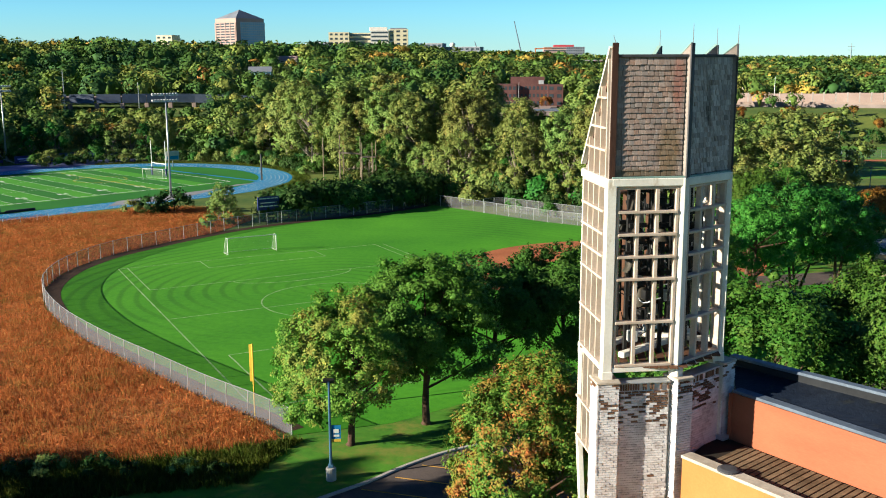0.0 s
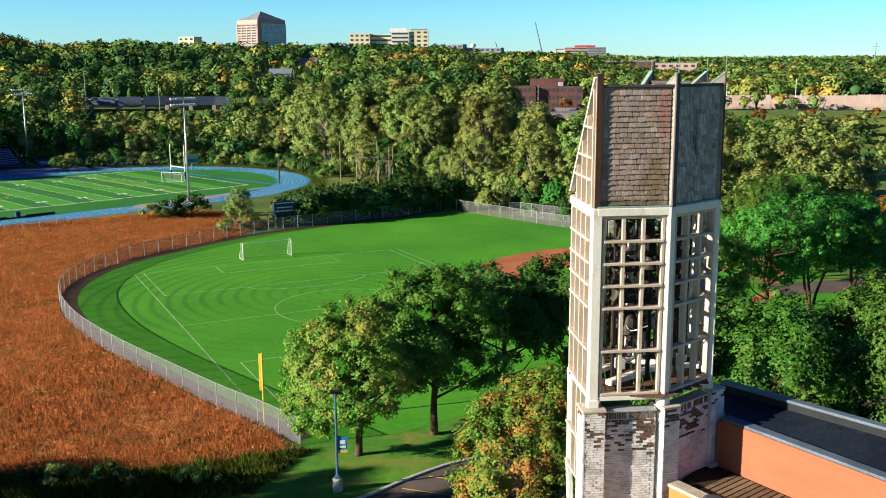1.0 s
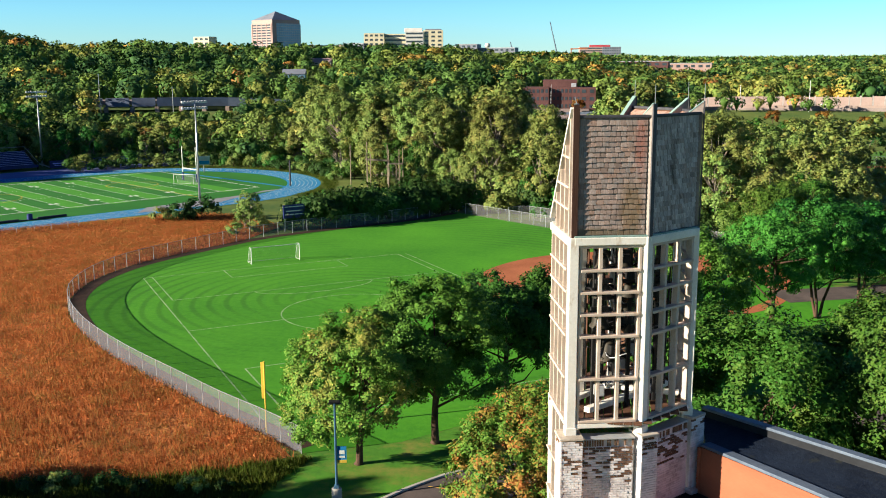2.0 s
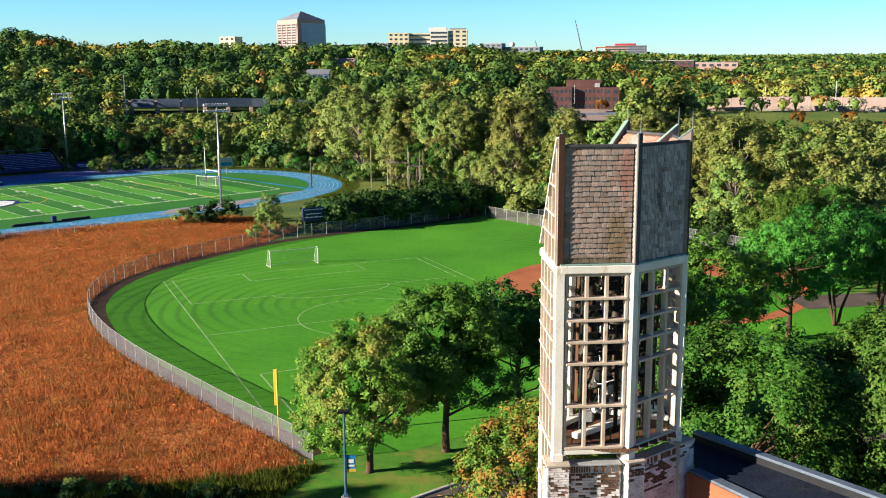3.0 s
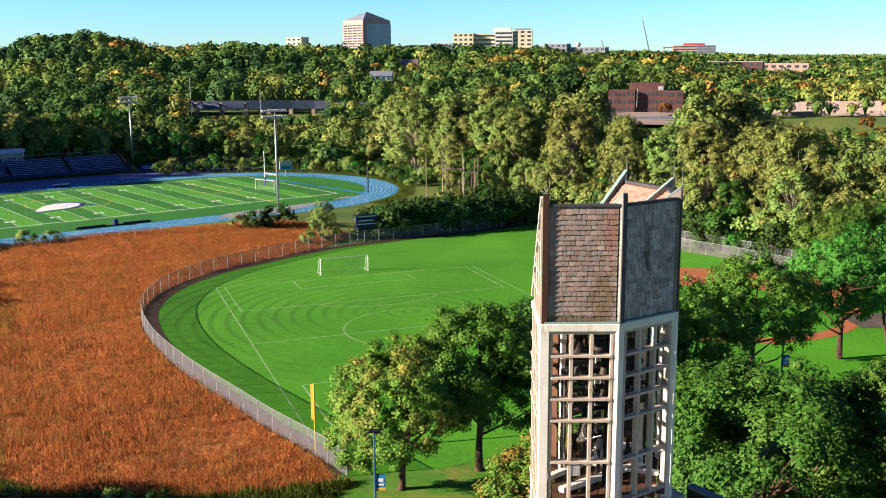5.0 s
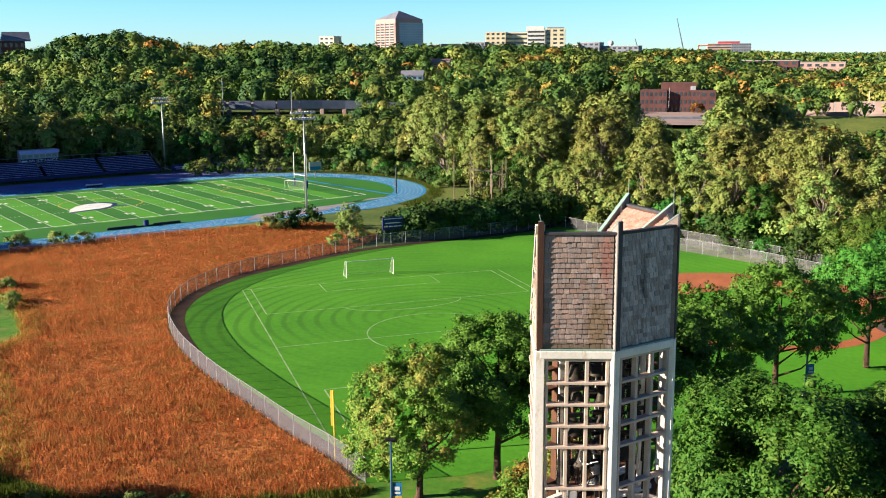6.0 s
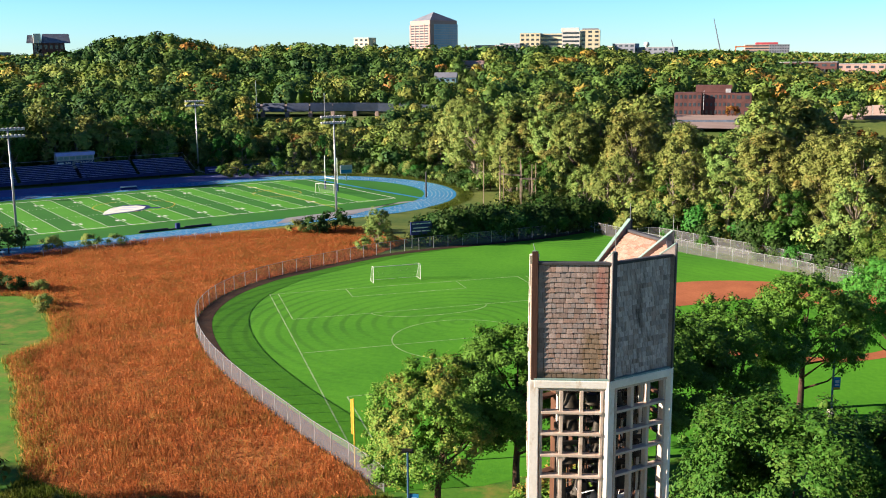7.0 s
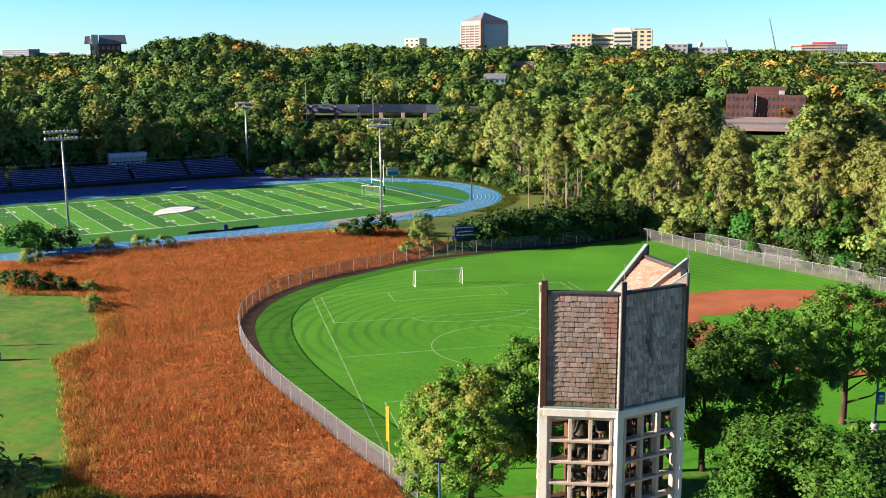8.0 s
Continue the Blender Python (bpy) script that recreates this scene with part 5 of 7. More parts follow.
plant(tree_meshes(104, 12.6, 5.8, 2.4, "leaf_deep", "bark", 270, 105, 0.21, 0.45, 1.0, 0.1, 0.25, 1, 10, rough=0.28), -1.0, 80.0, "maple_tree", "dark green maple at the edge of the field", rz=70)
plant(tree_meshes(105, 12.6, 4.8, 2.2, "leaf_turning", "bark", 430, 130, 0.145, 0.32, 0.75, 0.32, 0.22, 1, 26, rough=0.28), -2.9, 48.0, "maple_tree", "maple turning orange and red over green leaves")
plant(tree_meshes(106, 11.0, 3.8, 2.2, "leaf_turning", "bark", 280, 120, 0.145, 0.32, 0.75, 0.3, 0.2, 1, 20, rough=0.28), 0.6, 50.5, "maple_tree", "maple turning orange and red over green leaves", rz=120)
# Trees beyond the wing.
right_trees = ((7.6, 46.4, 17.8, 6.6, "leaf_green", 111, 1, 5.0), (16.2, 48.4, 18.4, 7.0, "leaf_green", 112, 1, 8.2), (27.6, 51.0, 18.6, 7.0, "leaf_green", 113, 2, 8.4),
               (3.2, 86.3, 12.6, 6.4, "leaf_fresh", 115, 2, 2.8), (10.0, 95.2, 13.2, 6.2, "leaf_fresh", 116, 1, 2.6), (19.7, 106.9, 13.6, 7.0, "leaf_fresh", 117, 1, 2.8), (25.6, 113.0, 14.4, 7.2, "leaf_deep", 118, 3, 3.2),
               (31.8, 119.5, 12.6, 6.0, "leaf_deep", 121, 2, 2.0), (23.0, 128.0, 14.4, 6.8, "leaf_green", 122, 1, 2.0), (29.0, 138.0, 14.0, 6.6, "leaf_green", 123, 1, 1.6))
for i, (x, y, h, R, leaf, sd, st, bare) in enumerate(right_trees):
    plant(tree_meshes(sd, h, R, bare, leaf, "bark", 430 if y < 60 else 260, 150 if y < 60 else 100, 0.17 if y < 60 else 0.21, 0.4, 0.95 if y < 60 else 1.05, 0.12, 0.28, st, 12, rough=0.28), x, y, "shade_tree", "broad green shade tree with dark trunk by the parking lot" if y < 80 else "broad green shade tree on the lawn beside the ball field", rz=37 * i)
plant(tree_meshes(130, 7.4, 4.2, 1.2, "leaf_rust", "bark", 44, 150, 0.32, 0.8, 1.4, 0.1, 0.2, 1, 12), 48.6, 160.5, "maple_tree", "rounded rust-brown tree on green lawn")

# Tall woods behind the fields: a few grown trees, repeated.
WOOD = {}
for i in range(4):
    leaf = ("leaf_olive", "leaf_tan", "leaf_tan", "leaf_olive")[i]
    WOOD["cotton", i] = tree_meshes(200 + i, 24.0, 6.8, 1.6, leaf, "pale_bark", 90, 46, 0.70, 0.9, 1.9, 0.25, 0.42, 1 + (i == 2), 20, lean=0.8)
    WOOD["tall", i] = tree_meshes(205 + i, 24.0, 6.8, 1.2, leaf, "pale_bark", 210, 72, 0.42, 0.6, 1.45, 0.25, 0.42, 1 + (i == 2), 34, lean=0.8, rough=0.28)
for i in range(4):
    leaf = ("leaf_olive", "leaf_olive", "leaf_deep", "leaf_tan")[i]
    WOOD["wood", i] = tree_meshes(220 + i, 17.0, 6.0, 0.2, leaf, "pale_bark", 42, 34, 0.70, 0.95, 1.85, 0.2, 0.32, 1, 12)
    WOOD["front", i] = tree_meshes(225 + i, 17.0, 6.0, 0.2, leaf, "pale_bark", 96, 62, 0.42, 0.65, 1.35, 0.2, 0.32, 1, 20, rough=0.28)
for i in range(2):
    WOOD["rust", i] = tree_meshes(240 + i, 9.0, 4.2, 1.0, "leaf_rust", "bark", 30, 70, 0.55, 0.8, 1.6, 0.2, 0.2, 1, 8)
for i in range(3):
    WOOD["bush", i] = tree_meshes(250 + i, 4.2, 2.9, 0.2, ("leaf_hedge", "leaf_deep", "leaf_olive")[i], "bark", 17, 54, 0.36, 0.7, 1.2, 0.1, 0.1, 1, 3)
LABEL = {"tall": "tall olive-green cottonwood with pale limbs at the wood edge", "front": "leafy green tree at the front of the wood", "cotton": "tall olive-green cottonwood in the wood edge", "wood": "leafy green tree in the wood behind the field", "rust": "low rust-orange autumn tree among bushes", "bush": "dense green bush beside the field"}
rw = random.Random(77)


def wood(kind, x, y, sc, i=None):
    i = rw.randrange({"cotton": 4, "wood": 4, "tall": 4, "front": 4, "rust": 2, "bush": 3}[kind]) if i is None else i
    if -18 < x < 1.5 and 205 < y < 300:                 # lower growth before the brick building
        sc = min(sc, 0.58 if kind in ("tall", "cotton") else 0.8)
    nm = {"tall": "cottonwood_tree", "front": "woodland_tree", "cotton": "cottonwood_tree", "wood": "woodland_tree", "rust": "autumn_tree", "bush": "bush"}[kind]
    plant(WOOD[kind, i], x, y, nm, LABEL[kind], "bush" if kind == "bush" else "tree", {"tall": "cottonwoods behind the field", "front": "woodland trees", "cotton": "cottonwoods behind the field", "wood": "woodland trees", "rust": "autumn trees", "bush": "bushes along the fields"}[kind], rz=rw.uniform(0, 360), sc=sc, z=land(x, y) - (0.4 * sc if kind == "bush" else 0))


def band(kind, a, b, n, spread, s0, s1):
    for k in range(n):
        t = (k + rw.uniform(0.2, 0.8)) / n
        wood(kind, a[0] + (b[0] - a[0]) * t + rw.uniform(-spread, spread), a[1] + (b[1] - a[1]) * t + rw.uniform(-spread, spread), rw.uniform(s0, s1))


band("tall", (-66, 246), (-14, 214), 10, 3, 0.86, 1.04)
band("cotton", (-84, 268), (-10, 236), 10, 5, 0.95, 1.12)
band("front", (-54, 226), (-18, 202), 12, 3, 0.60, 0.82)
band("tall", (-10, 206), (26, 178), 7, 3, 0.78, 0.92)
band("front", (-16, 196), (22, 168), 8, 2.5, 0.65, 0.85)
band("front", (20, 168), (50, 176), 7, 4, 0.8, 1.05)
band("wood", (8, 196), (58, 206), 8, 5, 0.95, 1.15)
band("cotton", (3, 230), (20, 234), 4, 3, 1.0, 1.1)
band("cotton", (24, 236), (58, 240), 6, 4, 0.66, 0.76)
band("wood", (22, 250), (64, 262), 9, 4, 0.82, 0.95)
band("wood", (-66, 316), (-32, 324), 6, 4, 0.85, 1.0)
band("wood", (-26, 320), (-2, 324), 6, 4, 0.54, 0.62)
band("wood", (2, 322), (26, 330), 5, 4, 0.85, 1.0)
band("wood", (4, 352), (34, 362), 6, 5, 0.5, 0.65)
band("front", (26, 146), (42, 150), 4, 2, 0.75, 0.95)
band("wood", (-96, 286), (0, 262), 12, 6, 1.0, 1.2)
band("front", (-100, 290), (-70, 262), 6, 3, 0.7, 0.9)
band("wood", fb(62, 92), fb(112, 66), 12, 3, 0.55, 0.8)
band("wood", fb(-75, 103), fb(30, 100), 16, 1.5, 1.2, 1.5)
# oversized trees, nearly all out of view, added to shade bleachers and apron
band("cotton", fb(-125, 101), fb(-14, 102), 13, 1.5, 1.45, 1.6)
band("wood", fb(26, 98), fb(66, 97), 9, 1.5, 0.95, 1.2)
band("wood", fb(-40, 112), fb(80, 106), 16, 4, 0.85, 1.1)
band("wood", fb(72, 106), fb(128, 96), 11, 5, 0.55, 0.8)
band("wood", fb(-100, 40), fb(-72, 92), 9, 4, 0.9, 1.15)
band("bush", fb(-60, 92), fb(66, 91), 18, 0.8, 0.7, 1.1)
band("bush", fb(68, 84), fb(100, 78), 8, 1.2, 0.7, 1.1)
band("bush", (-94, 268), (-60, 238), 12, 2.0, 0.6, 1.1)
band("bush", (-52, 218), (-26, 194), 9, 2, 0.9, 1.5)
band("bush", (-24, 192), (18, 158), 12, 1.5, 0.7, 1.2)
band("bush", (-20, 199), (24, 164), 18, 1.8, 1.2, 1.8)
# shrubs round the end of the track
for k in range(26):
    a = radians(62 + k * 4.6)
    for r, lo, hi in ((T_OUT + 4.5, 0.5, 0.85), (T_OUT + 9.5, 0.8, 1.3)):
        wood("bush", *fb(T_U1 + (r + rw.uniform(-1.2, 1.2)) * math.sin(a), TC_V - (r + rw.uniform(-1.2, 1.2)) * math.cos(a)), rw.uniform(lo, hi))
for k in range(20):                                   # dark hedge along the fence
    wood("bush", -50.4 + k * 1.25 + rw.uniform(-0.3, 0.3), 166.4 + k * 1.25 + rw.uniform(-0.4, 0.4), rw.uniform(1.5, 1.85), 0)
    if k % 2:
        wood("bush", -54.5 + k * 1.3 + rw.uniform(-1, 1), 172.6 + k * 1.3 + rw.uniform(-1, 1), rw.uniform(0.8, 1.2))
# hedge behind the outfield fence
band("bush", (-46.5, 170.5), (-31, 185), 13, 1.4, 1.0, 1.5)
for x, y, sc, i in ((-75.6, 170.0, 1.0, 0), (-72.0, 171.6, 1.25, 0), (-78.2, 168.6, 0.75, 2), (-60.2, 157.4, 0.6, 2), (-57.0, 160.6, 0.7, 2),
                    (-118.5, 137.0, 1.3, 0), (-122.5, 132.0, 1.5, 1), (-127, 137.5, 1.4, 1), (-112.5, 141.0, 0.75, 2), (-108.0, 145.5, 0.7, 2), (-104.5, 148.3, 0.6, 2), (-116, 127, 0.8, 2), (-86.5, 107.5, 0.5, 2), (-84.5, 104.6, 0.4, 2), (-101, 113.5, 0.8, 0), (-105, 112.5, 0.9, 0), (-97.5, 114.0, 0.7, 0), (-93, 114.6, 0.5, 2)):
    wood("bush", x, y, sc, i)
wood("front", -58.9, 161.2, 0.43, 1)
wood("front", -60.6, 163.4, 0.33, 0)
for k in range(34):                                   # autumn scrub on the freeway bank
    wood("rust" if k % 3 else "bush", 36 + k * 4.2 + rw.uniform(-3, 3), 372 + rw.uniform(-22, 14) - 0.12 * k, rw.uniform(0.35, 0.7))
for k in range(12):
    wood("bush", 60 + k * 10 + rw.uniform(-3, 3), 335 + rw.uniform(-8, 8), rw.uniform(0.9, 1.6))
# low weeds at the near edge of the meadow, and unseen trees added to shade them
for k in range(11):
    wood("bush", -50 + k * 2.6 + rw.uniform(-0.8, 0.8), 54.0 + 0.5 * k + rw.uniform(-1, 0.6), rw.uniform(0.25, 0.5), 0 if k % 3 else 2)
for x, y, sc in ((-112, 40, 1.0), (-103, 33, 1.0), (-95, 38, 1.05), (-87, 34, 1.0), (-79, 38, 1.05), (-71, 34, 1.1), (-63, 38, 1.1), (-55, 35, 1.1), (-47, 38, 1.05), (-41, 43, 0.8)):
    wood("wood", x, y, sc, 3)


# ---- far woodland ----
def woodland_material():
    """Autumn woods: each tree has its own tone, from deep green over olive and yellow to rust."""
    m, n, l, p = node_mat("woodland_leaf")
    g, at = n.new("ShaderNodeNewGeometry"), n.new("ShaderNodeAttribute")
    at.attribute_name = "tone"
    r = ramp(n, ((0.0, (0.022, 0.064, 0.024)), (0.28, (0.046, 0.112, 0.026)), (0.52, (0.100, 0.172, 0.034)), (0.70, (0.178, 0.225, 0.046)), (0.82, (0.27, 0.26, 0.06)), (0.90, (0.40, 0.29, 0.055)), (0.96, (0.40, 0.185, 0.045)), (1.0, (0.22, 0.105, 0.055))))
    l.new(maths(n, l, "ADD", at.outputs["Fac"], maths(n, l, "MULTIPLY", maths(n, l, "SUBTRACT", g.outputs["Random Per Island"], 0.5), 0.05)), r.inputs[0])
    h = n.new("ShaderNodeHueSaturation")
    l.new(maths(n, l, "ADD", maths(n, l, "MULTIPLY", g.outputs["Random Per Island"], 0.5), 0.75), h.inputs["Value"])
    l.new(r.outputs[0], h.inputs["Color"])
    l.new(h.outputs[0], p.inputs["Base Color"])
    p.inputs["Roughness"].default_value, p.inputs["Specular IOR Level"].default_value = 0.65, 0.1
    return m


M["woodland_leaf"] = woodland_material()


def far_woods():
    rng = np.random.default_rng(9)
    classes = ((9, 20), (6, 9), (2, 3))                # boughs of a tree, leaf sprays of a bough
    sets = [[], [], []]
    r = 285.0
    while r < 4300:
        gap = 7.6 if r < 445 else (10.5 + (r - 300) * 0.0092) * (1.0 if r < 1300 else 1.2)
        az0, az1 = -22, 48
        n = int(r * radians(az1 - az0) / gap)
        for k in range(n):
            az = az0 + (az1 - az0) * (k + rng.uniform(0.05, 0.95)) / n
            rr = r + rng.uniform(-0.5, 0.5) * gap
            x, y = -rr * math.sin(radians(az)), rr * math.cos(radians(az))
            if blocked(x, y):
                continue
            drift = noise.noise(Vector((x * 0.010, y * 0.010, 0)))
            tone = 0.44 + 0.34 * drift + rng.normal(0, 0.15)
            if rng.random() < (0.18 if az < 2 else 0.07) + 0.16 * drift:
                tone = rng.uniform(0.64, 0.92) if rng.random() < 0.85 else rng.uniform(0.92, 1.0)
            h = rng.uniform(6.0, 9.5) if rr < 440 else rng.uniform(10, 16)
            h *= (1.0 if az > -3 or rr > 900 else 0.85) * (0.72 if rr > 2000 else 1)
            if rr < 440 and az > 28.4:
                h = rng.uniform(9, 13)
            if 14.6 < az < 18.4 and 460 < rr < 690:           # lower growth before the houses
                h *= 0.6
            if 20.2 < az < 28.4 and rr < 440:                 # the freeway bridge shows over these
                h = min(h, 26.6 - 17.3 * rr / 430 - land(x, y))
                if h < 2.5:
                    continue
            R = min(h * 0.62, gap * rng.uniform(0.46, 0.74))
            sets[0 if rr < 720 else 1 if rr < 1300 else 2].append((x, y, land(x, y), h, R, min(1.0, max(0.0, tone))))
        r += gap * 0.92
    for rows, (nb, cards), name in zip(sets, classes, ("near", "middle", "distant")):
        g = np.array(rows)
        k = len(g)
        vert = np.minimum(g[:, 4] * 1.15, g[:, 3] * 0.46)
        mid = np.stack([g[:, 0], g[:, 1], g[:, 2] + g[:, 3] - vert], 1)
        axes = np.stack([g[:, 4], g[:, 4], vert], 1)
        # heart of each tree, reaching down to the ground
        cv = ICO_V[None] * rng.uniform(0.85, 1.1, (k, 12, 1)) * axes[:, None, :] * np.array([0.52, 0.52, 0.62]) + mid[:, None, :]
        low = ICO_V[:, 2] < -0.9
        cv[:, low, 2] = g[:, 2][:, None]
        cv[:, 6:11, :2] = mid[:, None, :2] + (cv[:, 6:11, :2] - mid[:, None, :2]) * 0.6
        vs, ts, ns, tones = [cv.reshape(-1, 3)], [(ICO_F[None] + 12 * np.arange(k)[:, None, None]).reshape(-1, 3)], [np.tile(ICO_V, (k, 1))], [np.repeat(np.minimum(g[:, 5], 0.6), 12)]
        base = 12 * k
        # boughs: rounded masses on the crown, each covered with sprays of leaves
        t = np.repeat(np.arange(k), nb)
        d = rng.normal(0, 1, (len(t), 3))
        d /= np.linalg.norm(d, axis=1)[:, None]
        d[:, 2] = np.where(d[:, 2] < -0.45, -d[:, 2], d[:, 2])
        bc = mid[t] + d * axes[t] * rng.uniform(0.45, 0.68, (len(t), 1))
        br = rng.uniform(0.40, 0.58, len(t))[:, None] * axes[t] * np.array([1, 1, 0.85])
        c = np.repeat(np.arange(len(t)), cards)
        e = rng.normal(0, 1, (len(c), 3))
        e /= np.linalg.norm(e, axis=1)[:, None]
        turn = np.sum(e * d[c], axis=1) < -0.2
        e[turn] *= -1
        pos = bc[c] + e * br[c] * rng.uniform(0.86, 1.06, (len(c), 1))
        size = g[t[c], 4] * {20: 0.23, 9: 0.36, 3: 0.66}[cards]
        v, q, sh = leaf_arrays(pos, e * 0.65 + d[c] * 0.9 + np.array([0, 0, 0.2]), size, rng, 0.12)
        vs.append(v), ts.append(q + base), ns.append(sh), tones.append(np.repeat(np.clip(g[t[c], 5], 0, 1), 3))
        me = array_mesh("woodland", np.concatenate(vs), np.concatenate(ts), "woodland_leaf", normals=np.concatenate(ns))
        me.attributes.new("tone", "FLOAT", "POINT").data.foreach_set("value", np.concatenate(tones).astype(np.float32))
        tagged(new("woodland", me), {"near": "green, olive and yellowing autumn woodland on the hillside", "middle": "distant mixed autumn woodland over the ridge", "distant": "far dark woodland reaching the horizon"}[name], "woodland", kind="stuff")


def blocked(x, y):
    """Open places among the far woods: roads, lots, buildings, fields."""
    for p, q in zip(road3[:-1], road3[1:]):
        d = q - p
        t = max(0.0, min(1.0, ((x - p.x) * d.x + (y - p.y) * d.y) / (d.x * d.x + d.y * d.y)))
        if math.hypot(x - p.x - d.x * t, y - p.y - d.y * t) < 14.5:
            return True
    if -60 < x < 20 and 340 < y < 505:
        return True
    if x > 30 and 235 < y < 400 and x < 190:
        return True
    u, v = (x - F0.x) * FU.x + (y - F0.y) * FU.y, (x - F0.x) * FV.x + (y - F0.y) * FV.y
    if v < 96 and u < 110:
        return True
    return any(math.hypot(x - a, y - b) < c for a, b, c in ((-393, 1194, 40), (-240, 1233, 58), (-440, 1112, 26), (-597, 734, 22), (-312, 1210, 34), (-140, 1242, 40), (5, 2200, 70), (40, 905, 40), (-190, 668, 12), (-178, 572, 12), (-39, 650, 9)))


far_woods()


# ---- tall dry meadow ----
MEADOW = [(-21.6, 66.0)] + [(x - 0.15, y - (0.1 if y < 110 else -0.1)) for x, y in fence_line[4:-22]] + [(-55, 166), (-66, 178), (-76, 178), (-86, 170), (-98, 160), (-108, 146), (-118, 132), (-126, 122), (-112, 116), (-103, 109.5), (-93, 112), (-86, 107), (-79, 100), (-74.6, 94.5), (-74.2, 90), (-73.8, 86), (-67.2, 80), (-60, 72), (-53.5, 65.4), (-49.5, 60.6), (-40, 58), (-30, 60), (-25, 63)]
flat("meadow_ground", MEADOW, 0.02, "meadow_soil", "rust-brown soil and thatch under a dry meadow", "meadow")


def tufts(name, poly, count, h0, h1, w, mat, label, seed, heads=0.0):
    """Blades of grass in small fans, as one mesh."""
    rng = np.random.default_rng(seed)
    lo, hi = np.min(poly, axis=0), np.max(poly, axis=0)
    pts = rng.uniform(lo, hi, (count * 6, 2))
    pts = pts[inside(pts, poly)][:count]
    k = len(pts)
    blades = 3
    b = np.repeat(pts, blades, axis=0) + rng.normal(0, 0.16, (k * blades, 2))
    n = len(b)
    patch = 0.8 + 0.16 * np.sin(b[:, 0] * 1.3 + np.sin(b[:, 1] * 0.9)) * np.cos(b[:, 1] * 1.1) + 0.35 * np.sin(b[:, 0] * 0.21 + 1.3 * np.sin(b[:, 1] * 0.17)) * np.cos(b[:, 1] * 0.26 + 1.1 * np.sin(b[:, 0] * 0.11))
    h = rng.uniform(h0, h1, n) * patch
    a = rng.uniform(0, 2 * np.pi, n)
    lean = rng.normal(0, 0.30, (n, 2)) * h[:, None]
    ww = w * rng.uniform(0.6, 1.4, n)
    dx, dy = np.cos(a) * ww, np.sin(a) * ww
    v = np.zeros((n, 3, 3))
    v[:, 0, :2], v[:, 1, :2] = b - np.stack([dx, dy], 1) * 0.5, b + np.stack([dx, dy], 1) * 0.5
    v[:, 2, :2] = b + lean
    v[:, 2, 2] = h
    if heads:                                          # every third stalk ends in a loose seed head
        hd = np.arange(n) % 3 == 0
        tip = np.stack([b[hd, 0] + lean[hd, 0], b[hd, 1] + lean[hd, 1], h[hd]], 1)
        v[hd] = tip[:, None, :] + rng.normal(0, heads, (len(tip), 3, 3)) * np.array([1, 1, 0.8])
    sh = np.concatenate([rng.normal(0, 0.75, (n, 2)), np.ones((n, 1))], 1)
    me = array_mesh(name, v.reshape(-1, 3), np.arange(3 * n).reshape(n, 3), mat, normals=np.repeat(sh / np.linalg.norm(sh, axis=1)[:, None], 3, axis=0))
    tagged(new(name, me), label, "grass", kind="stuff")


tufts("meadow_grass", MEADOW, 128000, 0.35, 0.80, 0.06, "dry_grass", "tall rust-orange dry meadow grass", 3, heads=0.06)
tufts("edge_grass", [(-20, 66), (-25, 63), (-30, 60), (-40, 58), (-49.5, 60.6), (-49, 56), (-36, 53), (-22, 58)], 7000, 0.4, 1.0, 0.09, "green_blade", "tall green and straw grass at the meadow edge", 4)
bend = [(T_U1 + r_ * math.sin(math.radians(a_)), TC_V - r_ * math.cos(math.radians(a_))) for r_, angles in ((T_OUT + 0.4, range(20, 161, 5)), (T_OUT + 4.2, range(160, 19, -5))) for a_ in angles]
tufts("bend_grass", [fb(*p) for p in bend], 6000, 0.3, 0.6, 0.10, "green_blade", "yellow-green and straw grass round the bend of the track", 6)
lawn_edge = [(-126, 122), (-112, 116), (-103, 109.5), (-93, 112), (-86, 107), (-79, 100), (-74.6, 94.5), (-74.2, 90), (-73.8, 86), (-67.2, 80), (-60, 72), (-53.5, 65.4), (-49.5, 60.6)]
tufts("fringe_grass", [(x - 0.5, y - 0.3) for x, y in lawn_edge] + [(x + 2.2, y + 1.2) for x, y in lawn_edge[::-1]], 9000, 0.4, 0.9, 0.08, "straw_blade", "yellow-green straw grass fringing the meadow beside the lawn", 5)


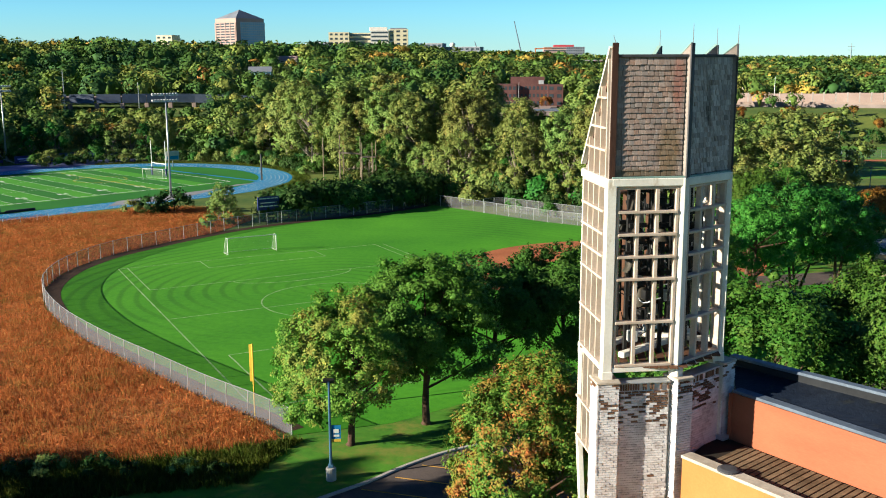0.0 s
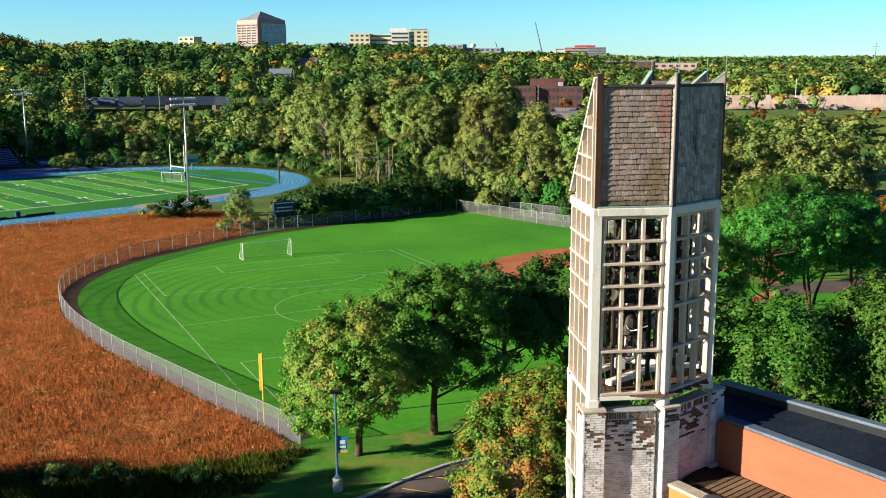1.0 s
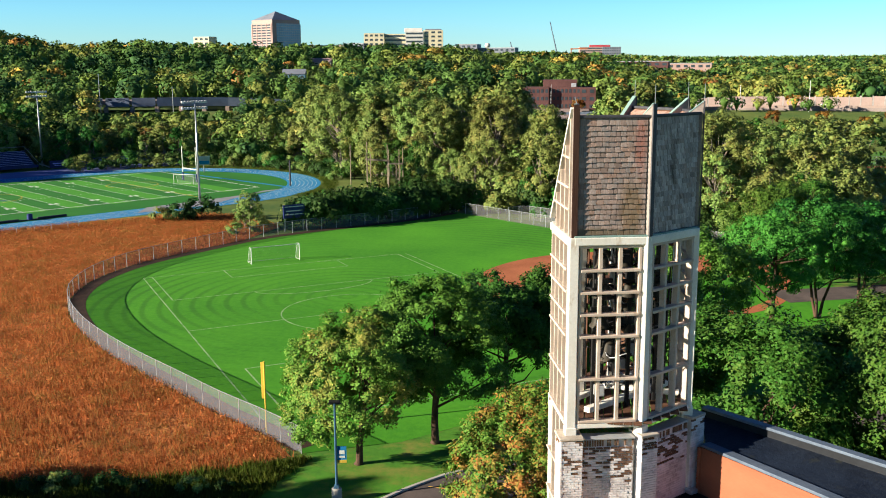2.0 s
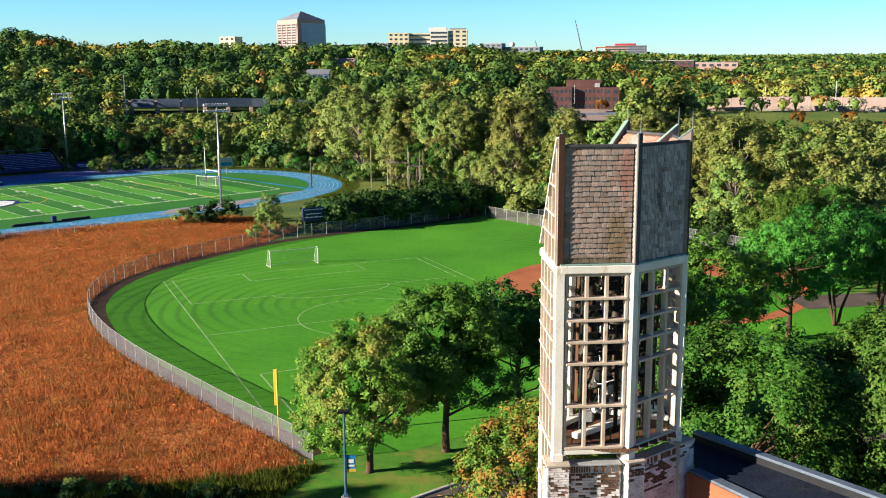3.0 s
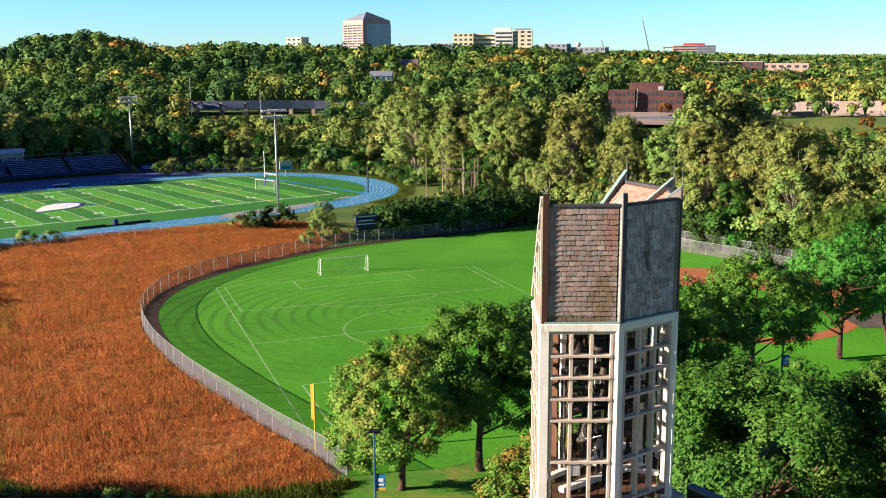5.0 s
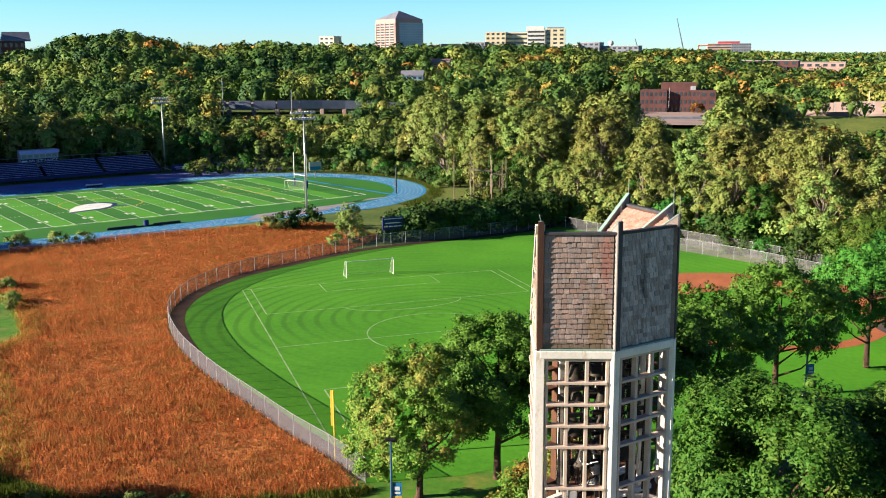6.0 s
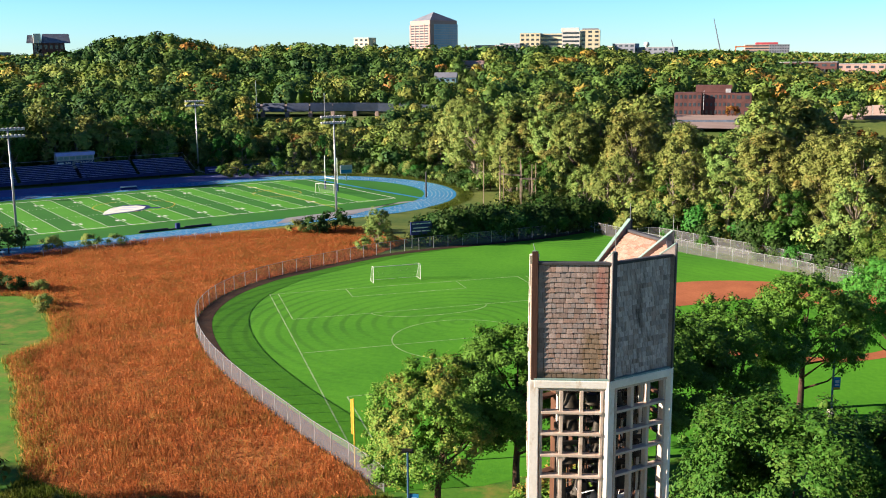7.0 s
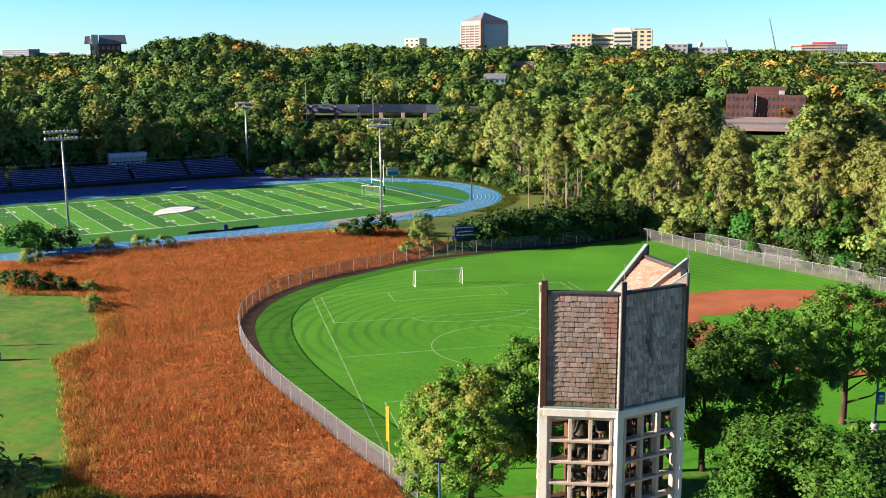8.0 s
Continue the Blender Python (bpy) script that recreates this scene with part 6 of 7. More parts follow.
# ---- fences ----
def chain_fence(name, line, h, spacing, label, link="chain_link", mid=False):
    f = thing(name, label, "fence", at=(*line[0], 0))
    inv = Matrix.Translation((-line[0][0], -line[0][1], 0))
    pts = [Vector((x, y)) for x, y in line]
    out, need = [pts[0]], spacing
    for a, b in zip(pts[:-1], pts[1:]):
        ln, pos = (b - a).length, 0.0
        while ln - pos >= need:
            pos += need
            out.append(a + (b - a) * (pos / ln))
            need = spacing
        need -= ln - pos
    out.append(pts[-1])
    o = Vector((line[0][0], line[0][1]))
    out = [p - o for p in out]
    for i, p in enumerate(out):
        part("post", Shape().tube([(p.x, p.y, 0), (p.x, p.y, h + 0.05)], 0.045, 6), "steel", f)
        if i + 1 < len(out):
            q = out[i + 1]
            part("top_rail", Shape().tube([(p.x, p.y, h), (q.x, q.y, h)], 0.03, 5, False), "steel", f)
            if mid:
                part("mid_rail", Shape().tube([(p.x, p.y, h * 0.5), (q.x, q.y, h * 0.5)], 0.022, 5, False), "steel", f)
            part("mesh_panel", Shape().add([(p.x, p.y, 0.03), (q.x, q.y, 0.03), (q.x, q.y, h), (p.x, p.y, h)], [(0, 1, 2, 3)]), link, f)
    return f


chain_fence("chain_link_fence", [fence_line[i] for i in range(0, len(fence_line), 2)] + [fence_line[-1]], 2.1, 2.9, "long curved screened chain-link fence round the outfield", link="screen_link")
chain_fence("chain_link_fence", FENCE_RIGHT, 2.1, 3.0, "galvanised chain-link fence along the wood edge")
chain_fence("chain_link_fence", [(-15.2, 177.2), (-12.5, 180.0), (4, 168), (12.5, 161.5), (20.5, 154)], 2.6, 2.6, "taller galvanised chain-link fence of the dugout run", mid=True)
chain_fence("chain_link_fence", [(fb(-2, -26)), fb(30, -26)], 1.2, 3.0, "low chain-link fence by the blue track")
chain_fence("chain_link_fence", [(62, 284), (92, 291), (140, 300)], 2.4, 4.0, "chain-link fence of a distant ball field")

# ---- foul pole ----
fp = thing("foul_pole", "yellow foul pole with a narrow mesh wing at the fence", "foul pole", at=(-25.0, 70.4, 0))
part("pole", Shape().tube([(0, 0, 0), (0, 0, 5.9)], 0.065, 8), "line_yellow", fp)
part("wing_panel", Shape().box((-0.15, 0.0, 4.35), (0.24, 0.05, 3.0), 0.1, bev=0.01), "line_yellow", fp, "yellow-orange foul pole wing")

# ---- goals ----
def soccer_goal(x, y, rz, w=7.32, h=2.44, d=2.0):
    g = thing("soccer_goal", "white tubular soccer goal with a thin net", "goal", group="soccer goals", at=(x, y, 0), rz=rz)
    for sx in (-w / 2, w / 2):
        part("post", Shape().tube([(sx, 0, 0), (sx, 0, h)], 0.055, 8), "line_white", g)
        part("stay", Shape().tube([(sx, 0, h), (sx, 0.9, h), (sx, d, 0.05)], 0.022, 6), "line_white", g)
        part("ground_bar", Shape().tube([(sx, 0, 0.05), (sx, d, 0.05)], 0.022, 6), "line_white", g)
        part("side_net", Shape().add([(sx, 0, 0.02), (sx, d, 0.02), (sx, 0.9, h), (sx, 0, h)], [(0, 1, 2, 3)]), "net", g)
    part("crossbar", Shape().tube([(-w / 2, 0, h), (w / 2, 0, h)], 0.055, 8), "line_white", g)
    part("back_bar", Shape().tube([(-w / 2, d, 0.05), (w / 2, d, 0.05)], 0.022, 6), "line_white", g)
    part("back_net", Shape().add([(-w / 2, d, 0.02), (w / 2, d, 0.02), (w / 2, 0.9, h), (-w / 2, 0.9, h)], [(0, 1, 2, 3)]), "net", g)


soccer_goal(-45.8, 135.7, 36.0)
soccer_goal(*fb(74.8, 16.3), math.degrees(math.atan2(-(2.4 * FU.y - 5.1 * FV.y), -(2.4 * FU.x - 5.1 * FV.x))) + 180, w=5.6, d=1.6)


def football_goal(u, v):
    x, y = fb(u, v)
    g = thing("football_goal", "white football goal posts with dark base pads", "goal post", at=(x, y, 0), rz=math.degrees(math.atan2(FV.y, FV.x)))
    for sx in (-3.3, 3.3):
        part("upright", Shape().tube([(sx, 0, 0), (sx, 0, 8.6)], 0.10, 8), "line_white", g)
        part("pad", Shape().box((sx, 0, 1.0), (0.42, 0.42, 2.0), 0, bev=0.08), "blue_paint", g, "dark padded post cover")
    part("crossbar", Shape().tube([(-3.3, 0, 3.05), (3.3, 0, 3.05)], 0.10, 8), "line_white", g)


football_goal(79.5, 21.5)


# ---- stadium lights ----
def light_pole(x, y, h=21.5, rows=2, n=9, rz=53.0):
    p = thing("stadium_light", "tall grey steel stadium light pole with two banks of floodlights", "light pole", group="stadium lights", at=(x, y, 0), rz=rz)
    part("pole", Shape().tube([(0, 0, 0), (0, 0, h)], [0.26, 0.13], 10), "steel", p, smooth=True)
    for r in range(rows):
        z = h - 0.15 - r * 1.25
        part("cross_arm", Shape().beam((-2.9, 0, z), (2.9, 0, z), 0.10, 0.12, 0.01), "steel", p)
        for k in range(n):
            part("floodlight", Shape().lathe((-2.7 + 5.4 * k / (n - 1), 0.25, z), [(0.10, -0.1), (0.28, 0.02), (0.30, 0.28), (0.24, 0.42), (0.001, 0.46)], 10), "coping", p, "round aluminium floodlight")
    return p


first_pole = light_pole(-80.9, 192.1, 21.0)
for x, y in ((-123.0, 144.4), (-155.5, 258.2)):
    copy_thing(first_pole, pose(x, y, 0, 0, 0, 53))
copy_thing(first_pole, pose(*fb(-38, 74), 0, 0, 0, 53))


def slim_pole(name, x, y, h, r, mat, label, lean=0.0, z=0.0):
    p = thing(name, label, "pole", at=(x, y, z))
    part("shaft", Shape().tube([(0, 0, 0), (lean, 0, h)], [r, r * 0.7], 8), mat, p)
    return p


slim_pole("padded_post", -71.2, 223.3, 6.2, 0.24, "dark_trim", "dark padded post at the track bend")
slim_pole("mast", -186.2, 352.0, 18.0, 0.16, "steel", "slim grey light mast by the freeway", z=7)
slim_pole("mast", -162.3, 364.0, 13.0, 0.16, "steel", "slim grey light mast by the freeway", z=7)
slim_pole("mast", 82, 402, 12.0, 0.14, "steel", "slim grey light mast by the freeway", z=9)
slim_pole("mast", 57, 410, 10.0, 0.14, "steel", "slim grey light mast by the freeway", z=9)
slim_pole("mast", -21, 470, 9.0, 0.12, "steel", "slim grey light mast by the freeway", z=9)
slim_pole("timber_post", -39.0, 183.2, 5.0, 0.13, "old_wood", "weathered timber post behind the fence")

# ---- ropes course ----
rc = thing("ropes_course", "timber pole ropes course with platforms at the wood edge", "ropes course", at=(-46, 210, 0))
ropes = [(-6.5, -2.0, 11.2, 0.16), (-3.0, -1.2, 11.8, 0.2), (-2.6, 0.4, 9.0, 0.16), (1.3, 0, 11.2, 0.18), (1.9, -1.6, 10.2, 0.16), (4.6, 0.7, 10.4, 0.18), (4.2, -1.4, 10.3, 0.16)]
for x, y, h, r in ropes:
    part("pole", Shape().tube([(x, y, 0), (x, y, h)], [r * 0.72, r * 0.58], 8), "old_wood", rc)
part("cross_beam", Shape().beam((-3.4, -1.2, 8.0), (1.8, -0.2, 7.6), 0.3, 0.35, 0.02), "old_wood", rc)
part("platform", Shape().box((3.0, -0.4, 7.0), (3.4, 1.6, 0.22), 0.2, bev=0.02), "old_wood", rc)
for k in range(4):
    part("wall_board", Shape().box((2.0 + 0.75 * k, -1.3 + 0.15 * k, 5.4), (0.16, 0.08, 2.2), 0.2), "old_wood", rc)

# ---- scoreboard ----
sb = thing("scoreboard", "dark blue scoreboard with pale panels on posts behind the fence", "scoreboard", at=(-51.4, 162.8, 0), rz=40)
part("board", Shape().box((0, 0, 3.4), (4.0, 0.3, 2.3), 0, bev=0.03), "blue_paint", sb)
for sx in (-1.7, 1.7):
    part("post", Shape().box((sx, 0.1, 1.1), (0.18, 0.18, 2.3), 0), "steel", sb)
for j, (z, n) in enumerate(((4.25, 5), (3.5, 1), (2.9, 4))):
    for k in range(n):
        part("panel_bar", Shape().box((-1.8 + 3.6 * (k + 0.5) / n, -0.16, z), (3.0 / n, 0.03, 0.16), 0), "line_white", sb)

# ---- bleachers ----
st = thing("bleachers", "long blue-grey aluminium bleachers in shade beside the track", "bleachers", at=(0, 0, 0))
S_U0, S_U1, S_V, ROWN = -16.0, 64.0, 77.0, 10
for k in range(ROWN):
    v, z = S_V + k * 0.85, 1.1 + k * 0.40
    for s0 in range(5):
        a, b = S_U0 + (S_U1 - S_U0) * s0 / 5 + 0.5, S_U0 + (S_U1 - S_U0) * (s0 + 1) / 5 - 0.5
        part("seat_plank", Shape().beam((*fb(a, v), z), (*fb(b, v), z), 0.32, 0.06), "seat_blue", st)
        part("foot_plank", Shape().beam((*fb(a, v + 0.35), z - 0.38), (*fb(b, v + 0.35), z - 0.38), 0.5, 0.05), "blue_paint", st)
        part("riser", Shape().beam((*fb(a, v + 0.14), z - 0.24), (*fb(b, v + 0.14), z - 0.24), 0.03, 0.36), "blue_paint", st)
for s0 in range(9):
    u = S_U0 + (S_U1 - S_U0) * s0 / 8
    part("raker", Shape().beam((*fb(u, S_V - 0.4), 0.7), (*fb(u, S_V + 8.6), 4.9), 0.15, 0.3), "dark_steel", st)
    part("stilt", Shape().beam((*fb(u, S_V + 8.3), 0), (*fb(u, S_V + 8.3), 4.7), 0.2, 0.2), "dark_steel", st)
    part("stilt", Shape().beam((*fb(u, S_V), 0), (*fb(u, S_V), 1.2), 0.2, 0.2), "dark_steel", st)
part("front_wall", Shape().beam((*fb(S_U0, S_V - 0.6), 1.0), (*fb(S_U1, S_V - 0.6), 1.0), 0.1, 0.7), "blue_paint", st)
part("back_rail", Shape().tube([(*fb(S_U0, S_V + 8.6), 5.8), (*fb(S_U1, S_V + 8.6), 5.8)], 0.05, 6), "steel", st)
part("end_rail", Shape().tube([(*fb(S_U1, S_V + 8.6), 5.8), (*fb(S_U1, S_V - 0.5), 2.0)], 0.05, 6), "steel", st)
part("stair", Shape().beam((*fb(S_U1 + 3.8, S_V - 0.4), 0.1), (*fb(S_U1 + 0.6, S_V - 0.4), 1.5), 1.4, 0.2), "steel", st)
pb = thing("press_box", "pale two-band press box with windows above the bleachers", "press box", at=(*fb(33.0, S_V + 10.4), -0.9), rz=math.degrees(math.atan2(FU.y, FU.x)))
part("box_body", Shape().box((0, 0, 6.4), (10.2, 3.0, 4.6), 0, bev=0.05), "coping", pb)
part("box_base", Shape().box((0, 0, 2.65), (10.2, 2.6, 2.9), 0), "dark_steel", pb)
part("fascia", Shape().box((0, -1.62, 8.2), (10.8, 0.25, 0.9), 0, bev=0.03), "seat_blue", pb)
M["window"] = surface("window", (0.03, 0.04, 0.05), (0.06, 0.075, 0.09), 0.3, 2, 0.12, relief=0.0, spec=0.6)
for k in range(6):
    part("window_pane", Shape().box((-4.1 + k * 1.63, -1.53, 7.0), (1.3, 0.06, 1.0), 0), "green_trim", pb)


def lettering(text, size, parent, m, mat):
    cu = bpy.data.curves.new("letters", "FONT")
    cu.body, cu.size, cu.extrude, cu.align_x = text, size, 0.02, "CENTER"
    ob = bpy.data.objects.new("letters", cu)
    me = bpy.data.meshes.new_from_object(ob)
    bpy.data.objects.remove(ob)
    me.materials.append(M[mat])
    o2 = new("lettering", me)
    o2.parent = parent
    o2.matrix_basis = m
    return o2


part("sign_band", Shape().box((0, -1.55, 5.55), (10.1, 0.08, 1.5), 0), "blue_paint", pb, "dark sign band with white letters")
lettering("MUSTANGS", 1.5, pb, pose(1.0, -1.62, 5.05, 90, 0, 0), "line_white")
part("emblem_bar", Shape().box((-4.1, -1.62, 5.55), (1.5, 0.06, 0.8), 0), "line_white", pb)
# boards and gate beyond the bleachers
for k in range(5):
    bd = thing("fence_board", "dark blue boards with pale lettering bars by the bleachers", "board", group="boards by the bleachers", at=(*fb(69 + k * 6.2, S_V - 2.5), 0), rz=math.degrees(math.atan2(FU.y, FU.x)))
    part("board", Shape().box((0, 0, 1.3), (5.2, 0.15, 2.0), 0, bev=0.02), "blue_paint", bd)
    part("bar", Shape().box((0, -0.1, 1.5), (3.6, 0.04, 0.35), 0), "seat_blue", bd)
    part("bar", Shape().box((0, -0.1, 0.95), (2.8, 0.04, 0.2), 0), "seat_blue", bd)
kiosk = thing("scoring_board", "small pale blue board on a post behind the goal", "board", at=(*fb(92, 36), 0), rz=40)
part("post", Shape().box((0, 0, 1), (0.2, 0.2, 2.0), 0), "steel", kiosk)
part("panel", Shape().box((0, 0, 3.2), (3.4, 0.3, 2.4), 0, bev=0.03), "coping", kiosk)
part("panel_band", Shape().box((0, -0.17, 2.7), (3.0, 0.04, 0.9), 0), "track_blue", kiosk, "blue band on the board")

# ---- blocking sled on the near sideline ----
sled = thing("tackling_sled", "long low dark sideline bench with a blue cover", "sled", at=(*fb(26.2, -12.4), 0), rz=math.degrees(math.atan2(FU.y, FU.x)))
part("rail", Shape().box((-4.4, 0, 0.36), (5.6, 0.35, 0.25), 0, bev=0.05), "dark_trim", sled)
part("rail", Shape().box((4.6, 0, 0.36), (5.6, 0.35, 0.25), 0, bev=0.05), "dark_trim", sled)
part("cover", Shape().box((0.4, 0, 0.65), (0.9, 0.8, 1.2), 0, bev=0.12), "blue_paint", sled)
part("foot", Shape().box((0, 0, 0.13), (14.8, 0.25, 0.26), 0), "dark_trim", sled)
cart = thing("bench", "white and dark sideline bench", "bench", at=(*fb(38, 55.5), 0), rz=53)
part("seat", Shape().box((0, 0, 0.7), (4.2, 0.6, 0.25), 0, bev=0.04), "line_white", cart)
part("base", Shape().box((0, 0, 0.29), (4.2, 0.5, 0.58), 0), "blue_paint", cart)


# ---- lamp posts with banners ----
def lamp_post(x, y, h, rz, banner="line_white"):
    p = thing("lamp_post", "dark blue steel lamp post with a banner on a concrete foot", "lamp post", group="lamp posts", at=(x, y, 0), rz=rz)
    part("foot", Shape().lathe((0, 0, 0), [(0.34, 0), (0.34, 0.85), (0.30, 0.9), (0.001, 0.9)], 14), "concrete", p, "round concrete foot")
    part("shaft", Shape().tube([(0, 0, 0.85), (0, 0, h)], [0.10, 0.07], 8), "blue_steel", p)
    part("base_cover", Shape().box((0, 0, 1.0), (0.34, 0.34, 0.22), 0, bev=0.03), "blue_steel", p)
    part("lamp_head", Shape().box((0, 0, h + 0.06), (0.75, 0.3, 0.14), 0, bev=0.03), "dark_steel", p)
    part("lamp_arm", Shape().beam((-0.45, 0, h - 0.1), (0.45, 0, h - 0.1), 0.06, 0.08), "dark_steel", p)
    part("banner", Shape().box((0.40, 0, 3.25), (0.62, 0.025, 1.15), 0), "track_blue", p, "blue and white banner")
    part("banner_band", Shape().box((0.40, -0.02, 2.78), (0.62, 0.02, 0.2), 0), "line_yellow", p)
    part("banner_bar", Shape().box((0.40, -0.02, 3.42), (0.36, 0.02, 0.26), 0), "line_white", p)
    part("banner_bar", Shape().box((0.40, -0.02, 3.10), (0.42, 0.02, 0.14), 0), "line_white", p)
    for z in (2.66, 3.84):
        part("banner_arm", Shape().tube([(0, 0, z), (0.72, 0, z)], 0.02, 5), "dark_steel", p)


lamp_post(-16.3, 59.3, 6.9, 12)
lamp_post(12.7, 93.9, 7.4, 20)
lamp_post(-80.0, 83.8, 7.0, 220)
lamp_post(52, 176, 9, 30)
banner = thing("street_banner", "blue and white banner sign on a post beside the lawn", "sign", at=(-86.2, 87.6, 0), rz=30)
part("post", Shape().tube([(0, 0, 0), (0, 0, 2.4)], 0.07, 6), "steel", banner)
part("sign_panel", Shape().box((0, -0.1, 1.7), (1.9, 0.06, 2.2), 0), "blue_paint", banner)
part("sign_bar", Shape().box((0, -0.15, 2.2), (1.3, 0.04, 0.3), 0), "line_white", banner)


# ---- freeway furniture ----
nw = thing("noise_wall", "long pale tan concrete noise wall beyond the freeway", "wall", at=(0, 0, 0))
seg = [p for p in road3 if p.x > 22]
for i in range(len(seg) - 1):
    a, b = seg[i], seg[i + 1]
    d = (b - a)
    nn = Vector((-d.y, d.x, 0)).normalized() * 9.6
    n_p = max(1, int(d.length / 4))
    for k in range(n_p):
        p, q = a + d * (k / n_p) + nn, a + d * ((k + 1) / n_p) + nn
        part("panel", Shape().beam((p.x, p.y, p.z + 1.9), (q.x, q.y, q.z + 1.9), 0.3, 4.0 + 0.6 * math.sin(i * 1.3)), "pale_concrete", nw)
        part("wall_post", Shape().box((p.x, p.y, p.z + 2.0), (0.45, 0.45, 4.4), 0), "concrete", nw)
rail_ = thing("guard_rail", "concrete freeway barrier with dark posts", "barrier", at=(0, 0, 0))
for i in range(len(road3) - 1):
    a, b = road3[i], road3[i + 1]
    d = b - a
    nn = Vector((d.y, -d.x, 0)).normalized() * 8.7
    part("barrier", Shape().beam(a + nn + Vector((0, 0, 0.5)), b + nn + Vector((0, 0, 0.5)), 0.3, 1.0 if a.x > 0 else 1.5), "pale_concrete" if a.x > 0 else "coping_dark", rail_)
bridge = thing("freeway_bridge", "grey concrete freeway bridge with dark openings and lit piers", "bridge", at=(0, 0, 0))
for a, b in zip(road3[:-1], road3[1:]):                # deep girder and parapet on the near side
    if -232 < a.x < -128:
        d = b - a
        nn = Vector((d.y, -d.x, 0)).normalized() * 9.3
        part("girder", Shape().beam(a + nn + Vector((0, 0, -0.7)), b + nn + Vector((0, 0, -0.7)), 0.5, 3.2), "slate_blue", bridge, "blue-grey steel girder")
        part("pier", Shape().box(((a + nn).x, (a + nn).y, (a.z - 2.4) / 2), (1.6, 1.6, a.z - 2.4), 0.2, bev=0.1), "pale_concrete", bridge)
ramp_b = thing("ramp_bridge", "short pale concrete ramp bridge among trees", "bridge", at=(0, 0, 0))
part("deck", Shape().beam((-207, 316.5, 5.6), (-184, 330, 4.9), 6.0, 1.3, 0.05), "pale_concrete", ramp_b)
for t in (0.15, 0.85):
    part("pier", Shape().box((-207 + 23 * t, 316.5 + 13.5 * t, 2.4), (1.0, 1.0, 5.2), 0.5), "concrete", ramp_b)


def car(x, y, z, rz, mat, label):
    c = thing("car", label, "car", group="cars on the freeway", at=(x, y, z), rz=rz)
    part("car_body", Shape().add([(sx * 2.25 if abs(zz - 0.35) < 0.4 else sx * 1.2, sy * 0.88 * (1 if zz < 1 else 0.82), zz) for zz in (0.3, 0.85) for sx in (-1, 1) for sy in (-1, 1)] +
         [(sx * 1.15 - 0.15, sy * 0.68, 1.42) for sx in (-1, 1) for sy in (-1, 1)] + [(sx * 1.85 - 0.2, sy * 0.86, 0.9) for sx in (-1, 1) for sy in (-1, 1)],
         [(0, 1, 3, 2), (0, 4, 5, 1), (2, 3, 7, 6), (0, 2, 6, 4), (1, 5, 7, 3), (4, 6, 7, 5), (12, 8, 9, 13), (14, 15, 11, 10), (12, 14, 10, 8), (13, 9, 11, 15), (8, 10, 11, 9)]), mat, c)
    for sx in (-1.4, 1.4):
        for sy in (-0.8, 0.8):
            part("wheel", Shape().tube([(sx, sy - 0.1, 0.33), (sx, sy + 0.1, 0.33)], 0.33, 12), "dark_trim", c)


for k, (i, off, mt, lb) in enumerate(((44, -4, "line_white", "white car on the freeway"), (47, 3, "line_white", "white car on the freeway"), (37, -3, "dark_steel", "dark car on the freeway"), (10, -4, "dirt", "red car on the freeway"))):
    p, d = road3[i], road3[i + 1] - road3[i]
    nn = Vector((-d.y, d.x, 0)).normalized() * off
    car(p.x + nn.x, p.y + nn.y, p.z + 0.02, math.degrees(math.atan2(d.y, d.x)), mt, lb)


# ---- far buildings ----
M["wall_pink"] = surface("wall_pink", (0.36, 0.24, 0.21), (0.44, 0.30, 0.26), 0.1, 1, 0.8, relief=0.0)
M["wall_cream"] = surface("wall_cream", (0.62, 0.54, 0.36), (0.72, 0.64, 0.45), 0.1, 1, 0.8, relief=0.0)
M["wall_brick"] = surface("wall_brick", (0.085, 0.038, 0.036), (0.135, 0.062, 0.056), 0.3, 2, 0.9, relief=0.0)
M["wall_tan"] = surface("wall_tan", (0.40, 0.30, 0.21), (0.50, 0.39, 0.28), 0.2, 3, 0.85, relief=0.1)
M["glass_blue"] = surface("glass_blue", (0.17, 0.33, 0.46), (0.25, 0.43, 0.58), 0.1, 1, 0.3, relief=0.0, spec=0.5)
M["roof_red"] = surface("roof_red", (0.36, 0.045, 0.06), (0.48, 0.07, 0.09), 0.1, 1, 0.7, relief=0.0)
M["slate"] = surface("slate", (0.15, 0.165, 0.20), (0.22, 0.235, 0.28), 0.1, 1, 0.7, relief=0.0)
M["pale_wall"] = surface("pale_wall", (0.55, 0.52, 0.48), (0.68, 0.65, 0.60), 0.1, 1, 0.8, relief=0.0)


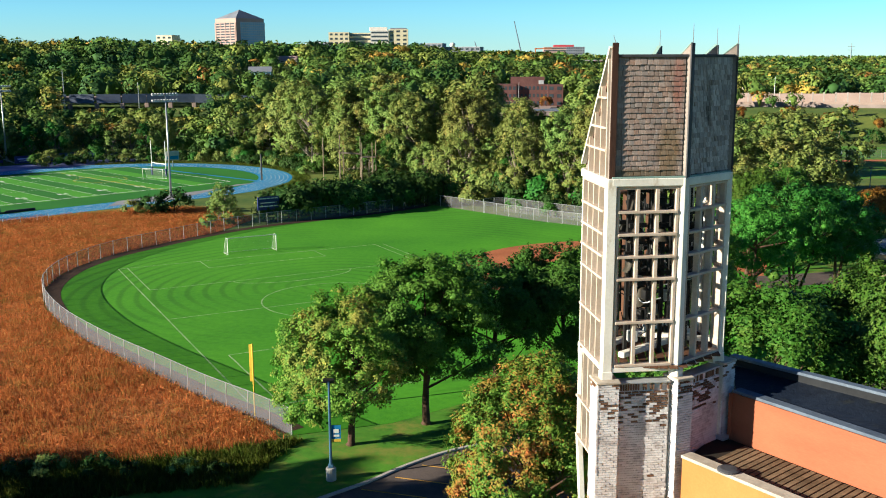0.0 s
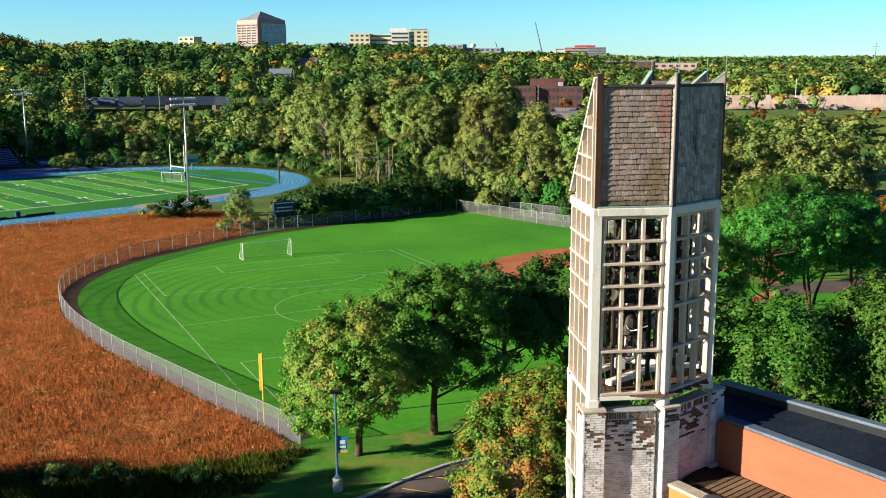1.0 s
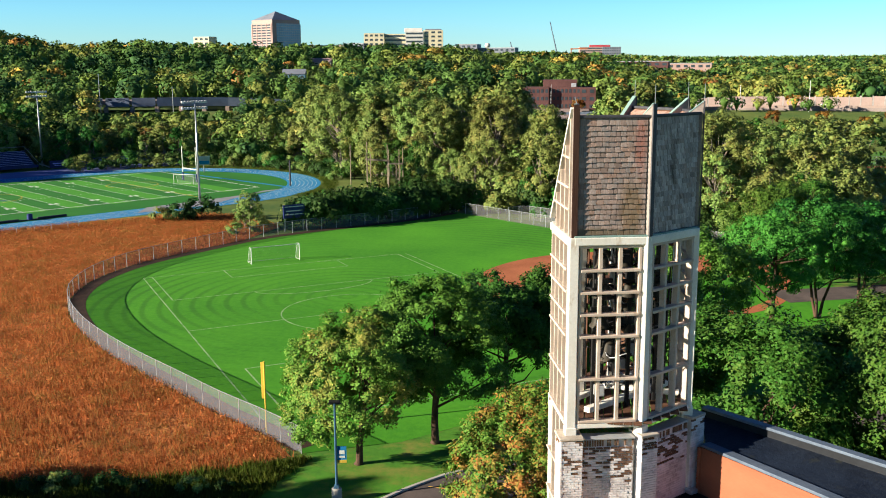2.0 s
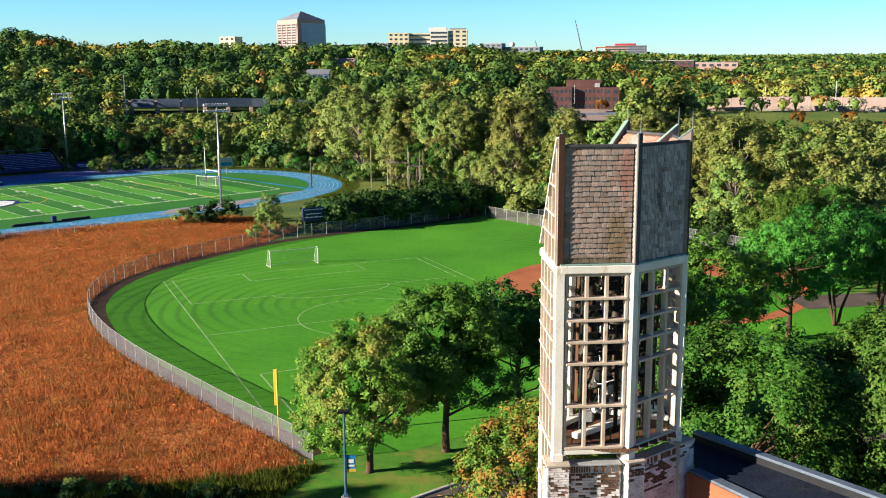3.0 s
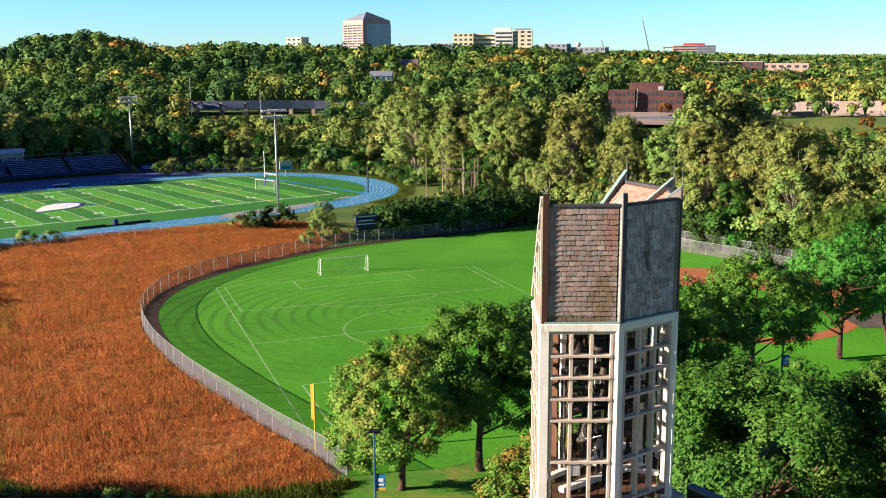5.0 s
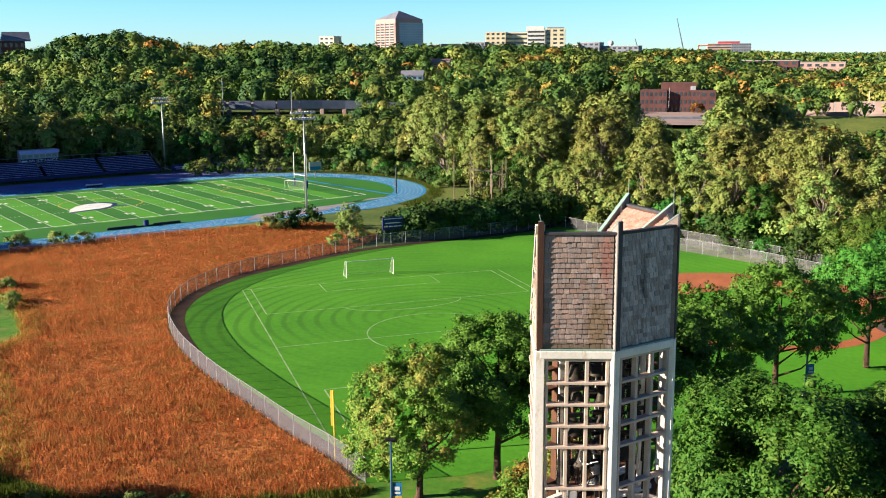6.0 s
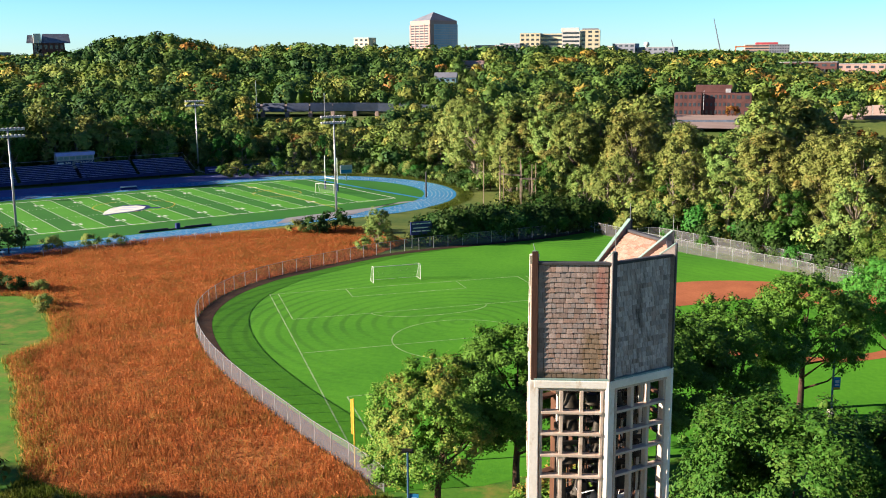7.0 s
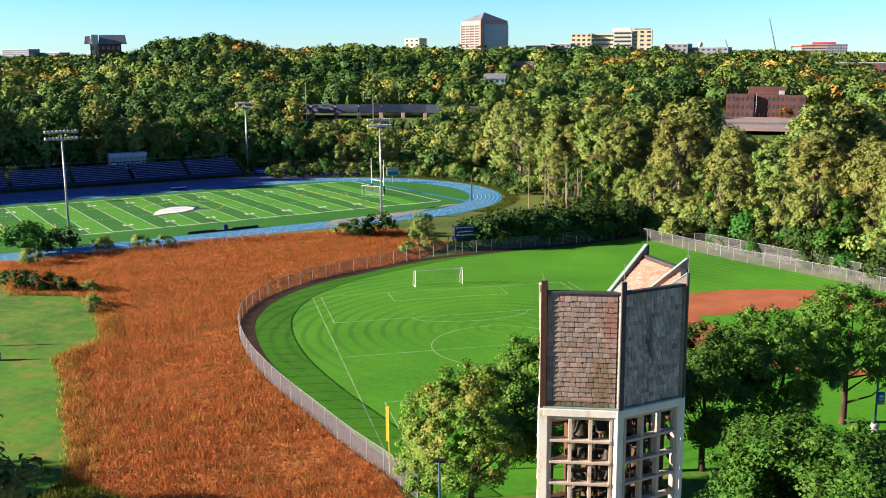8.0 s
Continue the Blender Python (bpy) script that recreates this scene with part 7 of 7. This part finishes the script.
def block(parent, c, s, mat, rows=0, cols=(0, 0), win="window", band=False, name="wall", margin=0.9):
    """A storeyed block centred on c at its foot, with windows on the -x and -y sides."""
    w = part(name, Shape().box((c[0], c[1], c[2] + s[2] / 2), s, 0), mat, parent)
    for side, (n, half, ln) in enumerate(((cols[0], s[1] / 2, s[0]), (cols[1], s[0] / 2, s[1]))):
        if not n:
            continue
        for r in range(rows):
            z = c[2] + s[2] * (r + 0.5) / rows
            hh = s[2] / rows * 0.46
            for k in range(1 if band else n):
                wl = ln - 2 * margin if band else ln / n * 0.55
                p = 0 if band else -ln / 2 + ln * (k + 0.5) / n
                if side == 0:
                    part("window", Shape().box((c[0] + p, c[1] - half - 0.03, z), (wl, 0.12, hh), 0), win, w)
                else:
                    part("window", Shape().box((c[0] - half - 0.03, c[1] + p, z), (0.12, wl, hh), 0), win, w)
    return w


ot = thing("office_tower", "tall office tower with pink side, blue glass side and pyramid roof", "office building", at=(-393, 1194, land(-393, 1194)), rz=55)
hz = 79.6 - land(-393, 1194)
block(ot, (0, 0, 0), (43, 43, hz - 5), "wall_pink", name="tower_wall")
for r in range(16):                                    # ribbon windows and piers of the stone side
    part("window_band", Shape().box((-21.55, 0, (hz - 5) * (r + 0.5) / 16), (0.3, 36, 1.5), 0), "window", ot)
for k in range(5):
    part("stone_pier", Shape().box((-21.7, -19.5 + k * 9.75, (hz - 5) / 2), (0.5, 1.6, hz - 5), 0), "wall_pink", ot)
part("upper_frame", Shape().box((0, 0, hz - 2.5), (42, 42, 5), 0, bev=0.3), "wall_pink", ot, "pale band under the roof")
part("glass_face", Shape().box((2.5, -21.7, hz * 0.47), (36, 0.3, hz * 0.90), 0), "glass_blue", ot, "blue reflective glass face")
for k in range(13):
    part("mullion", Shape().box((-15.5 + k * 3.0, -21.95, hz * 0.47), (0.35, 0.3, hz * 0.90), 0), "coping", ot)
for k in range(17):
    part("spandrel", Shape().box((2.5, -21.9, hz * (0.04 + 0.054 * k)), (36, 0.3, 0.7), 0), "coping", ot)
part("pyramid_roof", Shape().add([(-20.5, -20.5, hz), (20.5, -20.5, hz), (20.5, 20.5, hz), (-20.5, 20.5, hz), (0, 0, hz + 11)], [(0, 1, 4), (1, 2, 4), (2, 3, 4), (3, 0, 4), (3, 2, 1, 0)]), "slate", ot, "grey pyramid roof")

hp = thing("hospital", "long cream hospital with ribbon windows and stepped roof", "building", at=(-240, 1233, land(-240, 1233)), rz=8)
hh = 63.4 - land(-240, 1233)
block(hp, (-36, -3, 0), (25, 30, hh), "wall_cream", 7, (4, 3))
block(hp, (-10, 4, 0), (27, 30, hh - 0.6), "wall_cream", 7, (1, 0), band=True, margin=0.5)
block(hp, (14, -2, 0), (22, 30, hh + 2.0), "pale_wall", 8, (1, 3), band=True)
block(hp, (37, 0, 0), (24, 30, hh + 3.4), "wall_cream", 8, (3, 0))
part("roof_plant", Shape().box((37, 4, hh + 4.4), (20, 14, 2.0), 0, bev=0.2), "slate", hp)
part("roof_plant", Shape().box((12, 4, hh + 4.1), (22, 14, 4.6), 0, bev=0.2), "pale_wall", hp)

for x, y, w, d, top, mat, lab, nm in ((-452, 1112, 20, 18, 58, "wall_cream", "small cream block with flat roof among trees", "apartment_block"), (-320, 1210, 40, 20, 49, "wall_pink", "low pink and grey office among trees", "low_office"),
                                      (-296, 1214, 26, 20, 51, "slate", "low grey office among trees", "low_office"), (-160, 1242, 28, 20, 49.5, "slate", "low grey office with pale top", "low_office"), (-122, 1244, 46, 20, 45, "slate", "low dark office with flat roof", "low_office"),
                                      (-185, 1240, 26, 20, 47, "wall_cream", "low cream office with flat roof", "low_office"),
                                      (-76, 1500, 92, 30, 33, "pale_wall", "long low white warehouse roof", "warehouse"), (40, 905, 46, 20, 28, "wall_brick", "low red-brick hall among far trees", "brick_hall"), (86, 960, 40, 20, 26, "wall_pink", "low tan hall among far trees", "brick_hall"),
                                      (-1722, 1808, 90, 30, 62, "slate", "long grey building on the skyline", "low_office"), (-1690, 1830, 170, 30, 54, "slate", "long grey building on the skyline", "low_office")):
    zz = land(x, y)
    b = thing(nm, lab, "building", at=(x, y, zz), rz=-8)
    block(b, (0, 0, 0), (w, d, top - zz), mat, max(1, int((top - zz) / 4.5)), (max(3, int(w / 6)), 3))
    part("roof_edge", Shape().box((0, 0, top - zz + 0.2), (w + 0.6, d + 0.6, 0.5), 0), "coping", b)

pk = thing("red_office", "red-topped office block on the skyline", "office building", at=(4, 2200, land(4, 2200)), rz=4)
ph = 58 - land(4, 2200)
block(pk, (0, 0, 0), (88, 40, ph), "wall_pink", 5, (1, 0), band=True)
block(pk, (24, -3, 0), (40, 38, ph), "slate", 5, (8, 0))
part("roof_plant", Shape().box((0, 0, ph + 2.2), (44, 24, 4.4), 0, bev=0.3), "roof_red", pk, "red roof plant")

ch = thing("gabled_hall", "red-brick hall with steep dark roofs on the wooded hill", "building", at=(-597, 734, land(-597, 734)), rz=38)
ck = 49 - land(-597, 734)
block(ch, (0, 0, 0), (26, 16, ck), "wall_brick", 4, (6, 3))
part("gable_roof", Shape().add([(-6, -8.5, ck), (18, -8.5, ck), (18, 8.5, ck), (-6, 8.5, ck), (-5, 0, ck + 8), (17, 0, ck + 8)], [(0, 1, 5, 4), (2, 3, 4, 5), (1, 2, 5), (3, 0, 4), (3, 2, 1, 0)]), "slate", ch, "steep dark slate roof")
part("stair_tower", Shape().box((-9, -5, ck / 2 + 4), (6, 6, ck + 8), 0, bev=0.2), "pale_wall", ch)
part("tower_roof", Shape().add([(-18, -6, ck), (-12, -6, ck), (-12, 6, ck), (-18, 6, ck), (-17, 0, ck + 7), (-13, 0, ck + 7)], [(0, 1, 5, 4), (2, 3, 4, 5), (1, 2, 5), (3, 0, 4), (3, 2, 1, 0)]), "slate", ch)

bb = thing("brick_building", "three-storey red-brick building with flat roof and dark penthouse", "building", at=(-19, 484, land(-19, 484)), rz=2)
zb = 10.4
bb.scale = (0.82, 0.9, 1.02)
block(bb, (-12, 0, 0), (15, 18, zb), "wall_brick", 3, (6, 0))
block(bb, (8, 2, 0), (26, 16, zb), "wall_brick", 3, (11, 0))
block(bb, (18, -5, 0), (9, 14, zb), "wall_brick", 3, (2, 0))
part("penthouse", Shape().box((2, 2, zb + 1.7), (20, 8, 3.4), 0, bev=0.1), "wall_brick", bb)
part("roof_unit", Shape().box((10, -2, zb + 0.9), (3, 2, 1.8), 0, bev=0.1), "coping", bb)
flat("brick_lot", [(-44, 384), (-3, 384), (-3, 474), (-46, 474)], 6.6, "pale_concrete", "pale paved lot in front of the brick building", "parking lot")
wood("rust", -8, 468, 0.75)

for x, y, w, top, wall, roofm, lab in ((-190, 671, 16, 31.0, "pale_wall", "wall_pink", "house with a pale brown roof among trees"), (-178, 573, 13, 24.5, "glass_blue", "slate", "pale blue house among trees"), (-39, 650, 9, 18.5, "glass_blue", "slate", "blue gabled house among trees"), (-62, 640, 8, 15.5, "pale_wall", "slate", "small pale house among trees"),
                                        (120, 640, 14, 17, "pale_wall", "wall_brick", "house with a red-brown roof among trees"), (90, 560, 12, 16, "pale_wall", "pale_wall", "pale house among trees"), (150, 600, 16, 17, "pale_wall", "slate", "pale house among trees")):
    zz = land(x, y)
    hs = thing("house", lab, "house", at=(x, y, zz), rz=10)
    hw = max(3.0, top - zz - 2.6)
    block(hs, (0, 0, 0), (w, 9, hw), wall, 2, (4, 0))
    part("roof", Shape().add([(-w / 2 - .4, -5, hw), (w / 2 + .4, -5, hw), (w / 2 + .4, 5, hw), (-w / 2 - .4, 5, hw), (-w / 2 - .4, 0, hw + 3), (w / 2 + .4, 0, hw + 3)], [(0, 1, 5, 4), (2, 3, 4, 5), (1, 2, 5), (3, 0, 4), (3, 2, 1, 0)]), roofm, hs)

hr = thing("park_building", "small tan field house with a grey hipped roof", "building", at=(44.6, 131.0, 0), rz=-15)
block(hr, (0, 0, 0), (11, 8, 3.0), "wall_tan", 1, (2, 1))
part("roof", Shape().add([(-6, -4.6, 3.0), (6, -4.6, 3.0), (6, 4.6, 3.0), (-6, 4.6, 3.0), (-2.5, 0, 4.6), (2.5, 0, 4.6)], [(0, 1, 5, 4), (2, 3, 4, 5), (1, 2, 5), (3, 0, 4), (3, 2, 1, 0)]), "coping", hr, "grey hipped roof")

wt = thing("water_tower", "white spherical water tower on the skyline", "water tower", at=(-163, 1492, land(-163, 1492)))
wz = 52 - land(-163, 1492)
part("stem", Shape().tube([(0, 0, 0), (0, 0, wz)], [3.0, 1.8], 12), "pale_wall", wt)
part("tank", Shape().lathe((0, 0, wz), [(1.6, -3.6), (3.4, -2.6), (4.4, 0), (3.6, 2.2), (2.2, 3.2), (0.01, 3.6)], 18), "pale_wall", wt, smooth=True)


def crane(x0, z0, x1, z1, y, label, mat):
    c = thing("tower_crane", label, "crane", group="cranes on the skyline", at=(x0, y, land(x0, y)))
    zb_ = land(x0, y)
    part("mast", Shape().tube([(0, 0, 0), (0, 0, z0 - zb_)], 1.0, 6), mat, c)
    part("jib", Shape().tube([(0, 0, z0 - zb_), (x1 - x0, 0, z1 - zb_)], [1.4, 0.8], 6), mat, c)
    part("cab", Shape().box((0, 0, z0 - zb_), (3, 3, 3), 0), mat, c)


crane(-79.9, 44, -94.6, 105.6, 1999, "tall slanted crane jib against the sky", "coping_dark")
crane(-165.2, 42, -172.7, 67, 1994, "small slanted crane jib against the sky", "coping_dark")
crane(-52, 52, -20, 53, 2005, "red tower crane on the skyline", "dirt")
py = thing("power_pylon", "thin grey lattice pylon on the skyline", "pylon", at=(400, 1450, land(400, 1450)))
part("mast", Shape().tube([(0, 0, 0), (0, 0, 36)], [1.2, 0.4], 4), "steel", py)
for z in (26, 31):
    part("arm", Shape().beam((-5, 0, z), (5, 0, z), 0.4, 0.4), "steel", py)
flat("far_ball_field", [(60, 236), (190, 262), (182, 372), (74, 330)], 0.05, "lawn", "green mown ball field beyond the trees", "lawn")
flat("far_dirt_strip", [(64, 276), (150, 292), (150, 297), (64, 281)], 0.09, "dirt", "tan clay strip along a distant fence", "dirt strip")
flat("side_road", [(22, 126), (60, 140), (62, 135), (24, 120)], 0.04, "asphalt", "grey asphalt path by the field house", "path")
